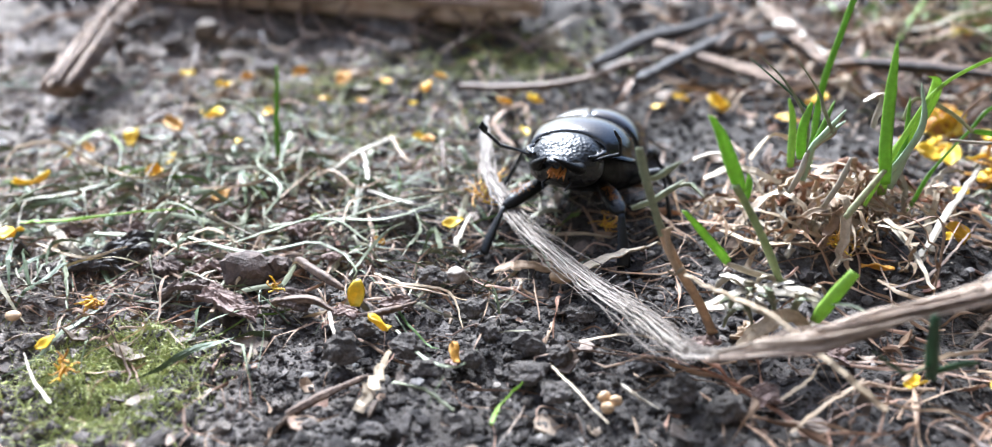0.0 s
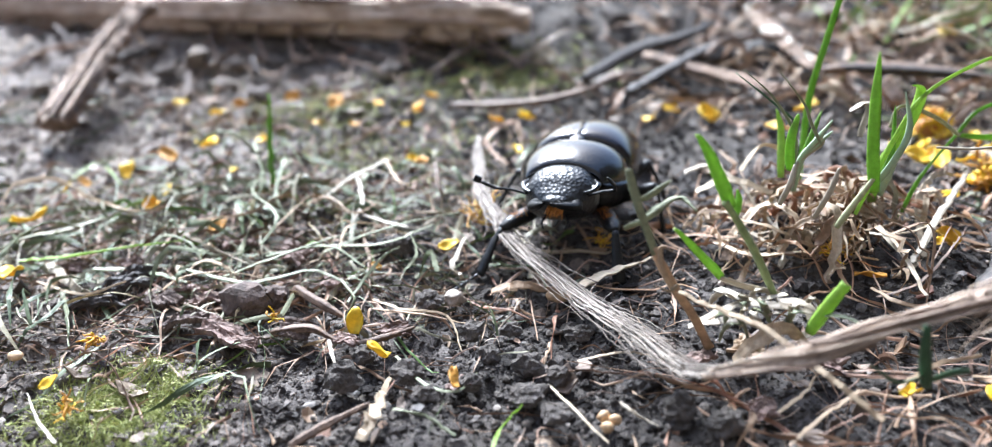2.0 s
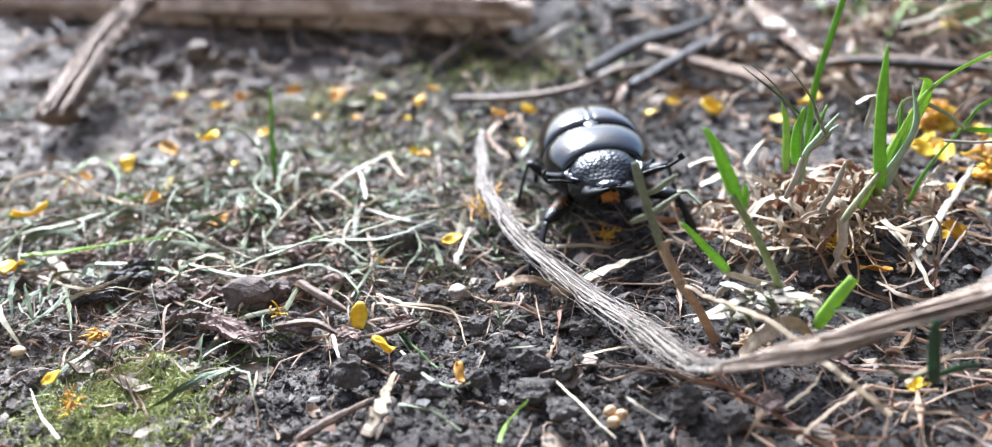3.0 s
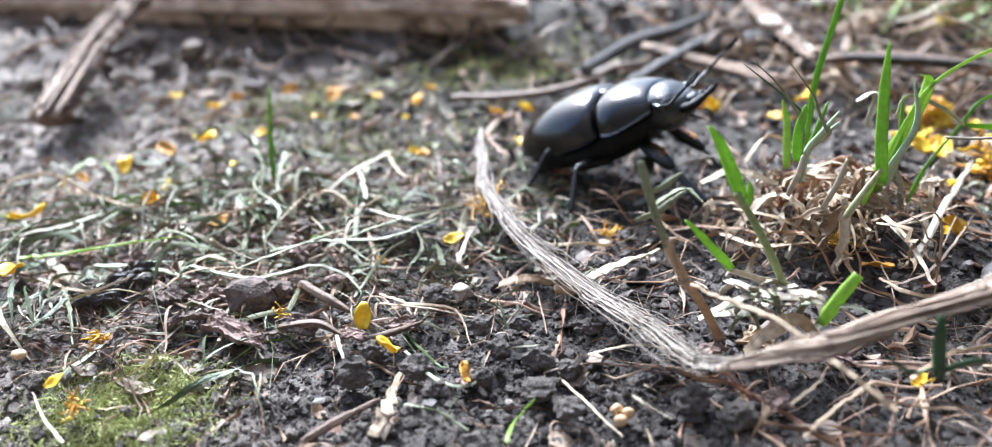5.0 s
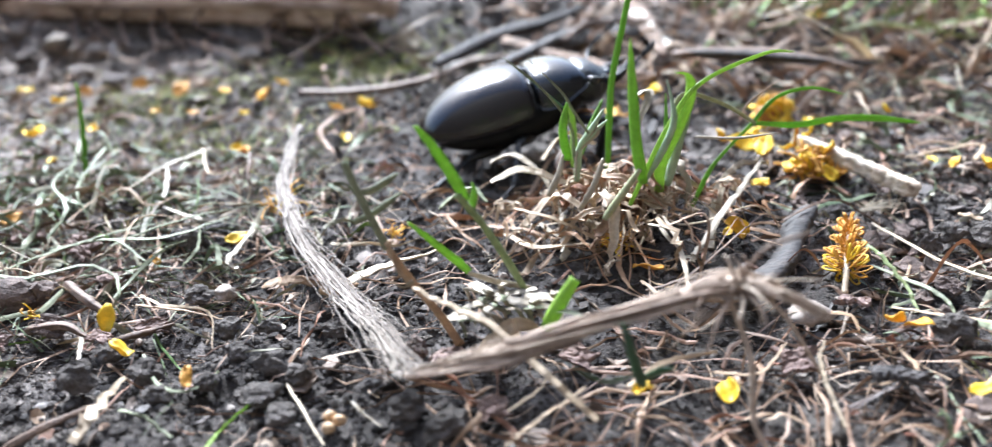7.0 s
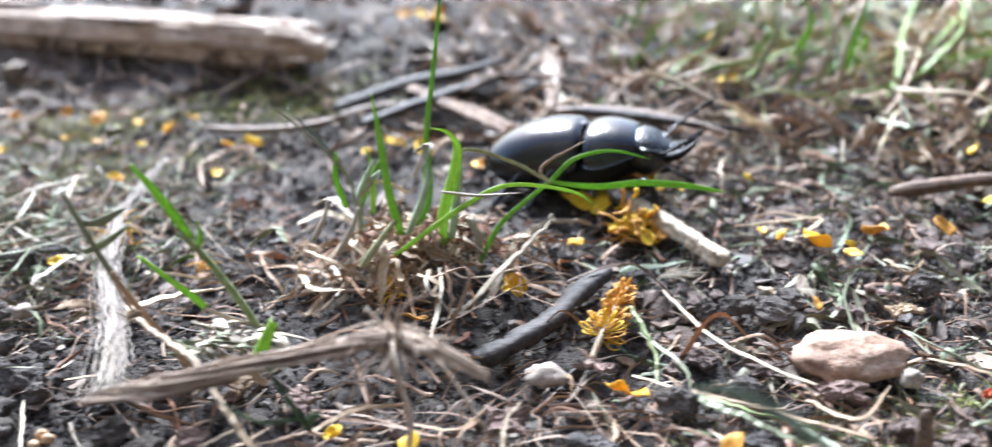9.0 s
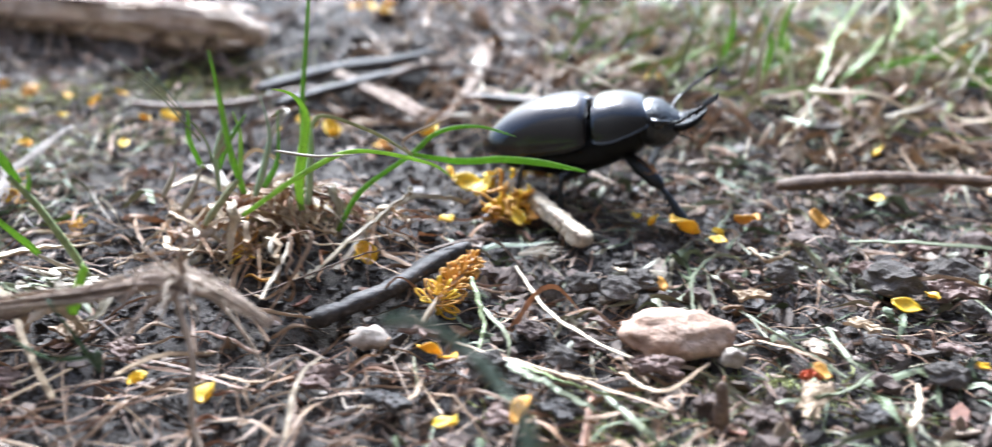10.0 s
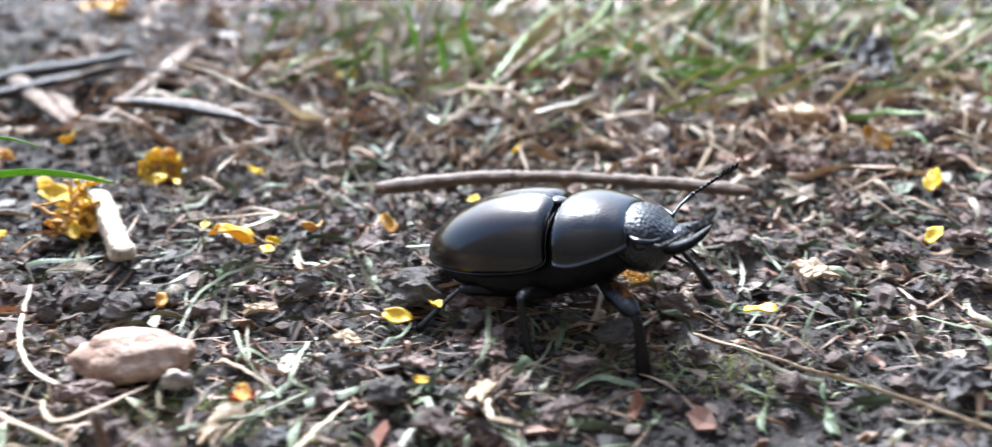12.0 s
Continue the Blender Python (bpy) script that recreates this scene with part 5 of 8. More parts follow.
for i, (tx, tz, wide) in enumerate(((0.0545, 0.0262, 0.0006), (0.0538, 0.0250, 0.0005), (0.0552, 0.0240, 0.00045), (0.0527, 0.0236, 0.0005))):
    blade(tuft, [(0.0507, 0.1236, 0.0130), (0.0510, 0.1232, 0.0185), (0.0524 + 0.0004 * i, 0.1222, 0.0220), (tx, 0.1214 + 0.0005 * i, tz)], wide, PALE if i % 2 else DULL_LEAF, 0.20, 0.55)
dead_leaves(tuft, 0.0570, 0.1262, 74, 0.0155)
bent_base = Vector((0.0580, 0.1158, 0.0125))
bent_blade = thing("bent_grass", "single fresh green grass blade that the beetle bends down", "grass")
bent_blade.location = bent_base
blade(bent_blade, [tuple(Vector(p) - bent_base) for p in ((0.0580, 0.1158, 0.0125), (0.0627, 0.1170, 0.0250), (0.0672, 0.1190, 0.0310), (0.0777, 0.1240, 0.0339), (0.0834, 0.1270, 0.0333))], 0.00045, GREEN, 0.10, 0.35)
stalk("dead_leaf", "crumpled bleached grass leaf at the shoots", "dead leaf", [(0.0350, 0.0934, 0.0083), (0.0324, 0.0903, 0.0110), (0.0324, 0.0941, 0.0070), (0.0326, 0.0959, 0.0040)], 0.00043, GREYGREEN, 0.20, 0.40)
stalk("dead_leaf", "crumpled bleached grass leaf at the shoots", "dead leaf", [(0.0447, 0.0967, 0.0094), (0.0446, 0.0956, 0.0110), (0.0475, 0.1002, 0.0070), (0.0488, 0.1021, 0.0040)], 0.00054, PALE, 0.20, 0.40)
stalk("dead_leaf", "crumpled bleached grass leaf at the shoots", "dead leaf", [(0.0350, 0.0947, 0.0081), (0.0326, 0.0927, 0.0110), (0.0328, 0.0982, 0.0070), (0.0330, 0.1001, 0.0040)], 0.00045, GREYGREEN, 0.20, 0.40)
stalk("dead_leaf", "crumpled bleached grass leaf at the shoots", "dead leaf", [(0.0369, 0.0930, 0.0088), (0.0359, 0.0923, 0.0110), (0.0376, 0.0980, 0.0070), (0.0383, 0.0999, 0.0040)], 0.00071, PALE, 0.20, 0.40)
stalk("dead_leaf", "crumpled bleached grass leaf at the shoots", "dead leaf", [(0.0336, 0.0950, 0.0090), (0.0323, 0.0929, 0.0110), (0.0333, 0.0969, 0.0070), (0.0339, 0.0987, 0.0040)], 0.00060, GREYGREEN, 0.20, 0.40)
stalk("dead_leaf", "crumpled bleached grass leaf at the shoots", "dead leaf", [(0.0386, 0.0952, 0.0084), (0.0389, 0.0924, 0.0110), (0.0423, 0.0964, 0.0070), (0.0440, 0.0981, 0.0040)], 0.00038, PALE, 0.20, 0.40)
stalk("dead_leaf", "crumpled bleached grass leaf at the shoots", "dead leaf", [(0.0431, 0.0941, 0.0097), (0.0411, 0.0922, 0.0110), (0.0415, 0.0952, 0.0070), (0.0420, 0.0971, 0.0040)], 0.00061, GREYGREEN, 0.20, 0.40)
stalk("dead_leaf", "crumpled bleached grass leaf at the shoots", "dead leaf", [(0.0438, 0.0976, 0.0084), (0.0416, 0.0939, 0.0110), (0.0427, 0.0971, 0.0070), (0.0435, 0.0990, 0.0040)], 0.00063, PALE, 0.20, 0.40)
stalk("dead_leaf", "crumpled bleached grass leaf at the shoots", "dead leaf", [(0.0331, 0.0924, 0.0105), (0.0335, 0.0914, 0.0110), (0.0355, 0.0942, 0.0070), (0.0367, 0.0960, 0.0040)], 0.00052, GREYGREEN, 0.20, 0.40)
stalk("dead_leaf", "crumpled bleached grass leaf at the shoots", "dead leaf", [(0.0365, 0.0996, 0.0082), (0.0355, 0.0968, 0.0110), (0.0374, 0.1013, 0.0070), (0.0383, 0.1032, 0.0040)], 0.00070, PALE, 0.20, 0.40)
stalk("dead_leaf", "crumpled bleached grass leaf at the shoots", "dead leaf", [(0.0388, 0.0953, 0.0080), (0.0367, 0.0933, 0.0110), (0.0377, 0.0987, 0.0070), (0.0382, 0.1006, 0.0040)], 0.00048, GREYGREEN, 0.20, 0.40)
stalk("dead_leaf", "crumpled bleached grass leaf at the shoots", "dead leaf", [(0.0354, 0.0939, 0.0107), (0.0348, 0.0936, 0.0110), (0.0357, 0.0970, 0.0070), (0.0363, 0.0988, 0.0040)], 0.00042, PALE, 0.20, 0.40)
stalk("dead_leaf", "crumpled bleached grass leaf at the shoots", "dead leaf", [(0.0385, 0.0987, 0.0086), (0.0377, 0.0948, 0.0110), (0.0397, 0.0977, 0.0070), (0.0409, 0.0995, 0.0040)], 0.00063, GREYGREEN, 0.20, 0.40)
stalk("dead_leaf", "crumpled bleached grass leaf at the shoots", "dead leaf", [(0.0378, 0.1002, 0.0085), (0.0380, 0.0982, 0.0110), (0.0412, 0.1033, 0.0070), (0.0426, 0.1052, 0.0040)], 0.00053, PALE, 0.20, 0.40)
stalk("dead_leaf", "crumpled bleached grass leaf at the shoots", "dead leaf", [(0.0355, 0.0954, 0.0098), (0.0351, 0.0951, 0.0110), (0.0367, 0.0999, 0.0070), (0.0374, 0.1018, 0.0040)], 0.00047, GREYGREEN, 0.20, 0.40)
stalk("dead_leaf", "crumpled bleached grass leaf at the shoots", "dead leaf", [(0.0350, 0.0990, 0.0091), (0.0329, 0.0975, 0.0110), (0.0329, 0.1022, 0.0070), (0.0330, 0.1041, 0.0040)], 0.00066, PALE, 0.20, 0.40)
tuft = thing("grass_tuft", "loose far tuft of green and straw-coloured grass", "grass")
blade(tuft, [(0.1593, 0.2090, 0.0030), (0.1656, 0.2182, 0.0100), (0.1734, 0.2407, 0.0160), (0.1884, 0.2734, 0.0220)], 0.00092, GREEN, 0.10, 0.35)
blade(tuft, [(0.1667, 0.2226, 0.0030), (0.1757, 0.2238, 0.0120), (0.1890, 0.2410, 0.0180), (0.1962, 0.2693, 0.0220)], 0.00084, GREEN, 0.10, 0.35)
blade(tuft, [(0.1699, 0.2314, 0.0030), (0.1863, 0.2223, 0.0140), (0.2003, 0.2301, 0.0140)], 0.00059, GREEN, 0.10, 0.35)
blade(tuft, [(0.2002, 0.2339, 0.0050), (0.2150, 0.2263, 0.0090), (0.2305, 0.2304, 0.0090)], 0.00093, GREEN, 0.10, 0.35)
blade(tuft, [(0.1518, 0.2236, 0.0030), (0.1524, 0.2150, 0.0183), (0.1490, 0.2180, 0.0282)], 0.00077, GREEN, 0.10, 0.35)
blade(tuft, [(0.2116, 0.2523, 0.0140), (0.2191, 0.2415, 0.0120), (0.2250, 0.2369, 0.0070)], 0.00098, PALE, 0.10, 0.35)
blade(tuft, [(0.1467, 0.2203, 0.0030), (0.1478, 0.2150, 0.0212), (0.1518, 0.2200, 0.0301)], 0.00064, PALE, 0.10, 0.35)
blade(tuft, [(0.1928, 0.2422, 0.0050), (0.2067, 0.2489, 0.0150), (0.2365, 0.2848, 0.0200)], 0.00065, TAN, 0.10, 0.35)
blade(tuft, [(0.1538, 0.1997, 0.0020), (0.1650, 0.2107, 0.0090), (0.1879, 0.2612, 0.0180)], 0.00051, TAN, 0.10, 0.35)
blade(tuft, [(0.1596, 0.2379, 0.0060), (0.1564, 0.2250, 0.0207), (0.1599, 0.2300, 0.0284)], 0.00073, GREEN, 0.10, 0.35)
blade(tuft, [(0.1780, 0.2338, 0.0060), (0.1812, 0.2220, 0.0205), (0.1808, 0.2280, 0.0292)], 0.00065, STEM, 0.10, 0.35)
blade(tuft, [(0.2070, 0.2434, 0.0060), (0.2162, 0.2543, 0.0140), (0.2291, 0.2704, 0.0180)], 0.00073, GREEN, 0.10, 0.35)
blade(tuft, [(0.1382, 0.2167, 0.0030), (0.1397, 0.2120, 0.0156), (0.1362, 0.2160, 0.0237)], 0.00058, STEM, 0.10, 0.35)
blade(tuft, [(0.1504, 0.2120, 0.0030), (0.1490, 0.2080, 0.0197), (0.1542, 0.2140, 0.0312)], 0.00063, PALE, 0.10, 0.35)
blade(tuft, [(0.1735, 0.2376, 0.0040), (0.1900, 0.2532, 0.0130), (0.2146, 0.2917, 0.0190)], 0.00089, GREEN, 0.10, 0.35)
blade(tuft, [(0.1739, 0.2345, 0.0040), (0.1886, 0.2361, 0.0110), (0.2070, 0.2442, 0.0110)], 0.00070, GREEN, 0.10, 0.35)
blade(tuft, [(0.1601, 0.2361, 0.0030), (0.1561, 0.2150, 0.0221)], 0.00089, GREEN, 0.10, 0.35)
blade(tuft, [(0.1305, 0.2253, 0.0040), (0.1326, 0.2100, 0.0217), (0.1344, 0.2140, 0.0307)], 0.00063, GREYGREEN, 0.10, 0.35)
blade(tuft, [(0.1067, 0.2208, 0.0060), (0.1140, 0.2306, 0.0100), (0.1247, 0.2470, 0.0110)], 0.00064, GREEN, 0.10, 0.35)
blade(tuft, [(0.1817, 0.2419, 0.0040), (0.1952, 0.2421, 0.0080), (0.2320, 0.2377, 0.0080)], 0.00086, GREEN, 0.10, 0.35)
blade(tuft, [(0.1431, 0.2392, 0.0050), (0.1438, 0.2220, 0.0225), (0.1411, 0.2260, 0.0287)], 0.00073, GREEN, 0.10, 0.35)
blade(tuft, [(0.2001, 0.2543, 0.0050), (0.2126, 0.2688, 0.0130), (0.2361, 0.2899, 0.0170)], 0.00070, TAN, 0.10, 0.35)
blade(tuft, [(0.1226, 0.2456, 0.0080), (0.1263, 0.2250, 0.0230), (0.1316, 0.2300, 0.0278)], 0.00054, STEM, 0.10, 0.35)
shard("pale_leaf", "broad pale blue-green fallen leaf far back", "leaf", 0.0596, 0.3356, 0.0150, 0.0130, 0.0012, 10, 4, DULL_LEAF)
shard("wood_chip", "pale torn wood chip at the log end", "wood chip", 0.0157, 0.2308, 0.0048, 0.0040, 0.0032, -30, 20, PALE)
shoot = thing("grass_shoot", "grey-green arching blade close to the lens", "grass", "grass shoots")
blade(shoot, [(0.0962, 0.0606, 0.0300), (0.0987, 0.0601, 0.0307), (0.1027, 0.0586, 0.0298), (0.1067, 0.0553, 0.0282), (0.1099, 0.0503, 0.0255), (0.1120, 0.0470, 0.0010)], 0.00085, WAXY, 0.8, 0.2)

# ---- single stalks and straws ----
stalk("straw", "bleached bent grass stalk beside the tuft", "straw", [(0.0680, 0.1150, 0.0022), (0.0700, 0.1172, 0.0038), (0.0762, 0.1235, 0.0085), (0.0810, 0.1280, 0.0117), (0.0822, 0.1290, 0.0122), (0.0815, 0.1302, 0.0126)], 0.00085, PALE, 0.80, 0.60)
stalk("dead_leaf", "thin curled dead leaf hanging off the tuft", "dead leaf", [(0.0627, 0.1150, 0.0085), (0.0650, 0.1150, 0.0095), (0.0689, 0.1150, 0.0109), (0.0696, 0.1130, 0.0094), (0.0680, 0.1090, 0.0060), (0.0656, 0.1040, 0.0024)], 0.00045, HUSK, 0.30, 0.50)
stalk("straw", "tan stalk leaning across the twig", "straw", [(0.0261, 0.0950, 0.0132), (0.0313, 0.0920, 0.0119), (0.0364, 0.0890, 0.0108), (0.0433, 0.0820, 0.0075), (0.0484, 0.0780, 0.0045)], 0.00058, TAN, 0.80, 0.90)
stalk("dead_leaf", "crumpled pale dead grass leaf at the shoots", "dead leaf", [(0.0291, 0.0996, 0.0040), (0.0354, 0.0988, 0.0080), (0.0394, 0.0955, 0.0100), (0.0453, 0.0946, 0.0090)], 0.00078, PALE, 0.30, 0.50)
stalk("dead_leaf", "crumpled pale dead grass leaf at the shoots", "dead leaf", [(0.0338, 0.1031, 0.0080), (0.0369, 0.0985, 0.0090), (0.0426, 0.0996, 0.0090)], 0.00098, PALE, 0.30, 0.50)
stalk("dead_leaf", "crumpled pale dead grass leaf at the shoots", "dead leaf", [(0.0408, 0.0981, 0.0090), (0.0449, 0.0979, 0.0080), (0.0449, 0.0947, 0.0060), (0.0429, 0.0947, 0.0050)], 0.00096, PALE, 0.30, 0.50)
stalk("dead_leaf", "crumpled pale dead grass leaf at the shoots", "dead leaf", [(0.0340, 0.0924, 0.0030), (0.0375, 0.0925, 0.0070), (0.0407, 0.0930, 0.0080), (0.0442, 0.0924, 0.0050)], 0.00120, TAN, 0.30, 0.50)
stalk("dead_leaf", "crumpled pale dead grass leaf at the shoots", "dead leaf", [(0.0390, 0.1252, 0.0030), (0.0435, 0.1188, 0.0040), (0.0519, 0.1189, 0.0040), (0.0553, 0.1189, 0.0020)], 0.00073, TAN, 0.30, 0.50)
stalk("dead_leaf", "crumpled pale dead grass leaf at the shoots", "dead leaf", [(0.0447, 0.1250, 0.0050), (0.0482, 0.1204, 0.0040), (0.0529, 0.1199, 0.0030)], 0.00063, PALE, 0.30, 0.50)
stalk("dead_leaf", "crumpled pale dead grass leaf at the shoots", "dead leaf", [(0.0302, 0.0989, 0.0050), (0.0356, 0.0964, 0.0070), (0.0396, 0.0944, 0.0060)], 0.00071, PALE, 0.30, 0.50)
stalk("dead_leaf", "crumpled pale dead grass leaf at the shoots", "dead leaf", [(0.0372, 0.1426, 0.0080), (0.0412, 0.1406, 0.0100), (0.0460, 0.1362, 0.0080), (0.0474, 0.1325, 0.0060)], 0.00102, PALE, 0.30, 0.50)
stalk("dead_leaf", "crumpled pale dead grass leaf at the shoots", "dead leaf", [(0.0282, 0.1318, 0.0050), (0.0333, 0.1307, 0.0090), (0.0360, 0.1276, 0.0080)], 0.00109, GREYGREEN, 0.30, 0.50)
stalk("dead_leaf", "crumpled pale dead grass leaf at the shoots", "dead leaf", [(0.0371, 0.1327, 0.0090), (0.0426, 0.1330, 0.0110), (0.0500, 0.1312, 0.0090)], 0.00088, TAN, 0.30, 0.50)
stalk("dead_leaf", "crumpled pale dead grass leaf at the shoots", "dead leaf", [(0.0599, 0.1280, 0.0249), (0.0623, 0.1270, 0.0262), (0.0603, 0.1240, 0.0221)], 0.00091, PALE, 0.30, 0.50)
stalk("dead_leaf", "crumpled pale dead grass leaf at the shoots", "dead leaf", [(0.0464, 0.1386, 0.0100), (0.0505, 0.1403, 0.0140), (0.0558, 0.1399, 0.0120)], 0.00068, TAN, 0.30, 0.50)
stalk("dead_leaf", "crumpled pale dead grass leaf at the shoots", "dead leaf", [(0.0510, 0.1428, 0.0110), (0.0488, 0.1365, 0.0090), (0.0517, 0.1326, 0.0070)], 0.00068, BROWN, 0.30, 0.50)
stalk("dead_leaf", "folded tan dry leaf lying on soil", "dead leaf", [(0.0007, 0.1142, 0.0020), (0.0058, 0.1144, 0.0030), (0.0117, 0.1131, 0.0020)], 0.00091, TAN, 0.35, 0.30)
stalk("dead_leaf", "folded tan dry leaf lying on soil", "dead leaf", [(0.0142, 0.1126, 0.0030), (0.0207, 0.1161, 0.0040), (0.0282, 0.1222, 0.0020)], 0.00112, TAN, 0.35, 0.30)
stalk("dead_leaf", "folded tan dry leaf lying on soil", "dead leaf", [(-0.0786, 0.1313, 0.0010), (-0.0708, 0.1223, 0.0020), (-0.0665, 0.1201, 0.0010)], 0.00085, PALE, 0.35, 0.30)
stalk("dead_leaf", "folded tan dry leaf lying on soil", "dead leaf", [(-0.0167, 0.0822, 0.0010), (-0.0150, 0.0858, 0.0030), (-0.0139, 0.0935, 0.0020)], 0.00099, TAN, 0.35, 0.30)
stick("twig", "short weathered twig on the soil", "twig", [(-0.0263, 0.0828, 0.0000), (-0.0212, 0.0859, 0.0010), (-0.0164, 0.0895, 0.0010)], 0.00058, BROWN, 0.80, 0.50)
stick("twig", "short weathered twig on the soil", "twig", [(-0.0319, 0.1182, 0.0020), (-0.0271, 0.1135, 0.0020), (-0.0231, 0.1107, 0.0010)], 0.00081, BROWN, 0.80, 0.50)
stick("twig", "short weathered twig on the soil", "twig", [(-0.0196, 0.1033, 0.0010), (-0.0157, 0.1032, 0.0020), (-0.0114, 0.1070, 0.0010)], 0.00057, BROWN, 0.80, 0.50)
stick("twig", "short weathered twig on the soil", "twig", [(-0.0336, 0.1069, 0.0010), (-0.0275, 0.1063, 0.0020), (-0.0235, 0.1045, 0.0010)], 0.00077, BROWN, 0.80, 0.50)
stalk("straw", "thin dry straw lying on the soil", "straw", [(0.0082, 0.0919, 0.0010), (0.0114, 0.0861, 0.0010), (0.0150, 0.0798, 0.0010)], 0.00029, TAN, 0.80, 0.50)
stalk("straw", "thin dry straw lying on the soil", "straw", [(0.0175, 0.0875, 0.0010), (0.0196, 0.0848, 0.0010), (0.0218, 0.0826, 0.0010)], 0.00033, PALE, 0.80, 0.50)
stalk("straw", "thin dry straw lying on the soil", "straw", [(-0.0421, 0.1045, 0.0010), (-0.0412, 0.1127, 0.0010), (-0.0397, 0.1193, 0.0020)], 0.00050, TAN, 0.80, 0.50)
stalk("straw", "wilted grey-green grass clipping", "straw", [(-0.0726, 0.1220, 0.0010), (-0.0670, 0.1119, 0.0020), (-0.0644, 0.1056, 0.0010)], 0.00060, GREYGREEN, 0.80, 0.50)
stalk("straw", "thin dry straw lying on the soil", "straw", [(-0.0572, 0.0841, 0.0010), (-0.0615, 0.0886, 0.0010), (-0.0659, 0.0948, 0.0010)], 0.00034, PALE, 0.80, 0.50)
stalk("straw", "thin dry straw lying on the soil", "straw", [(-0.0593, 0.1315, 0.0020), (-0.0561, 0.1409, 0.0030), (-0.0449, 0.1397, 0.0050), (-0.0392, 0.1468, 0.0050), (-0.0338, 0.1448, 0.0030)], 0.00041, TAN, 0.80, 0.50)
stalk("straw", "thin dry straw lying on the soil", "straw", [(-0.0578, 0.1387, 0.0030), (-0.0489, 0.1309, 0.0030), (-0.0414, 0.1265, 0.0020)], 0.00050, PALE, 0.80, 0.50)
stalk("straw", "thin dry straw lying on the soil", "straw", [(-0.0978, 0.1546, 0.0030), (-0.0960, 0.1574, 0.0050), (-0.0880, 0.1574, 0.0060), (-0.0796, 0.1514, 0.0050), (-0.0719, 0.1490, 0.0030)], 0.00051, TAN, 0.80, 0.50)
stalk("straw", "thin dry straw lying on the soil", "straw", [(-0.0183, 0.1109, 0.0020), (-0.0103, 0.1088, 0.0020), (-0.0025, 0.1067, 0.0010)], 0.00034, TAN, 0.80, 0.50)
stalk("straw", "thin dry straw lying on the soil", "straw", [(-0.0246, 0.1054, 0.0010), (-0.0234, 0.1013, 0.0010), (-0.0222, 0.0975, 0.0010)], 0.00042, PALE, 0.80, 0.50)
stalk("straw", "thin dry straw lying on the soil", "straw", [(-0.0185, 0.1136, 0.0020), (-0.0131, 0.1090, 0.0030), (-0.0063, 0.1081, 0.0020), (-0.0040, 0.1004, 0.0010)], 0.00034, TAN, 0.80, 0.50)
stalk("straw", "wilted grey-green grass clipping", "straw", [(-0.0137, 0.0997, 0.0010), (-0.0088, 0.0917, 0.0020), (-0.0044, 0.0900, 0.0020), (-0.0018, 0.0951, 0.0010)], 0.00034, GREYGREEN, 0.80, 0.50)
stalk("straw", "wilted grey-green grass clipping", "straw", [(-0.0130, 0.0880, 0.0010), (-0.0086, 0.0852, 0.0020), (-0.0045, 0.0824, 0.0010)], 0.00041, GREYGREEN, 0.80, 0.50)
stalk("straw", "thin dry straw lying on the soil", "straw", [(0.0003, 0.0798, 0.0010), (0.0014, 0.0832, 0.0010), (0.0044, 0.0867, 0.0020)], 0.00049, GREEN, 0.80, 0.50)
stalk("straw", "thin dry straw lying on the soil", "straw", [(-0.0044, 0.1188, 0.0020), (-0.0058, 0.1197, 0.0040), (-0.0037, 0.1289, 0.0040)], 0.00073, PALE, 0.80, 0.50)
stalk("straw", "wilted grey-green grass clipping", "straw", [(-0.0087, 0.1228, 0.0010), (-0.0098, 0.1269, 0.0030)], 0.00076, GREYGREEN, 0.80, 0.50)
stalk("straw", "wilted grey-green grass clipping", "straw", [(-0.0449, 0.1227, 0.0020), (-0.0364, 0.1248, 0.0040), (-0.0286, 0.1304, 0.0040), (-0.0204, 0.1359, 0.0030)], 0.00039, GREYGREEN, 0.80, 0.50)
stalk("straw", "wilted grey-green grass clipping", "straw", [(-0.0288, 0.1295, 0.0020), (-0.0178, 0.1338, 0.0040), (-0.0019, 0.1418, 0.0030)], 0.00045, GREYGREEN, 0.80, 0.50)
stalk("straw", "thin dry straw lying on the soil", "straw", [(-0.0391, 0.1379, 0.0030), (-0.0331, 0.1461, 0.0050), (-0.0252, 0.1394, 0.0040)], 0.00042, TAN, 0.80, 0.50)
stalk("straw", "wilted grey-green grass clipping", "straw", [(-0.0225, 0.1131, 0.0020), (-0.0181, 0.1229, 0.0040), (-0.0153, 0.1286, 0.0030)], 0.00037, GREYGREEN, 0.80, 0.50)
stalk("straw", "thin dry straw lying on the soil", "straw", [(-0.0563, 0.1177, 0.0010), (-0.0508, 0.1217, 0.0030), (-0.0413, 0.1218, 0.0030), (-0.0311, 0.1166, 0.0020)], 0.00037, TAN, 0.80, 0.50)
stalk("straw", "wilted grey-green grass clipping", "straw", [(-0.0514, 0.1238, 0.0030), (-0.0396, 0.1187, 0.0030), (-0.0297, 0.1217, 0.0030), (-0.0231, 0.1187, 0.0020)], 0.00048, GREYGREEN, 0.80, 0.50)
stalk("straw", "thin dry straw lying on the soil", "straw", [(-0.0831, 0.1557, 0.0030), (-0.0701, 0.1475, 0.0030), (-0.0617, 0.1479, 0.0030)], 0.00073, TAN, 0.80, 0.50)
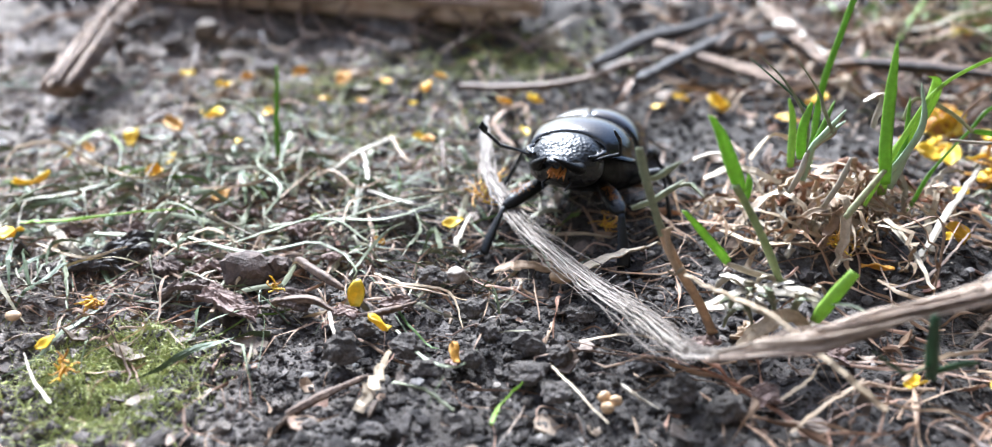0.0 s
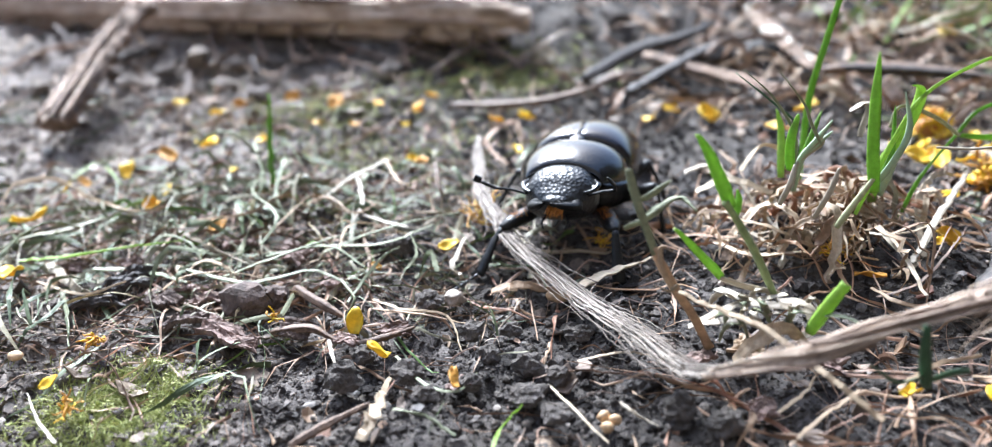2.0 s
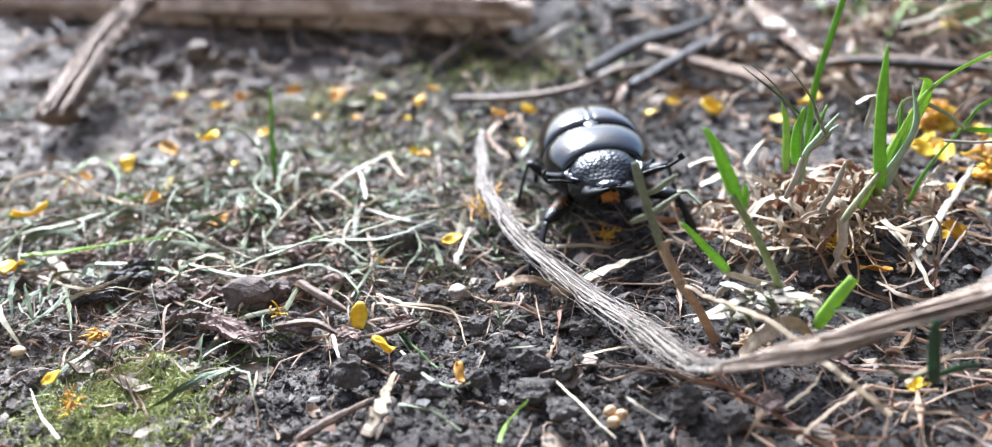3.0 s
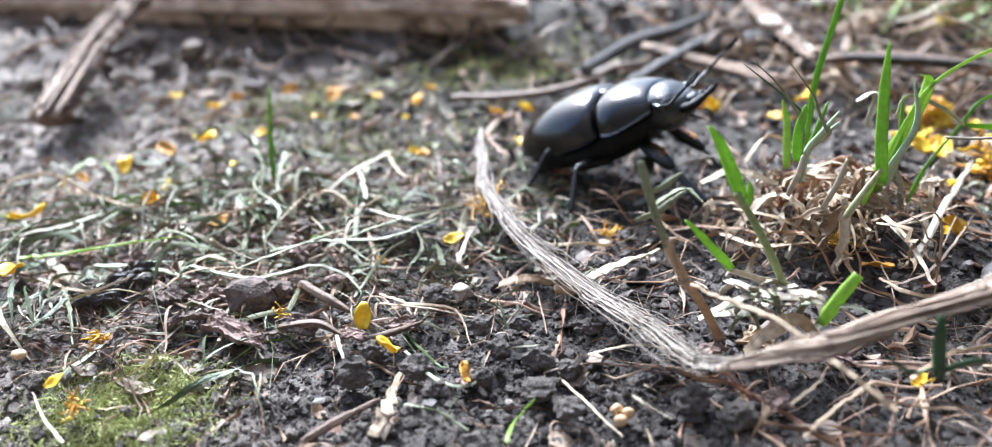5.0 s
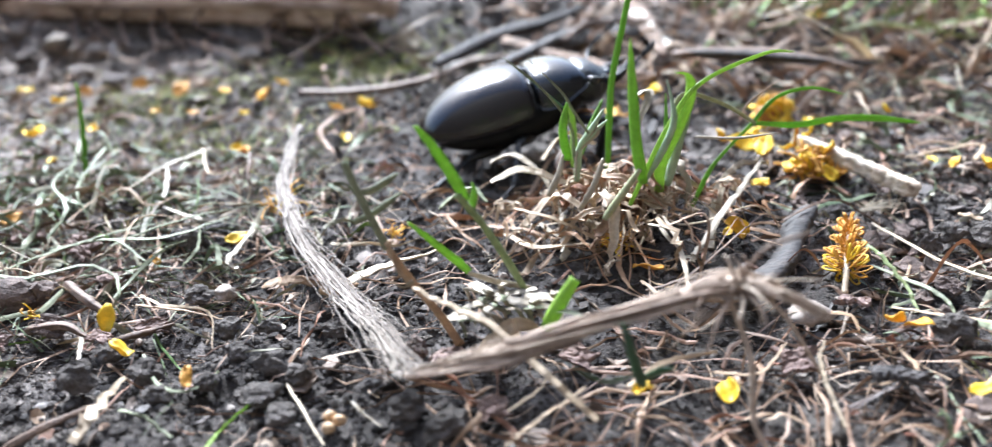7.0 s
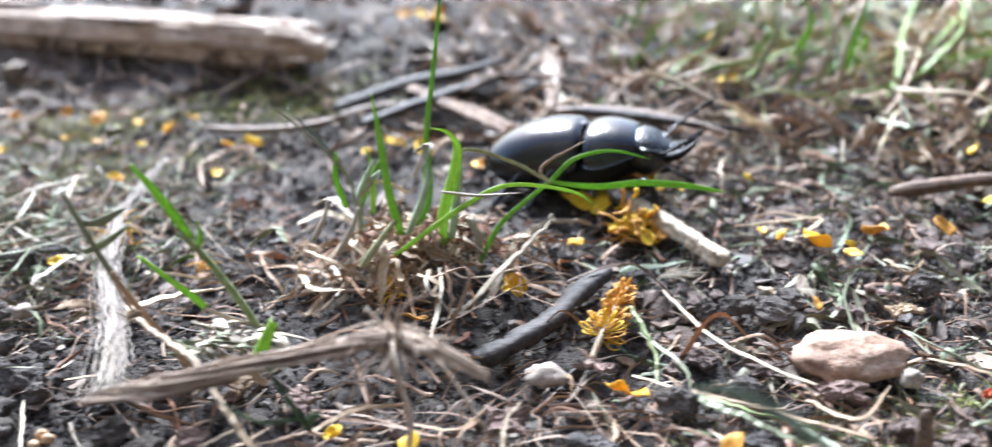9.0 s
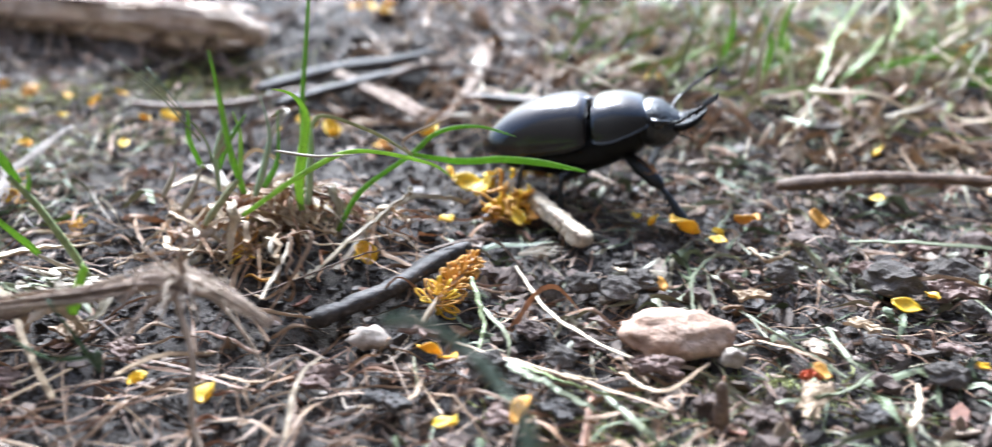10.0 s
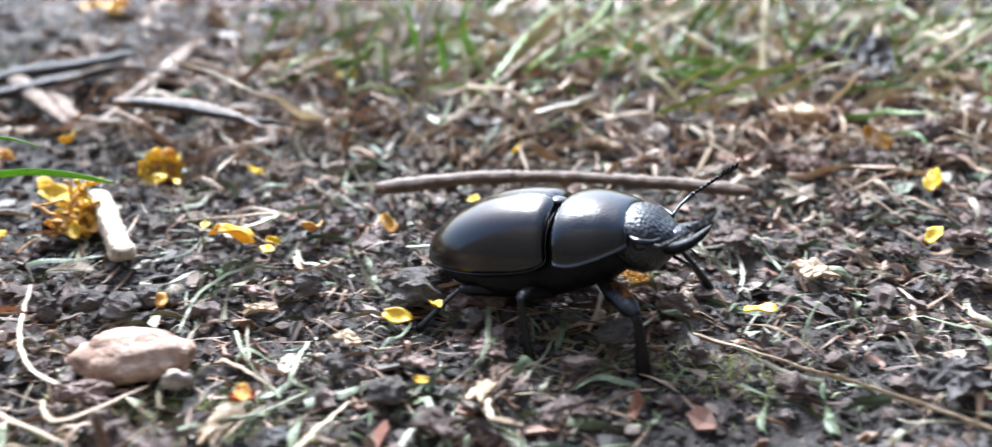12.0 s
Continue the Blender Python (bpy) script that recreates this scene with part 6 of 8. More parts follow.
stalk("straw", "wilted grey-green grass clipping", "straw", [(-0.0689, 0.1271, 0.0020), (-0.0595, 0.1252, 0.0020), (-0.0509, 0.1213, 0.0020)], 0.00076, GREYGREEN, 0.80, 0.50)
stalk("straw", "thin dry straw lying on the soil", "straw", [(-0.0104, 0.1570, 0.0060), (-0.0091, 0.1494, 0.0040), (-0.0073, 0.1471, 0.0030)], 0.00062, BROWN, 0.80, 0.50)
stalk("straw", "thin dry straw lying on the soil", "straw", [(-0.0259, 0.1254, 0.0030), (-0.0249, 0.1328, 0.0050), (-0.0202, 0.1353, 0.0040), (-0.0154, 0.1297, 0.0030)], 0.00034, TAN, 0.80, 0.50)
stalk("straw", "wilted grey-green grass clipping", "straw", [(-0.0525, 0.1789, 0.0030), (-0.0453, 0.1559, 0.0050), (-0.0443, 0.1440, 0.0040)], 0.00051, GREYGREEN, 0.80, 0.50)
stalk("straw", "wilted grey-green grass clipping", "straw", [(-0.0431, 0.1670, 0.0040), (-0.0405, 0.1469, 0.0050), (-0.0355, 0.1375, 0.0030)], 0.00048, GREYGREEN, 0.80, 0.50)
stalk("straw", "thin dry straw lying on the soil", "straw", [(-0.0201, 0.1641, 0.0040), (-0.0267, 0.1537, 0.0050), (-0.0310, 0.1478, 0.0040)], 0.00063, PALE, 0.80, 0.50)
stalk("straw", "thin dry straw lying on the soil", "straw", [(-0.0232, 0.1411, 0.0030), (-0.0134, 0.1352, 0.0030), (-0.0091, 0.1414, 0.0020)], 0.00046, PALE, 0.80, 0.50)
stalk("straw", "thin dry straw lying on the soil", "straw", [(0.0628, 0.1261, 0.0060), (0.0686, 0.1218, 0.0050), (0.0797, 0.1254, 0.0060), (0.0844, 0.1241, 0.0040)], 0.00043, TAN, 0.80, 0.50)
stalk("straw", "thin dry straw lying on the soil", "straw", [(0.0597, 0.1277, 0.0090), (0.0628, 0.1246, 0.0050), (0.0660, 0.1228, 0.0040)], 0.00043, TAN, 0.80, 0.50)
stalk("straw", "thin dry straw lying on the soil", "straw", [(0.0593, 0.1066, 0.0030), (0.0660, 0.1073, 0.0050), (0.0751, 0.1162, 0.0060), (0.0812, 0.1237, 0.0050)], 0.00041, BROWN, 0.80, 0.50)
stalk("straw", "thin dry straw lying on the soil", "straw", [(0.0587, 0.1078, 0.0040), (0.0623, 0.1031, 0.0040), (0.0728, 0.1028, 0.0030)], 0.00047, TAN, 0.80, 0.50)
stalk("straw", "thin dry straw lying on the soil", "straw", [(0.0406, 0.1248, 0.0080), (0.0468, 0.1208, 0.0080), (0.0539, 0.1191, 0.0050), (0.0631, 0.1158, 0.0040)], 0.00041, TAN, 0.80, 0.50)
stalk("straw", "thin dry straw lying on the soil", "straw", [(0.0061, 0.0931, 0.0010), (0.0130, 0.0921, 0.0030), (0.0226, 0.0880, 0.0040)], 0.00035, BROWN, 0.80, 0.50)
stalk("straw", "thin dry straw lying on the soil", "straw", [(0.0126, 0.0955, 0.0020), (0.0198, 0.0958, 0.0030), (0.0254, 0.0931, 0.0030)], 0.00027, TAN, 0.80, 0.50)
stalk("straw", "thin dry straw lying on the soil", "straw", [(0.0529, 0.0842, 0.0040), (0.0585, 0.0864, 0.0060), (0.0649, 0.0879, 0.0060)], 0.00049, TAN, 0.80, 0.50)
stalk("straw", "thin dry straw lying on the soil", "straw", [(0.0376, 0.0840, 0.0010), (0.0416, 0.0863, 0.0020), (0.0435, 0.0876, 0.0040)], 0.00042, TAN, 0.80, 0.50)
stalk("straw", "thin dry straw lying on the soil", "straw", [(0.0373, 0.0781, 0.0010), (0.0429, 0.0813, 0.0030), (0.0475, 0.0834, 0.0050)], 0.00040, TAN, 0.80, 0.50)
stalk("clipping", "fresh green grass clipping", "grass", [(-0.0827, 0.1293, 0.0030), (-0.0742, 0.1302, 0.0030), (-0.0621, 0.1312, 0.0040), (-0.0543, 0.1344, 0.0030)], 0.00056, GREEN, 0.40, 0.30)
stalk("clipping", "dark bent grass clipping", "grass", [(-0.0870, 0.1315, 0.0030), (-0.0829, 0.1344, 0.0060), (-0.0799, 0.1380, 0.0060), (-0.0759, 0.1395, 0.0040)], 0.00046, GREYGREEN, 0.50, 0.50)
stalk("clipping", "arched grey-green grass blade", "grass", [(-0.0632, 0.1709, 0.0060), (-0.0548, 0.1639, 0.0120), (-0.0490, 0.1623, 0.0100), (-0.0455, 0.1616, 0.0030)], 0.00077, GREYGREEN, 0.40, 0.50)
stalk("seedling", "thin upright dark green seedling", "grass", [(-0.0440, 0.1575, 0.0020), (-0.0441, 0.1620, 0.0098), (-0.0431, 0.1630, 0.0199)], 0.00064, GREEN, 0.80, 0.40)
stalk("straw", "wilted grey-green grass clipping", "straw", [(-0.0390, 0.1289, 0.0020), (-0.0279, 0.1280, 0.0040), (-0.0210, 0.1238, 0.0020)], 0.00044, GREYGREEN, 0.80, 0.50)
stalk("straw", "wilted grey-green grass clipping", "straw", [(-0.0303, 0.1299, 0.0030), (-0.0186, 0.1280, 0.0040), (-0.0098, 0.1361, 0.0030)], 0.00044, GREYGREEN, 0.80, 0.50)
stalk("straw", "thin dry straw lying on the soil", "straw", [(-0.0259, 0.1538, 0.0050), (-0.0237, 0.1447, 0.0040), (-0.0255, 0.1376, 0.0020)], 0.00060, PALE, 0.80, 0.50)
stalk("straw", "thin dry straw lying on the soil", "straw", [(-0.0519, 0.1247, 0.0020), (-0.0483, 0.1249, 0.0040), (-0.0437, 0.1221, 0.0040), (-0.0430, 0.1204, 0.0020)], 0.00043, TAN, 0.80, 0.50)
stalk("straw", "wilted grey-green grass clipping", "straw", [(-0.0402, 0.1313, 0.0030), (-0.0380, 0.1363, 0.0060), (-0.0452, 0.1473, 0.0060), (-0.0453, 0.1581, 0.0050)], 0.00049, GREYGREEN, 0.80, 0.50)
stalk("straw", "thin dry straw lying on the soil", "straw", [(-0.0365, 0.1445, 0.0030), (-0.0299, 0.1433, 0.0060), (-0.0246, 0.1384, 0.0050), (-0.0206, 0.1439, 0.0040)], 0.00035, TAN, 0.80, 0.50)
stalk("straw", "wilted grey-green grass clipping", "straw", [(-0.0613, 0.1311, 0.0020), (-0.0585, 0.1343, 0.0040), (-0.0531, 0.1316, 0.0040), (-0.0502, 0.1282, 0.0020)], 0.00039, GREYGREEN, 0.80, 0.50)
stalk("straw", "thin dry straw lying on the soil", "straw", [(-0.0772, 0.1237, 0.0020), (-0.0667, 0.1175, 0.0030), (-0.0607, 0.1210, 0.0030)], 0.00036, TAN, 0.80, 0.50)
stalk("straw", "wilted grey-green grass clipping", "straw", [(-0.0141, 0.1215, 0.0020), (-0.0120, 0.1242, 0.0040), (-0.0136, 0.1310, 0.0040)], 0.00043, GREYGREEN, 0.80, 0.50)
stalk("straw", "wilted grey-green grass clipping", "straw", [(-0.0246, 0.1202, 0.0020), (-0.0213, 0.1127, 0.0030), (-0.0227, 0.1104, 0.0010)], 0.00040, GREYGREEN, 0.80, 0.50)
stalk("straw", "wilted grey-green grass clipping", "straw", [(-0.0448, 0.1622, 0.0060), (-0.0412, 0.1632, 0.0090), (-0.0375, 0.1584, 0.0060)], 0.00052, GREYGREEN, 0.80, 0.50)
stalk("straw", "thin dry straw lying on the soil", "straw", [(-0.0212, 0.1623, 0.0050), (-0.0162, 0.1498, 0.0050), (-0.0104, 0.1573, 0.0040)], 0.00043, TAN, 0.80, 0.50)
stalk("straw", "thin dry straw lying on the soil", "straw", [(0.0717, 0.1182, 0.0020), (0.0753, 0.1303, 0.0060), (0.0807, 0.1371, 0.0080), (0.0888, 0.1448, 0.0040)], 0.00090, PALE, 0.80, 0.50)
stalk("straw", "thin dry straw lying on the soil", "straw", [(0.0848, 0.1235, 0.0040), (0.0922, 0.1274, 0.0050), (0.0972, 0.1285, 0.0040), (0.1016, 0.1238, 0.0020)], 0.00037, BROWN, 0.80, 0.50)
stalk("straw", "thin dry straw lying on the soil", "straw", [(0.1004, 0.1247, 0.0020), (0.1067, 0.1113, 0.0020), (0.1151, 0.1013, 0.0030), (0.1249, 0.0986, 0.0010)], 0.00044, TAN, 0.80, 0.50)
stalk("straw", "thin dry straw lying on the soil", "straw", [(0.0944, 0.1022, 0.0010), (0.1029, 0.0971, 0.0020), (0.1098, 0.0952, 0.0020), (0.1147, 0.0959, 0.0010)], 0.00042, TAN, 0.80, 0.50)
stalk("straw", "thin dry straw lying on the soil", "straw", [(0.1021, 0.0993, 0.0010), (0.1152, 0.0942, 0.0010), (0.1244, 0.0904, 0.0010)], 0.00050, TAN, 0.80, 0.50)
stalk("straw", "thin dry straw lying on the soil", "straw", [(0.1167, 0.1280, 0.0010), (0.1222, 0.1244, 0.0010)], 0.00061, TAN, 0.80, 0.50)
stalk("straw", "wilted grey-green grass clipping", "straw", [(0.1287, 0.1144, 0.0010), (0.1289, 0.1227, 0.0030), (0.1333, 0.1311, 0.0030), (0.1374, 0.1326, 0.0020)], 0.00037, GREYGREEN, 0.80, 0.50)
stalk("straw", "thin dry straw lying on the soil", "straw", [(0.1393, 0.1364, 0.0020), (0.1422, 0.1321, 0.0020), (0.1468, 0.1383, 0.0010)], 0.00074, TAN, 0.80, 0.50)
stalk("straw", "thin dry straw lying on the soil", "straw", [(0.1597, 0.1248, 0.0010), (0.1676, 0.1285, 0.0030), (0.1770, 0.1266, 0.0020)], 0.00050, TAN, 0.80, 0.50)
stalk("straw", "thin dry straw lying on the soil", "straw", [(0.1744, 0.1270, 0.0010), (0.1789, 0.1271, 0.0030), (0.1838, 0.1276, 0.0020)], 0.00088, BROWN, 0.80, 0.50)
stalk("straw", "thin dry straw lying on the soil", "straw", [(0.1903, 0.1378, 0.0010), (0.1891, 0.1237, 0.0030), (0.1875, 0.1195, 0.0010)], 0.00047, TAN, 0.80, 0.50)
stalk("straw", "thin dry straw lying on the soil", "straw", [(0.1800, 0.1220, 0.0010), (0.1876, 0.1206, 0.0020), (0.1933, 0.1187, 0.0010)], 0.00037, TWIG, 0.80, 0.50)
stalk("straw", "thin dry straw lying on the soil", "straw", [(0.1925, 0.1160, 0.0010), (0.1984, 0.1164, 0.0010)], 0.00054, TAN, 0.80, 0.50)
stalk("straw", "wilted grey-green grass clipping", "straw", [(0.1367, 0.1156, 0.0010), (0.1418, 0.1069, 0.0020), (0.1481, 0.1008, 0.0010)], 0.00044, GREYGREEN, 0.80, 0.50)
stalk("straw", "wilted grey-green grass clipping", "straw", [(0.1480, 0.1136, 0.0010), (0.1488, 0.1040, 0.0020), (0.1514, 0.1028, 0.0010)], 0.00052, GREYGREEN, 0.80, 0.50)
stalk("straw", "wilted grey-green grass clipping", "straw", [(0.1377, 0.0937, 0.0010), (0.1464, 0.0963, 0.0020), (0.1523, 0.1029, 0.0010)], 0.00049, GREYGREEN, 0.80, 0.50)
stalk("straw", "wilted grey-green grass clipping", "straw", [(0.1724, 0.1267, 0.0010), (0.1735, 0.1124, 0.0020), (0.1711, 0.1072, 0.0010)], 0.00053, GREYGREEN, 0.80, 0.50)
stalk("straw", "thin dry straw lying on the soil", "straw", [(0.1526, 0.0896, 0.0010), (0.1550, 0.0936, 0.0020), (0.1571, 0.1007, 0.0010)], 0.00063, TAN, 0.80, 0.50)
stalk("straw", "thin dry straw lying on the soil", "straw", [(0.1745, 0.1033, 0.0010), (0.1755, 0.0980, 0.0020), (0.1795, 0.0980, 0.0010)], 0.00064, TAN, 0.80, 0.50)
stalk("straw", "wilted grey-green grass clipping", "straw", [(0.1155, 0.0931, 0.0010), (0.1209, 0.0848, 0.0020), (0.1228, 0.0833, 0.0010)], 0.00061, GREYGREEN, 0.80, 0.50)
stalk("straw", "thin dry straw lying on the soil", "straw", [(0.1177, 0.0978, 0.0010), (0.1231, 0.0929, 0.0020), (0.1300, 0.1019, 0.0010)], 0.00049, TAN, 0.80, 0.50)
stalk("straw", "thin dry straw lying on the soil", "straw", [(0.1373, 0.1086, 0.0010), (0.1428, 0.1046, 0.0020), (0.1472, 0.1022, 0.0010)], 0.00035, TAN, 0.80, 0.50)
stalk("straw", "wilted grey-green grass clipping", "straw", [(0.0959, 0.1133, 0.0010), (0.1016, 0.1034, 0.0020), (0.1023, 0.0985, 0.0010)], 0.00045, GREYGREEN, 0.80, 0.50)
stalk("straw", "thin dry straw lying on the soil", "straw", [(0.2140, 0.1979, 0.0060), (0.2131, 0.1871, 0.0040), (0.2044, 0.1614, 0.0030)], 0.00080, TAN, 0.80, 0.50)
stalk("straw", "wilted grey-green grass clipping", "straw", [(0.1529, 0.1916, 0.0080), (0.1571, 0.1817, 0.0100), (0.1581, 0.1937, 0.0120)], 0.00094, GREYGREEN, 0.80, 0.50)
stalk("straw", "thin dry straw lying on the soil", "straw", [(0.1274, 0.1442, 0.0030), (0.1314, 0.1505, 0.0030), (0.1154, 0.1466, 0.0030)], 0.00059, TAN, 0.80, 0.50)
stalk("straw", "thin dry straw lying on the soil", "straw", [(0.0650, 0.0885, 0.0020), (0.0709, 0.0879, 0.0020), (0.0753, 0.0915, 0.0040)], 0.00041, TAN, 0.80, 0.50)
stalk("straw", "thin dry straw lying on the soil", "straw", [(0.0781, 0.0773, 0.0020), (0.0773, 0.0846, 0.0050), (0.0791, 0.0890, 0.0060)], 0.00040, TAN, 0.80, 0.50)
stalk("straw", "thin dry straw lying on the soil", "straw", [(0.0651, 0.1036, 0.0050), (0.0652, 0.1142, 0.0070), (0.0641, 0.1200, 0.0080)], 0.00050, TAN, 0.80, 0.50)
stalk("straw", "thin dry straw lying on the soil", "straw", [(0.0914, 0.0924, 0.0010), (0.0909, 0.0867, 0.0020), (0.0852, 0.0846, 0.0020)], 0.00040, TAN, 0.80, 0.50)
stick("twig", "dark charred-looking twig with a blunt end", "twig", [(0.0716, 0.1041, 0.0015), (0.0772, 0.1079, 0.0025), (0.0826, 0.1137, 0.0030), (0.0872, 0.1226, 0.0030), (0.0917, 0.1290, 0.0030)], 0.00167, TWIG, 0.80, 0.95)
stick("stalk_piece", "short pale hollow stalk with a torn end", "stalk", [(0.0966, 0.1535, 0.0045), (0.1028, 0.1452, 0.0042), (0.1083, 0.1374, 0.0036), (0.1118, 0.1328, 0.0030)], 0.00185, CREAM, 0.80, 1.05)

stalk("stalk_piece", "pale green torn grass stalk on the soil", "stalk", [(0.0990, 0.0980, 0.0020), (0.1040, 0.0938, 0.0030), (0.1085, 0.0908, 0.0032), (0.1145, 0.0879, 0.0020)], 0.00055, GREYGREEN, 0.35, 0.60)
stalk("stalk_piece", "pale green torn grass stalk on the soil", "stalk", [(0.1005, 0.0970, 0.0025), (0.1068, 0.0935, 0.0030), (0.1120, 0.0915, 0.0028), (0.1180, 0.0905, 0.0020)], 0.00050, STEM, 0.35, 0.60)
stick("twig", "short dark twig stub standing in the soil", "twig", [(0.1305, 0.0895, -0.0010), (0.1303, 0.0899, 0.0030), (0.1300, 0.0903, 0.0060)], 0.00090, BROWN, 0.80, 0.60)
shard("leaf_scrap", "small red scrap of leaf on the soil", "leaf scrap", 0.1432, 0.1005, 0.0019, 0.0010, 0.0010, 20, 10, RED)
seed_hairs(0.1000, 0.1293, 0.0062, 8)
seed_hairs(0.1225, 0.1268, 0.0040, -60)

# ---- stones, clods, seeds ----
boulder("stone", "rounded pinkish stone with pale top", "stone", 0.1258, 0.1068, (0.0081, 0.0050, 0.0033), 3, 23, 0.17, STONE)
boulder("stone", "small pale pebble beside the stone", "stone", 0.1332, 0.1031, (0.0017, 0.0014, 0.0014), 15, 26, 0.42, GRIT)
boulder("clod", "dark round clod of soil", "soil clod", 0.1002, 0.0952, (0.0026, 0.0021, 0.0027), -13, 14, 0.42, CRUMB)
boulder("clod", "smooth dark grey clod", "soil clod", 0.1097, 0.0996, (0.0022, 0.0017, 0.0017), -3, 11, 0.42, CRUMB)
boulder("stone", "small grey-tan pebble on dark soil", "stone", 0.0817, 0.1010, (0.0027, 0.0022, 0.0017), 4, 35, 0.42, GRIT)
boulder("clod", "dark crumbly clod of soil", "soil clod", 0.1174, 0.1198, (0.0030, 0.0024, 0.0021), -15, 11, 0.42, CRUMB)
boulder("clod", "dark crumbly clod of soil", "soil clod", 0.1120, 0.1211, (0.0025, 0.0020, 0.0019), 8, 1, 0.42, CRUMB)
boulder("clod", "dark crumbly clod of soil", "soil clod", 0.1203, 0.1234, (0.0028, 0.0022, 0.0018), 18, 21, 0.42, CRUMB)
boulder("clod", "dark crumbly clod of soil", "soil clod", 0.1070, 0.1183, (0.0020, 0.0016, 0.0021), -20, 25, 0.42, CRUMB)
boulder("clod", "dark crumbly clod of soil", "soil clod", 0.1610, 0.1284, (0.0046, 0.0036, 0.0027), -15, 40, 0.42, CRUMB)
boulder("clod", "dark crumbly clod of soil", "soil clod", 0.1715, 0.1332, (0.0036, 0.0029, 0.0022), -9, 35, 0.42, CRUMB)
boulder("clod", "dark crumbly clod of soil", "soil clod", 0.1707, 0.1210, (0.0019, 0.0015, 0.0015), 20, 37, 0.42, CRUMB)
boulder("clod", "dark crumbly clod of soil", "soil clod", 0.1439, 0.1291, (0.0026, 0.0021, 0.0018), 3, 13, 0.42, CRUMB)
boulder("clod", "dark crumbly clod of soil", "soil clod", 0.1533, 0.1080, (0.0019, 0.0016, 0.0014), 20, 37, 0.42, CRUMB)
boulder("clod", "dark crumbly clod of soil", "soil clod", 0.1917, 0.1187, (0.0028, 0.0022, 0.0019), 19, 21, 0.42, CRUMB)
boulder("clod", "dark crumbly clod of soil", "soil clod", 0.1619, 0.1032, (0.0025, 0.0020, 0.0016), -7, 14, 0.42, CRUMB)
boulder("clod", "rounded brown clod of earth", "soil clod", -0.0390, 0.1149, (0.0042, 0.0033, 0.0033), -7, 38, 0.20, CLOD)
boulder("wood_chip", "tan chip of dry wood", "wood chip", 0.0123, 0.1140, (0.0029, 0.0015, 0.0015), 5, 11, 0.30, SEED)
boulder("seed", "small tan seed on soil", "seed", -0.0719, 0.1039, (0.0012, 0.0010, 0.0008), -20, 7, 0.08, SEED)
boulder("seed", "little tan seed in a cluster", "seed", 0.0150, 0.0848, (0.0009, 0.0007, 0.0009), 20, 17, 0.10, SEED)
boulder("seed", "little tan seed in a cluster", "seed", 0.0164, 0.0840, (0.0009, 0.0007, 0.0009), 3, 7, 0.10, SEED)
boulder("seed", "little tan seed in a cluster", "seed", 0.0152, 0.0826, (0.0009, 0.0007, 0.0009), -14, 27, 0.10, SEED)
boulder("clod", "dark crumbly clod of soil", "soil clod", -0.0205, 0.0941, (0.0027, 0.0021, 0.0023), 9, 13, 0.42, CRUMB)
boulder("clod", "dark crumbly clod of soil", "soil clod", 0.0054, 0.0955, (0.0022, 0.0018, 0.0019), -1, 6, 0.42, CRUMB)
boulder("clod", "dark crumbly clod of soil", "soil clod", 0.0096, 0.0930, (0.0018, 0.0014, 0.0016), 18, 40, 0.42, CRUMB)
boulder("clod", "dark crumbly clod of soil", "soil clod", -0.0095, 0.1136, (0.0022, 0.0018, 0.0016), -2, 31, 0.42, CRUMB)
boulder("clod", "dark crumbly clod of soil", "soil clod", -0.0026, 0.1045, (0.0019, 0.0015, 0.0015), 11, 27, 0.42, CRUMB)
boulder("clod", "dark crumbly clod of soil", "soil clod", -0.0157, 0.1313, (0.0026, 0.0021, 0.0020), -14, 7, 0.42, CRUMB)
boulder("clod", "dark crumbly clod of soil", "soil clod", -0.0055, 0.1142, (0.0018, 0.0015, 0.0013), 0, 40, 0.42, GRIT)
boulder("clod", "dark crumbly clod of soil", "soil clod", 0.0001, 0.0988, (0.0018, 0.0015, 0.0014), 10, 10, 0.42, CRUMB)
boulder("clod", "dark crumbly clod of soil", "soil clod", 0.0050, 0.0894, (0.0026, 0.0021, 0.0015), 12, 16, 0.42, CRUMB)
boulder("clod", "dark crumbly clod of soil", "soil clod", -0.0027, 0.0926, (0.0017, 0.0013, 0.0013), 8, 17, 0.42, CRUMB)
boulder("clod", "dark crumbly clod of soil", "soil clod", -0.0116, 0.0948, (0.0022, 0.0018, 0.0017), -13, 9, 0.42, CRUMB)
boulder("clod", "dark crumbly clod of soil", "soil clod", -0.0353, 0.1160, (0.0026, 0.0021, 0.0022), 12, 2, 0.42, CLOD)
boulder("clod", "dark crumbly clod of soil", "soil clod", 0.0255, 0.0967, (0.0016, 0.0013, 0.0019), -4, 4, 0.42, CLOD)
boulder("clod", "dark crumbly clod of soil", "soil clod", 0.0135, 0.1031, (0.0019, 0.0015, 0.0013), -2, 33, 0.42, CRUMB)
boulder("clod", "dark crumbly clod of soil", "soil clod", 0.0032, 0.1048, (0.0016, 0.0013, 0.0012), 16, 6, 0.42, CRUMB)
boulder("clod", "dark crumbly clod of soil", "soil clod", -0.0184, 0.0997, (0.0018, 0.0015, 0.0015), -3, 39, 0.42, CRUMB)
boulder("clod", "dark crumbly clod of soil", "soil clod", -0.0088, 0.0905, (0.0019, 0.0015, 0.0014), -9, 35, 0.42, CRUMB)
boulder("clod", "dark crumbly clod of soil", "soil clod", 0.0088, 0.0852, (0.0021, 0.0017, 0.0015), -19, 34, 0.42, CRUMB)
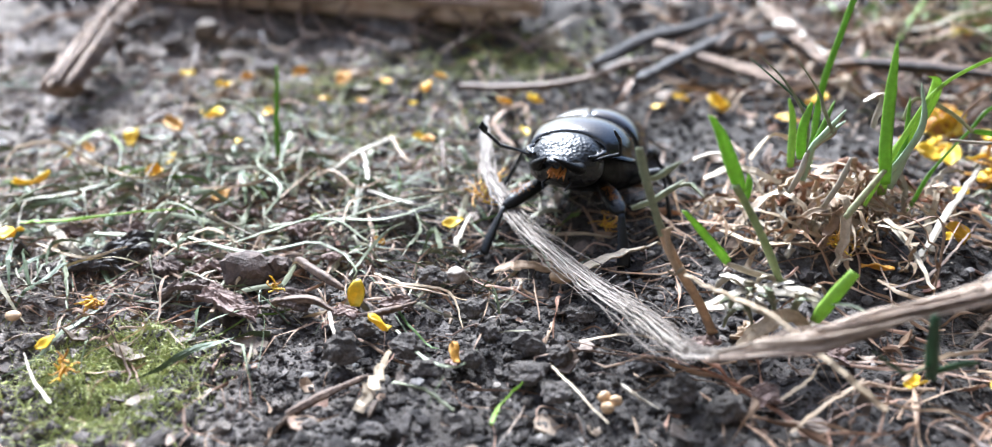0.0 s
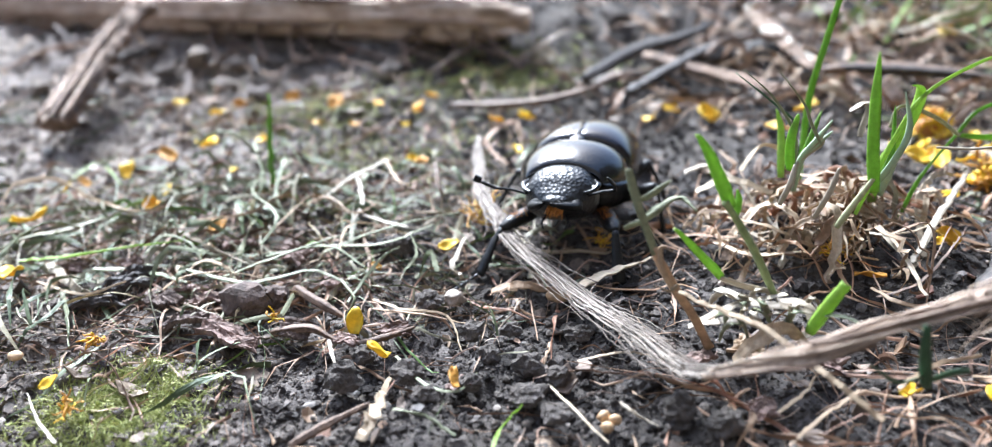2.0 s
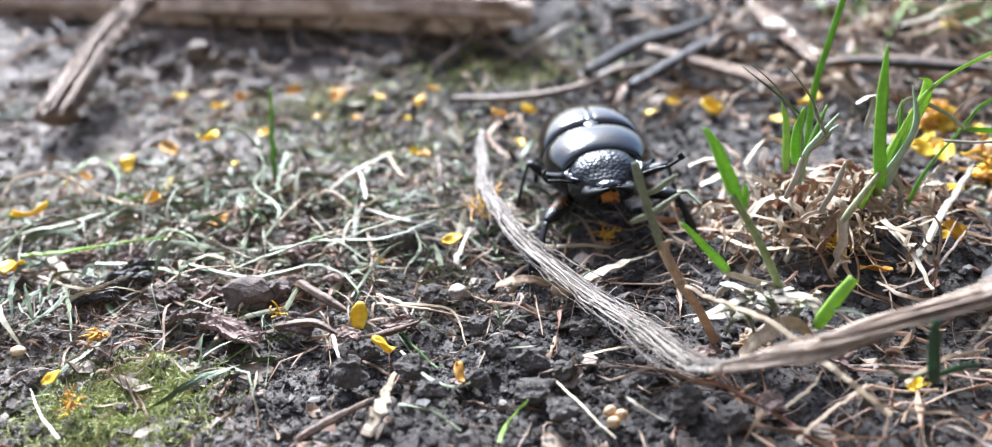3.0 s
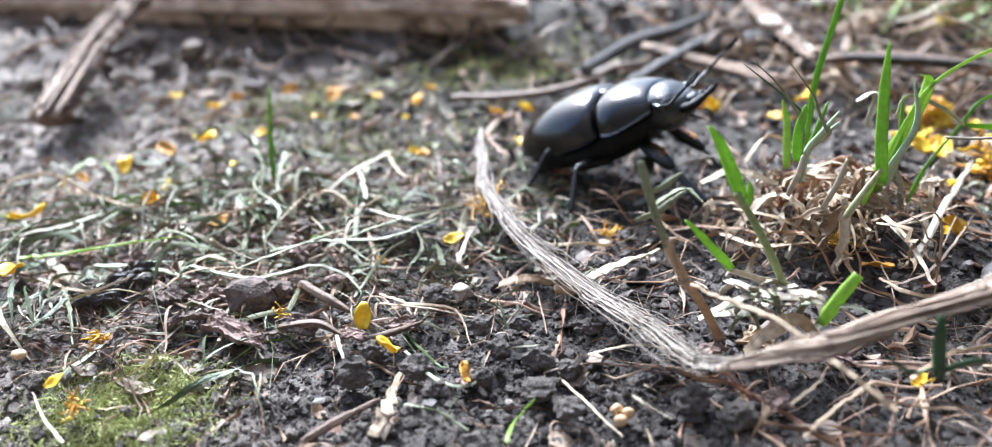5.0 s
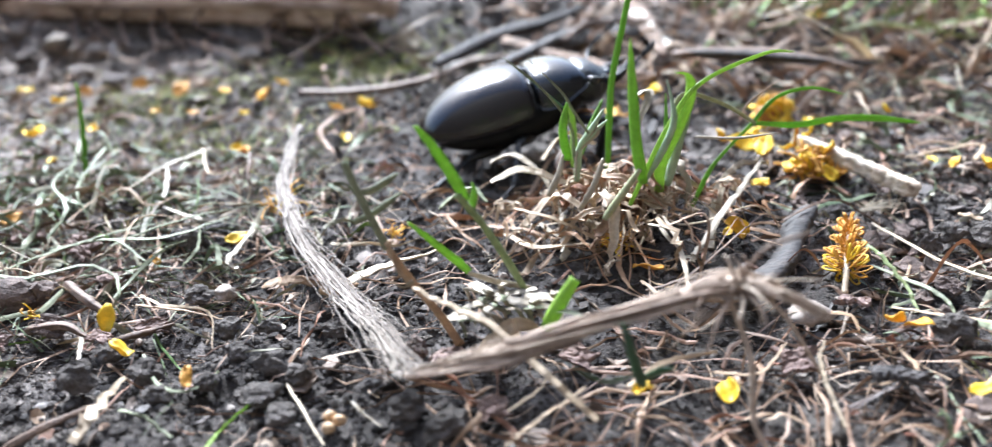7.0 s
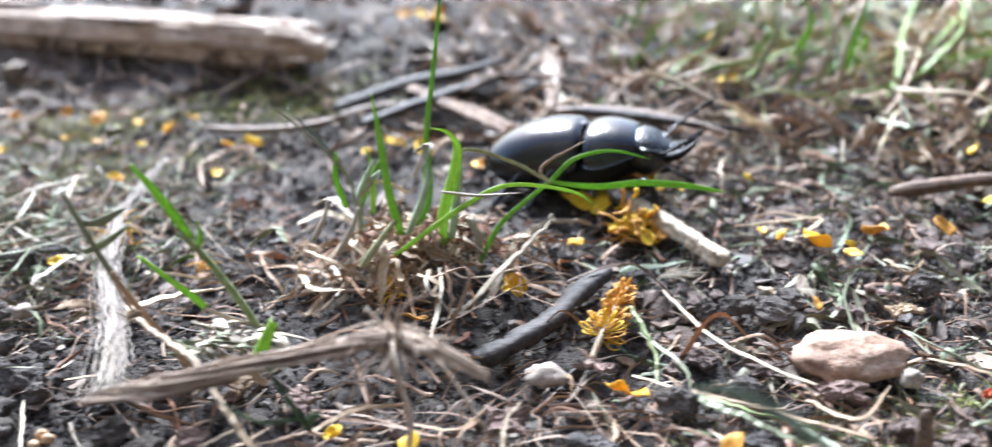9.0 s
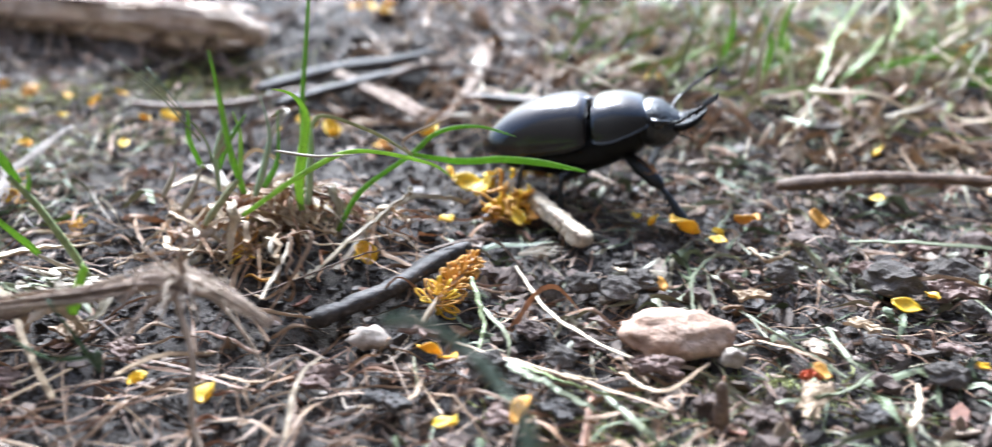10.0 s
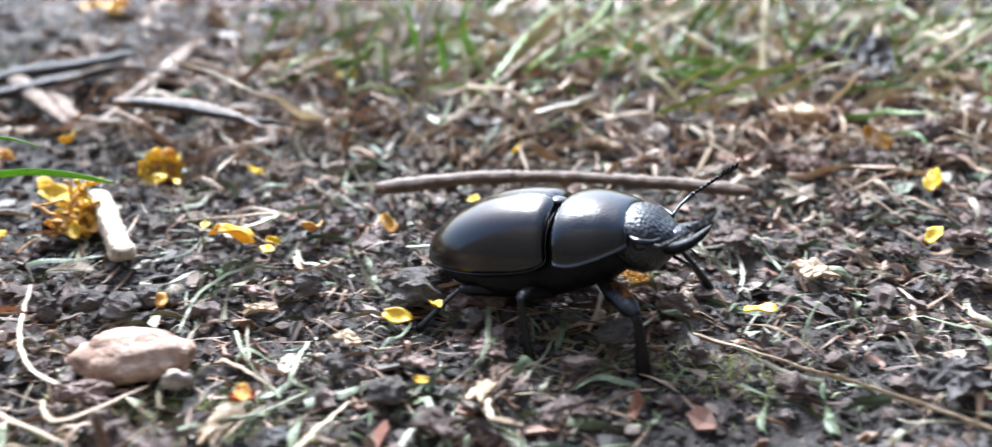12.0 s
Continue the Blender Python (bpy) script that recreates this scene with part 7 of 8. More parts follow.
boulder("clod", "dark crumbly clod of soil", "soil clod", 0.0247, 0.0852, (0.0025, 0.0020, 0.0017), 15, 24, 0.42, CRUMB)
boulder("clod", "dark crumbly clod of soil", "soil clod", 0.0306, 0.0823, (0.0024, 0.0020, 0.0017), 20, 14, 0.42, CRUMB)
shard("bark_piece", "jagged flat scrap of brown bark", "bark", -0.0416, 0.1079, 0.0049, 0.0028, 0.0017, -39, -3, MAUVE)
shard("bark_piece", "jagged flat scrap of brown bark", "bark", -0.0483, 0.1110, 0.0040, 0.0024, 0.0014, 14, -10, CLOD)
shard("bark_piece", "jagged flat scrap of brown bark", "bark", -0.0369, 0.1043, 0.0024, 0.0017, 0.0008, -10, 15, MAUVE)
shard("bark_piece", "jagged flat scrap of brown bark", "bark", -0.0297, 0.1069, 0.0029, 0.0022, 0.0010, -6, 20, CLOD)
shard("bark_piece", "jagged flat scrap of brown bark", "bark", -0.0217, 0.1046, 0.0024, 0.0017, 0.0008, -27, -3, MAUVE)
shard("bark_piece", "jagged flat scrap of brown bark", "bark", -0.0141, 0.1055, 0.0029, 0.0018, 0.0010, 22, 24, MAUVE)
shard("bark_piece", "jagged flat scrap of brown bark", "bark", -0.0610, 0.1222, 0.0053, 0.0029, 0.0019, 23, 10, TWIG)
shard("bark_piece", "jagged flat scrap of brown bark", "bark", -0.0647, 0.1178, 0.0047, 0.0025, 0.0016, 12, 4, TWIG)
shard("bark_piece", "jagged flat scrap of brown bark", "bark", -0.0543, 0.1178, 0.0036, 0.0025, 0.0013, -22, 0, CLOD)
shard("bark_piece", "jagged flat scrap of brown bark", "bark", -0.0469, 0.1171, 0.0031, 0.0022, 0.0011, 9, -7, MAUVE)
shard("bark_piece", "jagged flat scrap of brown bark", "bark", -0.0498, 0.1202, 0.0026, 0.0020, 0.0009, -21, -25, MAUVE)
shard("bark_piece", "jagged flat scrap of brown bark", "bark", -0.0346, 0.1299, 0.0033, 0.0023, 0.0012, -31, 20, MAUVE)
shard("bark_piece", "jagged flat scrap of brown bark", "bark", -0.0459, 0.1355, 0.0035, 0.0022, 0.0012, 12, -11, MAUVE)
shard("bark_piece", "jagged flat scrap of brown bark", "bark", -0.0566, 0.1366, 0.0035, 0.0024, 0.0012, -22, 0, MAUVE)
shard("bark_piece", "jagged flat scrap of brown bark", "bark", -0.0540, 0.1447, 0.0030, 0.0021, 0.0011, 27, 11, MAUVE)
shard("bark_piece", "jagged flat scrap of brown bark", "bark", -0.0125, 0.1355, 0.0025, 0.0020, 0.0009, -7, 8, TWIG)
shard("bark_piece", "jagged flat scrap of brown bark", "bark", -0.0192, 0.1327, 0.0028, 0.0022, 0.0010, -27, -3, TWIG)
shard("bark_piece", "jagged flat scrap of brown bark", "bark", -0.0631, 0.1285, 0.0033, 0.0021, 0.0012, 1, 14, MAUVE)
shard("bark_piece", "jagged flat scrap of brown bark", "bark", -0.0734, 0.1295, 0.0028, 0.0020, 0.0010, -15, 20, MAUVE)
shard("bark_piece", "jagged flat scrap of brown bark", "bark", -0.0262, 0.1208, 0.0026, 0.0019, 0.0009, -24, 1, MAUVE)
shard("bark_piece", "jagged flat scrap of brown bark", "bark", -0.0045, 0.0928, 0.0019, 0.0018, 0.0007, 36, -15, MAUVE)
shard("bark_piece", "jagged flat scrap of brown bark", "bark", 0.0376, 0.0979, 0.0027, 0.0026, 0.0010, -30, 5, TAN)
shard("bark_piece", "jagged flat scrap of brown bark", "bark", 0.0297, 0.0956, 0.0027, 0.0019, 0.0009, 28, -14, MAUVE)
shard("bark_piece", "jagged flat scrap of brown bark", "bark", 0.0216, 0.0907, 0.0026, 0.0018, 0.0009, 25, 0, TWIG)
shard("bark_piece", "jagged flat scrap of brown bark", "bark", 0.0361, 0.0843, 0.0025, 0.0020, 0.0009, 22, 23, MAUVE)
shard("bark_piece", "jagged flat scrap of brown bark", "bark", 0.0481, 0.0940, 0.0027, 0.0021, 0.0009, -28, 12, MAUVE)
shard("leaf_scrap", "jagged scrap of dry brown leaf", "leaf scrap", 0.1706, 0.1268, 0.0045, 0.0029, 0.0016, 10, 6, MAUVE)
shard("leaf_scrap", "jagged scrap of dry brown leaf", "leaf scrap", 0.1806, 0.1293, 0.0040, 0.0024, 0.0014, -22, 25, MAUVE)
shard("bark_piece", "jagged flat scrap of dark bark", "bark", 0.1640, 0.1289, 0.0040, 0.0032, 0.0014, 21, 25, CLOD)
shard("bark_piece", "jagged flat scrap of dark bark", "bark", 0.1873, 0.1292, 0.0030, 0.0024, 0.0010, 15, 3, CLOD)
shard("leaf_scrap", "jagged scrap of dry brown leaf", "leaf scrap", 0.1951, 0.1304, 0.0030, 0.0027, 0.0010, -30, -1, MAUVE)
shard("leaf_scrap", "jagged scrap of dry brown leaf", "leaf scrap", 0.1583, 0.1334, 0.0031, 0.0020, 0.0011, -2, 2, MAUVE)
shard("leaf_scrap", "jagged scrap of dry brown leaf", "leaf scrap", 0.1739, 0.1135, 0.0027, 0.0022, 0.0009, 10, 13, MAUVE)
shard("bark_piece", "jagged flat scrap of dark bark", "bark", 0.1862, 0.1113, 0.0031, 0.0024, 0.0011, 6, -18, CLOD)
shard("leaf_scrap", "jagged scrap of dry brown leaf", "leaf scrap", 0.1647, 0.1097, 0.0027, 0.0020, 0.0009, -30, -13, MAUVE)
shard("leaf_scrap", "jagged scrap of dry brown leaf", "leaf scrap", 0.1535, 0.1148, 0.0028, 0.0016, 0.0010, -38, -5, TAN)
shard("leaf_scrap", "jagged scrap of dry brown leaf", "leaf scrap", 0.1382, 0.1219, 0.0028, 0.0019, 0.0010, 12, -6, TAN)
shard("leaf_scrap", "jagged scrap of dry brown leaf", "leaf scrap", 0.1358, 0.1268, 0.0026, 0.0020, 0.0009, -40, -20, MAUVE)
shard("leaf_scrap", "jagged scrap of dry brown leaf", "leaf scrap", 0.1425, 0.0947, 0.0020, 0.0039, 0.0007, -28, 16, TAN)
shard("leaf_scrap", "jagged scrap of dry brown leaf", "leaf scrap", 0.1737, 0.1035, 0.0017, 0.0047, 0.0006, -6, -19, TAN)
shard("bark_piece", "jagged flat scrap of dark bark", "bark", 0.1039, 0.1074, 0.0033, 0.0025, 0.0011, -35, 0, CLOD)
shard("bark_piece", "jagged flat scrap of dark bark", "bark", 0.1133, 0.1045, 0.0032, 0.0022, 0.0011, -7, 8, CLOD)
shard("leaf_scrap", "jagged scrap of dry brown leaf", "leaf scrap", 0.0890, 0.1034, 0.0028, 0.0022, 0.0010, -24, -25, MAUVE)
shard("bark_piece", "jagged flat scrap of dark bark", "bark", 0.0882, 0.0866, 0.0036, 0.0026, 0.0013, -29, -19, TWIG)
shard("bark_piece", "jagged flat scrap of dark bark", "bark", 0.1101, 0.0886, 0.0032, 0.0026, 0.0011, -27, -3, TWIG)
shard("leaf_scrap", "jagged scrap of dry brown leaf", "leaf scrap", 0.0771, 0.0906, 0.0034, 0.0027, 0.0012, 1, 14, MAUVE)
shard("leaf_scrap", "jagged scrap of dry brown leaf", "leaf scrap", 0.1227, 0.0988, 0.0038, 0.0021, 0.0013, 3, 16, MAUVE)
shard("leaf_scrap", "jagged scrap of dry brown leaf", "leaf scrap", 0.1696, 0.1421, 0.0033, 0.0018, 0.0011, 12, 1, MAUVE)
shard("leaf_scrap", "jagged scrap of dry brown leaf", "leaf scrap", 0.1827, 0.1393, 0.0032, 0.0019, 0.0011, -19, 15, MAUVE)
shard("leaf_scrap", "jagged scrap of dry brown leaf", "leaf scrap", 0.2005, 0.1420, 0.0032, 0.0022, 0.0011, -20, -9, MAUVE)
shard("bark_piece", "jagged flat scrap of dark bark", "bark", 0.2003, 0.1292, 0.0024, 0.0024, 0.0009, 28, 7, CLOD)
shard("leaf_scrap", "jagged scrap of dry brown leaf", "leaf scrap", 0.1035, 0.0863, 0.0028, 0.0025, 0.0010, -9, 13, MAUVE)
shard("bark_piece", "jagged flat scrap of dark bark", "bark", 0.1356, 0.0911, 0.0024, 0.0022, 0.0008, 15, 2, CLOD)
shard("bark_piece", "jagged flat scrap of dark bark", "bark", 0.1289, 0.0927, 0.0024, 0.0019, 0.0008, 17, -24, CLOD)
shard("bark_piece", "jagged flat scrap of dark bark", "bark", 0.1497, 0.0931, 0.0024, 0.0022, 0.0008, 25, 0, TWIG)
shard("bark_piece", "jagged flat scrap of dark bark", "bark", 0.1687, 0.0973, 0.0032, 0.0022, 0.0011, -20, 4, CLOD)
shard("bark_piece", "jagged flat scrap of dark bark", "bark", 0.1841, 0.1009, 0.0032, 0.0022, 0.0011, 30, -25, CLOD)
shard("bark_piece", "jagged flat scrap of dark bark", "bark", 0.2626, 0.2364, 0.0155, 0.0117, 0.0054, 32, 20, TWIG)
shard("leaf_scrap", "jagged scrap of dry brown leaf", "leaf scrap", 0.2466, 0.2112, 0.0088, 0.0059, 0.0031, 26, 1, MAUVE)
shard("bark_piece", "jagged flat scrap of dark bark", "bark", 0.2598, 0.1996, 0.0076, 0.0044, 0.0027, 30, -25, CLOD)
shard("leaf_scrap", "jagged scrap of dry brown leaf", "leaf scrap", 0.2286, 0.1864, 0.0059, 0.0032, 0.0021, -23, 6, MAUVE)
shard("leaf_scrap", "jagged scrap of dry brown leaf", "leaf scrap", 0.2236, 0.2033, 0.0057, 0.0034, 0.0020, 14, 16, TAN)
shard("leaf_scrap", "jagged scrap of dry brown leaf", "leaf scrap", 0.2331, 0.1833, 0.0058, 0.0031, 0.0020, 11, 4, MAUVE)
shard("bark_piece", "jagged flat scrap of dark bark", "bark", 0.2459, 0.1842, 0.0058, 0.0031, 0.0020, -19, 15, CLOD)
shard("leaf_scrap", "jagged scrap of dry brown leaf", "leaf scrap", 0.2599, 0.1885, 0.0059, 0.0042, 0.0021, -31, -8, MAUVE)
shard("leaf_scrap", "jagged scrap of dry brown leaf", "leaf scrap", 0.2107, 0.1888, 0.0040, 0.0028, 0.0014, 5, -19, MAUVE)
shard("leaf_scrap", "jagged scrap of dry brown leaf", "leaf scrap", 0.1907, 0.1931, 0.0049, 0.0033, 0.0017, -40, -20, TAN)
shard("leaf_scrap", "jagged scrap of dry brown leaf", "leaf scrap", 0.1983, 0.1826, 0.0039, 0.0025, 0.0014, 23, -22, MAUVE)
shard("leaf_scrap", "jagged scrap of dry brown leaf", "leaf scrap", 0.2346, 0.1649, 0.0035, 0.0024, 0.0012, 32, 20, MAUVE)
shard("bark_piece", "jagged flat scrap of dark bark", "bark", 0.2394, 0.1476, 0.0032, 0.0022, 0.0011, -10, -1, CLOD)
shard("leaf_scrap", "jagged scrap of dry brown leaf", "leaf scrap", 0.2242, 0.1400, 0.0031, 0.0028, 0.0011, 24, 5, TAN)
shard("bark_piece", "jagged flat scrap of dark bark", "bark", 0.2475, 0.1396, 0.0030, 0.0024, 0.0011, -6, 12, CLOD)
shard("bark_piece", "jagged flat scrap of dark bark", "bark", 0.2130, 0.1516, 0.0033, 0.0039, 0.0012, -7, 7, CLOD)
shard("bark_piece", "jagged flat scrap of dark bark", "bark", 0.2348, 0.1104, 0.0049, 0.0039, 0.0017, 27, 12, TWIG)
shard("leaf_scrap", "jagged scrap of dry brown leaf", "leaf scrap", 0.2517, 0.1532, 0.0038, 0.0026, 0.0013, -5, -18, MAUVE)

# ---- fallen yellow petals and withered flower heads ----
petal(-0.0200, 0.1052, 0.0041, 78, 58, 6, PETAL)
petal(-0.0163, 0.0982, 0.0036, 150, 24, 38, PETAL)
petal(-0.0068, 0.1287, 0.0038, 26, 5, 21, PETAL)
petal(-0.0621, 0.0946, 0.0029, 40, 19, 6, PETAL)
petal(-0.0820, 0.1246, 0.0051, 268, 18, 2, PETAL)
petal(-0.0875, 0.1447, 0.0069, 55, -7, -32, PETAL)
petal(-0.0626, 0.1783, 0.0061, 319, 15, 1, PETAL)
petal(-0.0511, 0.1811, 0.0034, 321, 7, 34, PETAL)
petal(-0.0267, 0.2012, 0.0037, 304, 4, -5, PETAL)
petal(-0.0134, 0.2046, 0.0033, 345, -12, -25, PETAL)
petal(-0.0158, 0.1963, 0.0037, 57, 28, -23, PETAL)
petal(-0.0783, 0.2080, 0.0038, 220, 12, -19, PETAL)
petal(-0.0664, 0.1990, 0.0037, 158, -13, 23, PETAL)
petal(-0.0759, 0.1655, 0.0044, 92, 32, -20, PETAL)
petal(-0.0661, 0.1493, 0.0033, 230, -15, -26, PETAL)
petal(-0.0865, 0.1584, 0.0034, 332, 35, 21, PETAL)
petal(0.0024, 0.1865, 0.0035, 333, -1, -34, PETAL)
petal(0.0090, 0.1860, 0.0045, 224, 29, -14, PETAL)
petal(0.0066, 0.1690, 0.0031, 279, -5, -21, PETAL)
petal(0.0509, 0.1823, 0.0052, 144, 29, -34, PETAL)
petal(-0.0158, 0.1668, 0.0028, 37, -12, 33, PETAL)
petal(-0.0538, 0.1651, 0.0025, 261, 3, 8, PETAL)
petal(-0.0647, 0.1560, 0.0030, 86, 20, -24, PETAL)
petal(0.0875, 0.1557, 0.0067, 17, -15, 25, PETAL)
petal(0.0911, 0.1538, 0.0048, 68, 24, -20, PETAL)
petal(0.1033, 0.1651, 0.0032, 73, 14, 4, PETAL)
petal(0.0751, 0.1207, 0.0022, 40, 18, 14, PETAL)
petal(0.0407, 0.2732, 0.0054, 132, 1, 9, PETAL)
petal(-0.0402, 0.1902, 0.0028, 1, 1, -15, PETAL)
petal(-0.0190, 0.1866, 0.0025, 220, 13, -35, PETAL)
petal(0.0432, 0.1869, 0.0056, 221, 20, -22, PETAL)
petal(0.0377, 0.1829, 0.0033, 328, 20, 8, PETAL)
petal(0.0641, 0.1756, 0.0037, 320, 3, 10, PETAL)
petal(-0.0623, 0.2049, 0.0033, 171, 7, -15, OCHRE)
petal(-0.0492, 0.2075, 0.0043, 162, -9, -31, OCHRE)
petal(-0.0373, 0.2022, 0.0051, 77, 19, 6, OCHRE)
petal(-0.0188, 0.1225, 0.0020, 160, 30, -20, OCHRE)
petal(-0.0703, 0.1735, 0.0050, 150, 15, -24, OCHRE)
petal(-0.0503, 0.1400, 0.0045, 70, 8, 22, OCHRE)
petal(-0.0310, 0.1882, 0.0028, 205, 14, -9, OCHRE)
petal(-0.0137, 0.1650, 0.0032, 140, -8, 0, OCHRE)
petal(-0.0842, 0.1611, 0.0030, 157, 24, 5, OCHRE)
petal(0.0607, 0.1128, 0.0048, 162, -4, 32, OCHRE)
petal(-0.0049, 0.0916, 0.0033, 97, 23, 33, OCHRE)
petal(0.0657, 0.0836, 0.0034, 91, 11, -23, PETAL)
petal(0.0554, 0.0847, 0.0023, 330, 35, -27, PETAL)
petal(0.0917, 0.0960, 0.0037, 213, 37, 35, PETAL)
petal(0.0514, 0.1823, 0.0057, 90, -12, -7, PETAL)
petal(0.0839, 0.1579, 0.0049, 268, 26, -22, PETAL)
petal(0.0912, 0.1570, 0.0036, 321, -9, 34, PETAL)
petal(0.0403, 0.2785, 0.0055, 56, -3, -34, PETAL)
petal(0.0740, 0.1836, 0.0055, 309, 31, 12, PETAL)
petal(0.1282, 0.1398, 0.0060, 206, 32, 8, PETAL)
petal(0.1344, 0.1400, 0.0025, 201, 29, -21, PETAL)
petal(0.0355, 0.2754, 0.0046, 174, 38, 3, PETAL)
petal(0.0549, 0.0856, 0.0027, 40, 14, 21, PETAL)
petal(0.0649, 0.1339, 0.0029, 27, -11, -1, PETAL)
petal(0.0760, 0.1204, 0.0041, 151, 37, -15, PETAL)
petal(0.0859, 0.1392, 0.0031, 164, -8, -1, PETAL)
petal(0.0946, 0.0950, 0.0038, 315, 28, -13, PETAL)
petal(0.0968, 0.0817, 0.0031, 179, -14, 6, PETAL)
petal(0.1601, 0.1183, 0.0042, 354, -7, 26, PETAL)
petal(0.1202, 0.1458, 0.0024, 271, 4, -5, PETAL)
petal(0.1664, 0.1600, 0.0029, 329, 16, 20, PETAL)
petal(0.0337, 0.2830, 0.0058, 118, 12, 12, PETAL)
petal(0.1274, 0.2277, 0.0043, 109, 30, -32, PETAL)
petal(0.1659, 0.1038, 0.0020, 196, 12, -20, PETAL)
petal(0.0914, 0.1617, 0.0037, 56, -4, -30, PETAL)
petal(0.1651, 0.1222, 0.0021, 308, 6, -11, PETAL)
petal(0.1059, 0.0847, 0.0041, 63, 32, -32, OCHRE)
petal(0.1239, 0.1200, 0.0027, 97, 23, 33, OCHRE)
petal(0.0657, 0.1729, 0.0047, 251, 24, -23, OCHRE)
petal(0.1529, 0.1473, 0.0043, 136, 27, -28, OCHRE)
petal(0.1439, 0.0991, 0.0028, 115, 16, 11, OCHRE)
petal(0.0964, 0.1450, 0.0040, 266, 2, -19, OCHRE)
petal(0.1019, 0.1430, 0.0039, 50, 22, 6, OCHRE)
petal(0.1344, 0.1376, 0.0032, 323, 4, 24, PETAL)
petal(0.1212, 0.1693, 0.0035, 230, 32, -23, PETAL)
petal(0.1235, 0.2258, 0.0042, 75, 19, -30, PETAL)
petal(0.1731, 0.1856, 0.0030, 33, 38, -35, PETAL)
petal(0.1258, 0.2656, 0.0045, 68, 9, -8, PETAL)
petal(0.2535, 0.1727, 0.0049, 72, 35, -35, PETAL)
petal(0.2455, 0.1496, 0.0038, 46, 34, -11, PETAL)
petal(0.2123, 0.1241, 0.0044, 171, -10, 5, PETAL)
petal(0.1235, 0.1432, 0.0026, 38, 37, -33, PETAL)
petal(0.1070, 0.1641, 0.0021, 305, -15, -18, PETAL)
petal(0.2155, 0.2635, 0.0050, 83, 12, 3, PETAL)
petal(0.2513, 0.2495, 0.0050, 278, -9, -25, PETAL)
petal(0.1401, 0.1444, 0.0047, 310, 31, -15, OCHRE)
petal(0.1994, 0.2321, 0.0061, 255, 3, 10, OCHRE)
petal(0.2487, 0.1944, 0.0069, 168, 28, -32, OCHRE)
petal(0.0287, 0.2800, 0.0070, 244, -2, -24, OCHRE)
threads(0.0201, 0.1288, 0.0040, 16, 1.00, 0)
threads(-0.0011, 0.1387, 0.0059, 26, 1.00, 0)
threads(-0.0598, 0.1052, 0.0029, 22, 1.00, 0, 1.3)
threads(-0.0579, 0.0902, 0.0027, 18, 1.00, 0, 1.2)
threads(0.0564, 0.1174, 0.0046, 22, 1.00, 0)
threads(-0.0335, 0.1094, 0.0026, 10, 1.00, 0)
flower_spike((0.0898, 0.1085, 0.0030), (0.0944, 0.1206, 0.0052))
threads(0.0970, 0.1450, 0.0074, 60, 1.10, 0, 2.3)
petal(0.0914, 0.1566, 0.0036, 339, 34, -34, OCHRE)
threads(0.1947, 0.1341, 0.0035, 20, 1.00, 0)
threads(0.1903, 0.1468, 0.0031, 14, 1.00, 0)
threads(0.1955, 0.1324, 0.0032, 16, 1.00, 0)
petal(0.0948, 0.1514, 0.0042, 294, 33, -11, PETAL)
petal(0.0992, 0.1484, 0.0045, 187, 28, -23, PETAL)
petal(0.0931, 0.1460, 0.0040, 254, 10, 27, PETAL)
petal(0.1020, 0.1425, 0.0039, 45, 7, -28, OCHRE)
petal(0.0988, 0.1412, 0.0035, 136, 22, -31, PETAL)
flower_head(0.0989, 0.1746, 0.0090)
flower_head(0.1868, 0.1512, 0.0039)

# ---- what moves ----
BEETLE = [  # seconds, x, y, z, heading, nose up, lean
    (0.0, 0.0166, 0.1378, 0.0041, -111, 14, 4),
    (1.0, 0.0169, 0.1370, 0.0044, -113, 14, 5),
    (1.5, 0.0171, 0.1372, 0.0041, -112, 10, 5),
    (2.0, 0.0174, 0.1383, 0.0036, -109, 5, 5),
    (2.5, 0.0183, 0.1381, 0.0036, -100, 3, 5),
    (3.0, 0.0200, 0.1420, 0.0036, -88, 5, 4),
    (3.7, 0.0235, 0.1480, 0.0040, -63, 13, 3),
    (4.5, 0.0265, 0.1522, 0.0043, -39, 19, 2),
    (5.0, 0.0280, 0.1548, 0.0053, -33, 22, 0),
    (5.5, 0.0328, 0.1528, 0.0054, -21, 15, -3),
    (6.0, 0.0350, 0.1532, 0.0075, 2, 9, -7),
    (6.5, 0.0371, 0.1592, 0.0068, 17, 11, -6),
    (7.5, 0.0570, 0.1645, 0.0035, 3, 6, -4),
    (8.5, 0.0783, 0.1675, 0.0006, -9, 3, -4),
    (9.0, 0.0893, 0.1640, 0.0031, -13, 6, -3),
    (9.5, 0.1009, 0.1592, 0.0049, -3, 0, -4),
    (10.0, 0.1128, 0.1600, 0.0070, -5, 9, -2),
    (10.5, 0.1237, 0.1515, 0.0034, -38, 4, 4),
    (11.0, 0.1441, 0.1402, 0.0047, -21, 5, 2),
    (11.5, 0.1647, 0.1341, 0.0056, -20, 11, -1),
    (12.0, 0.1853, 0.1284, 0.0037, -17, 10, -3),
]


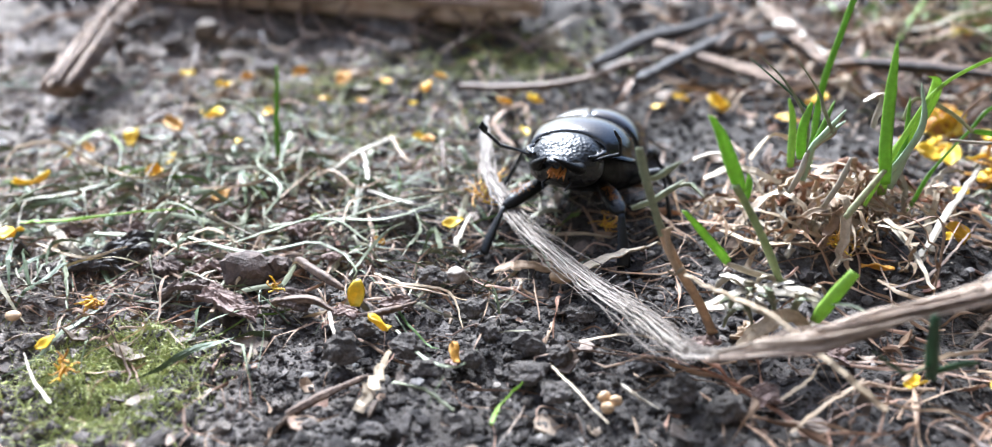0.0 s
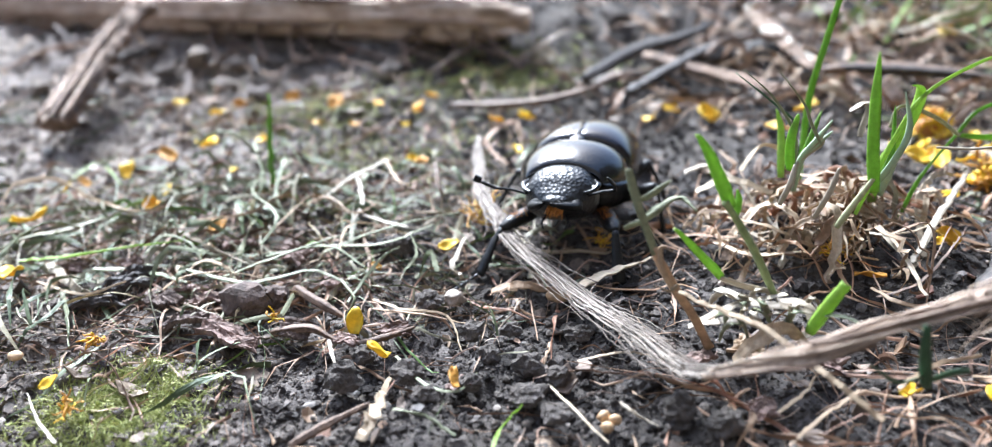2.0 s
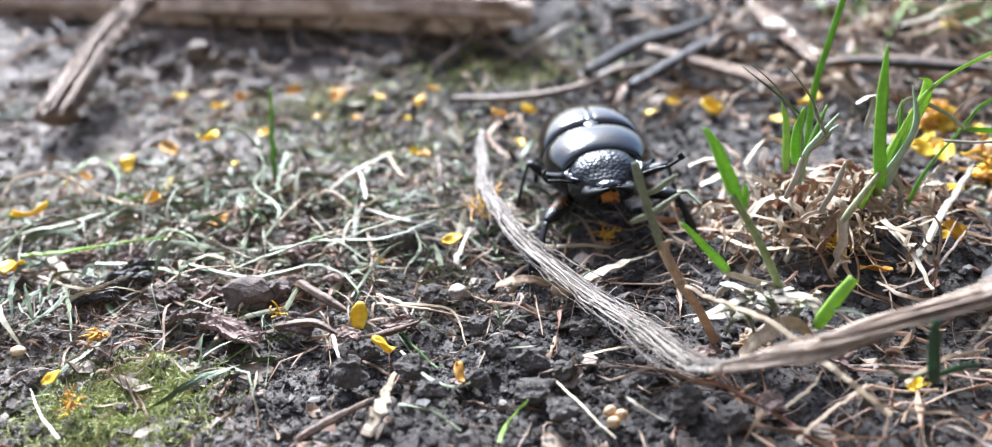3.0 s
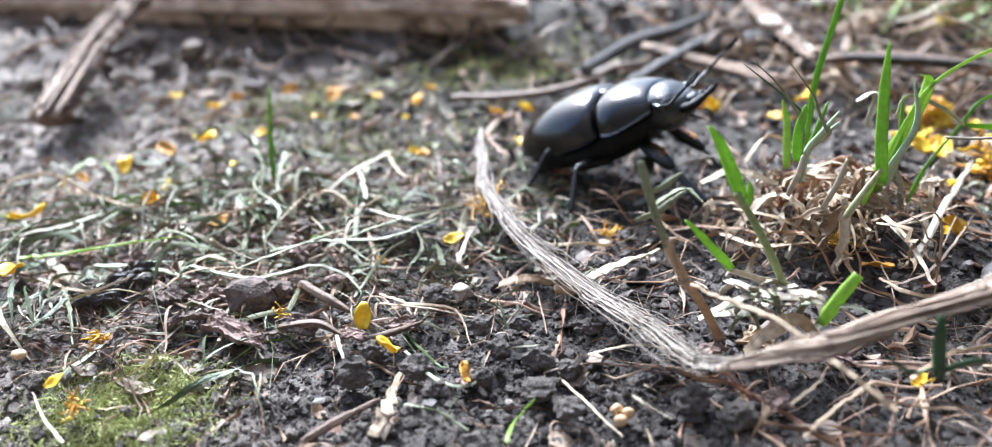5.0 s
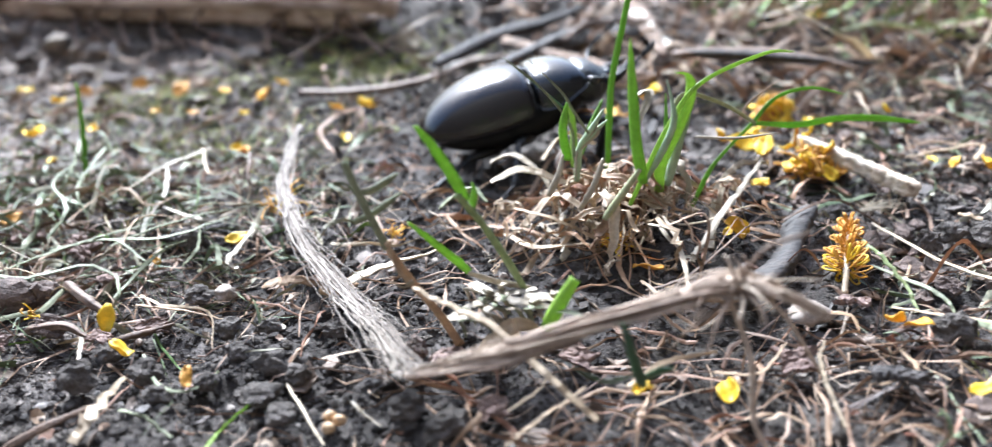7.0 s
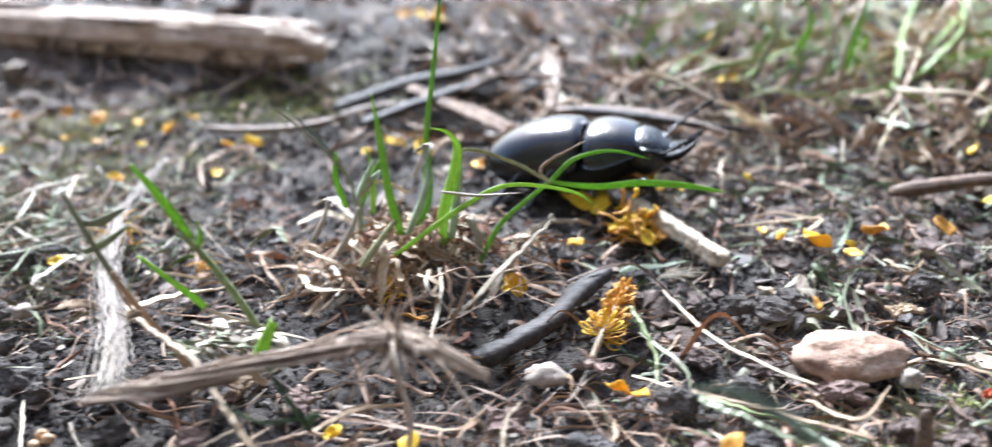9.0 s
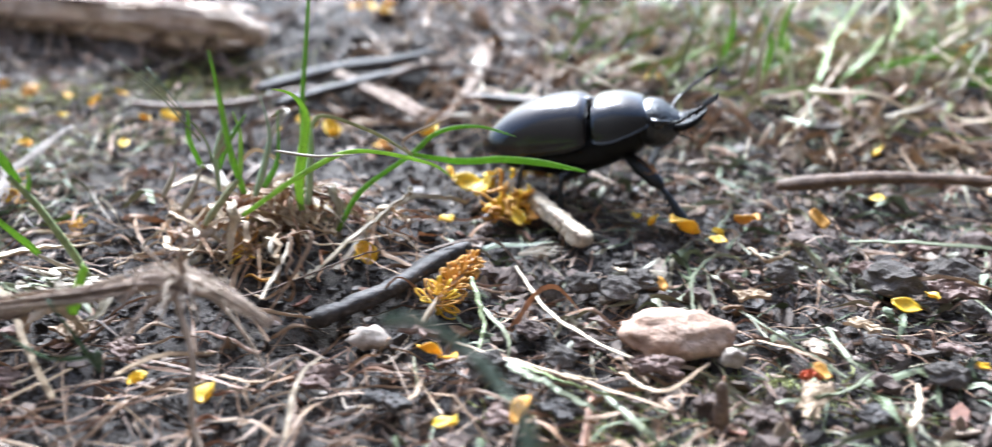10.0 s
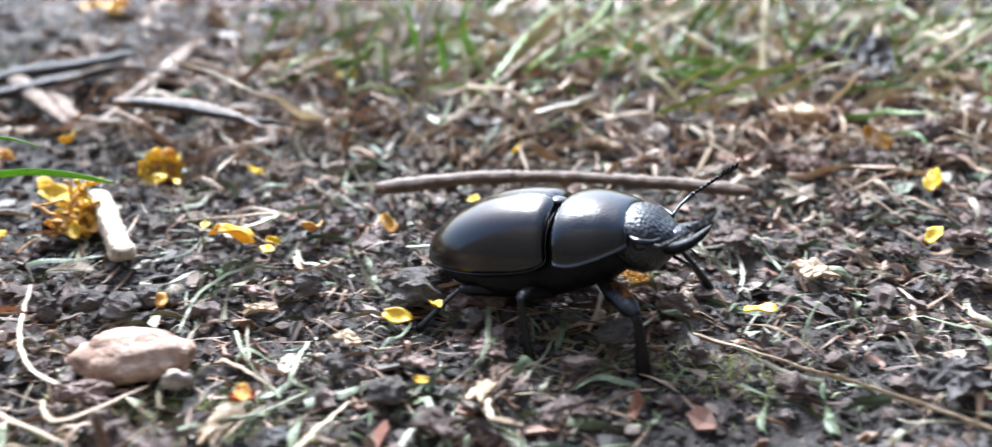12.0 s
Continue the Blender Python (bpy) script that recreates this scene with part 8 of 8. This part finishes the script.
def body_pose(t):
    """The beetle's pose at t, along a smooth line through the rows."""
    rows = np.array(BEETLE)
    t = min(max(t, 0.0), 12.0)
    i = min(max(int(np.searchsorted(rows[:, 0], t)) - 1, 0), len(rows) - 2)
    slope = lambda j: (rows[min(j + 1, len(rows) - 1)] - rows[max(j - 1, 0)]) / (rows[min(j + 1, len(rows) - 1), 0] - rows[max(j - 1, 0), 0])
    a, b = rows[i], rows[i + 1]
    d = b[0] - a[0]
    k = (t - a[0]) / d
    v = a * (2 * k ** 3 - 3 * k * k + 1) + slope(i) * d * (k ** 3 - 2 * k * k + k) + b * (3 * k * k - 2 * k ** 3) + slope(i + 1) * d * (k ** 3 - k * k)
    return pose(v[1], v[2], v[3], v[6], -v[5], v[4])


def footfalls(name, side, steps):
    """Where the ankle is at each tenth of a second: it stands on the ground, and swings on when the body has left it behind."""
    la, lb, lc, hip, stand = LEGS[name]
    wanted = lambda t: body_pose(t) @ Vector((stand[0] * S, side * stand[1] * S, 0))
    ground = lambda p: Vector((p.x, p.y, h0(p.x, p.y) + 0.0012))
    offset = 0.0 if (name == "middle_leg") == (side > 0) else 0.3
    foot, out, swing = ground(wanted(0.0)), [], None
    for i in range(steps + 1):
        t = i / 10
        if swing is None and (wanted(t) - foot).xy.length > 0.0022 and (t + offset) % 0.6 < 0.099:
            swing = (t, foot.copy(), ground(wanted(t + 0.5)))
        if swing:
            k = min(1.0, (t - swing[0]) / 0.3)
            foot = swing[1].lerp(swing[2], k * k * (3 - 2 * k)) + Vector((0, 0, 0.0035 * math.sin(math.pi * k)))
            if k >= 1.0:
                swing = None
        out.append(foot.copy())
    return out


def aimed(at, way, up):
    """A pose at a point with x along way and z as near to up as it can be."""
    x = way.normalized()
    y = up.cross(x).normalized()
    return Matrix.Translation(at) @ Matrix((x, y, x.cross(y))).transposed().to_4x4()


def motions():
    steps = 120
    walk(beetle, [(i / 10, body_pose(i / 10)) for i in range(steps + 1)])
    for (name, side), (thigh, shin, foot) in beetle_legs.items():
        la, lb, lc, hip, stand = LEGS[name]
        la, lb = la * S, lb * S
        hip = Vector((hip[0] * S, side * hip[1] * S, hip[2] * S))
        rows = ([], [], [])
        for i, ankle in enumerate(footfalls(name, side, steps)):
            a = body_pose(i / 10).inverted() @ ankle
            d = a - hip
            far = min(max(d.length, abs(la - lb) + 0.0006), (la + lb) * 0.985)
            d = d.normalized()
            a = hip + d * far
            rise = Vector((0.25 if name == "front_leg" else -0.15, side * 0.25, 1.0))
            rise = (rise - d * rise.dot(d)).normalized()
            along = (la * la - lb * lb + far * far) / (2 * far)
            knee = hip + d * along + rise * math.sqrt(max(0.0, la * la - along * along))
            out = Vector((a.x - hip.x, a.y - hip.y, 0)).normalized()
            toe = (out + Vector((0.5 if name == "front_leg" else -0.35, 0, -0.12))).normalized()
            m = aimed(hip, knee - hip, rise)
            rows[0].append((i / 10, m))
            rows[1].append((i / 10, m.inverted() @ aimed(knee, a - knee, rise)))
            rows[2].append((i / 10, m.inverted() @ aimed(a, toe, Vector((0, 0, 1)))))
        for ob, keyed in zip((thigh, shin, foot), rows):
            walk(ob, keyed)
    bent = lambda turn, side: pose(bent_base.x, bent_base.y, bent_base.z, 0, turn, side)
    walk(bent_blade, [(0.0, bent(0, 0)), (6.8, bent(0, 0)), (7.4, bent(22, 4)), (7.9, bent(36, 8)), (12.0, bent(36, 8))])


motions()
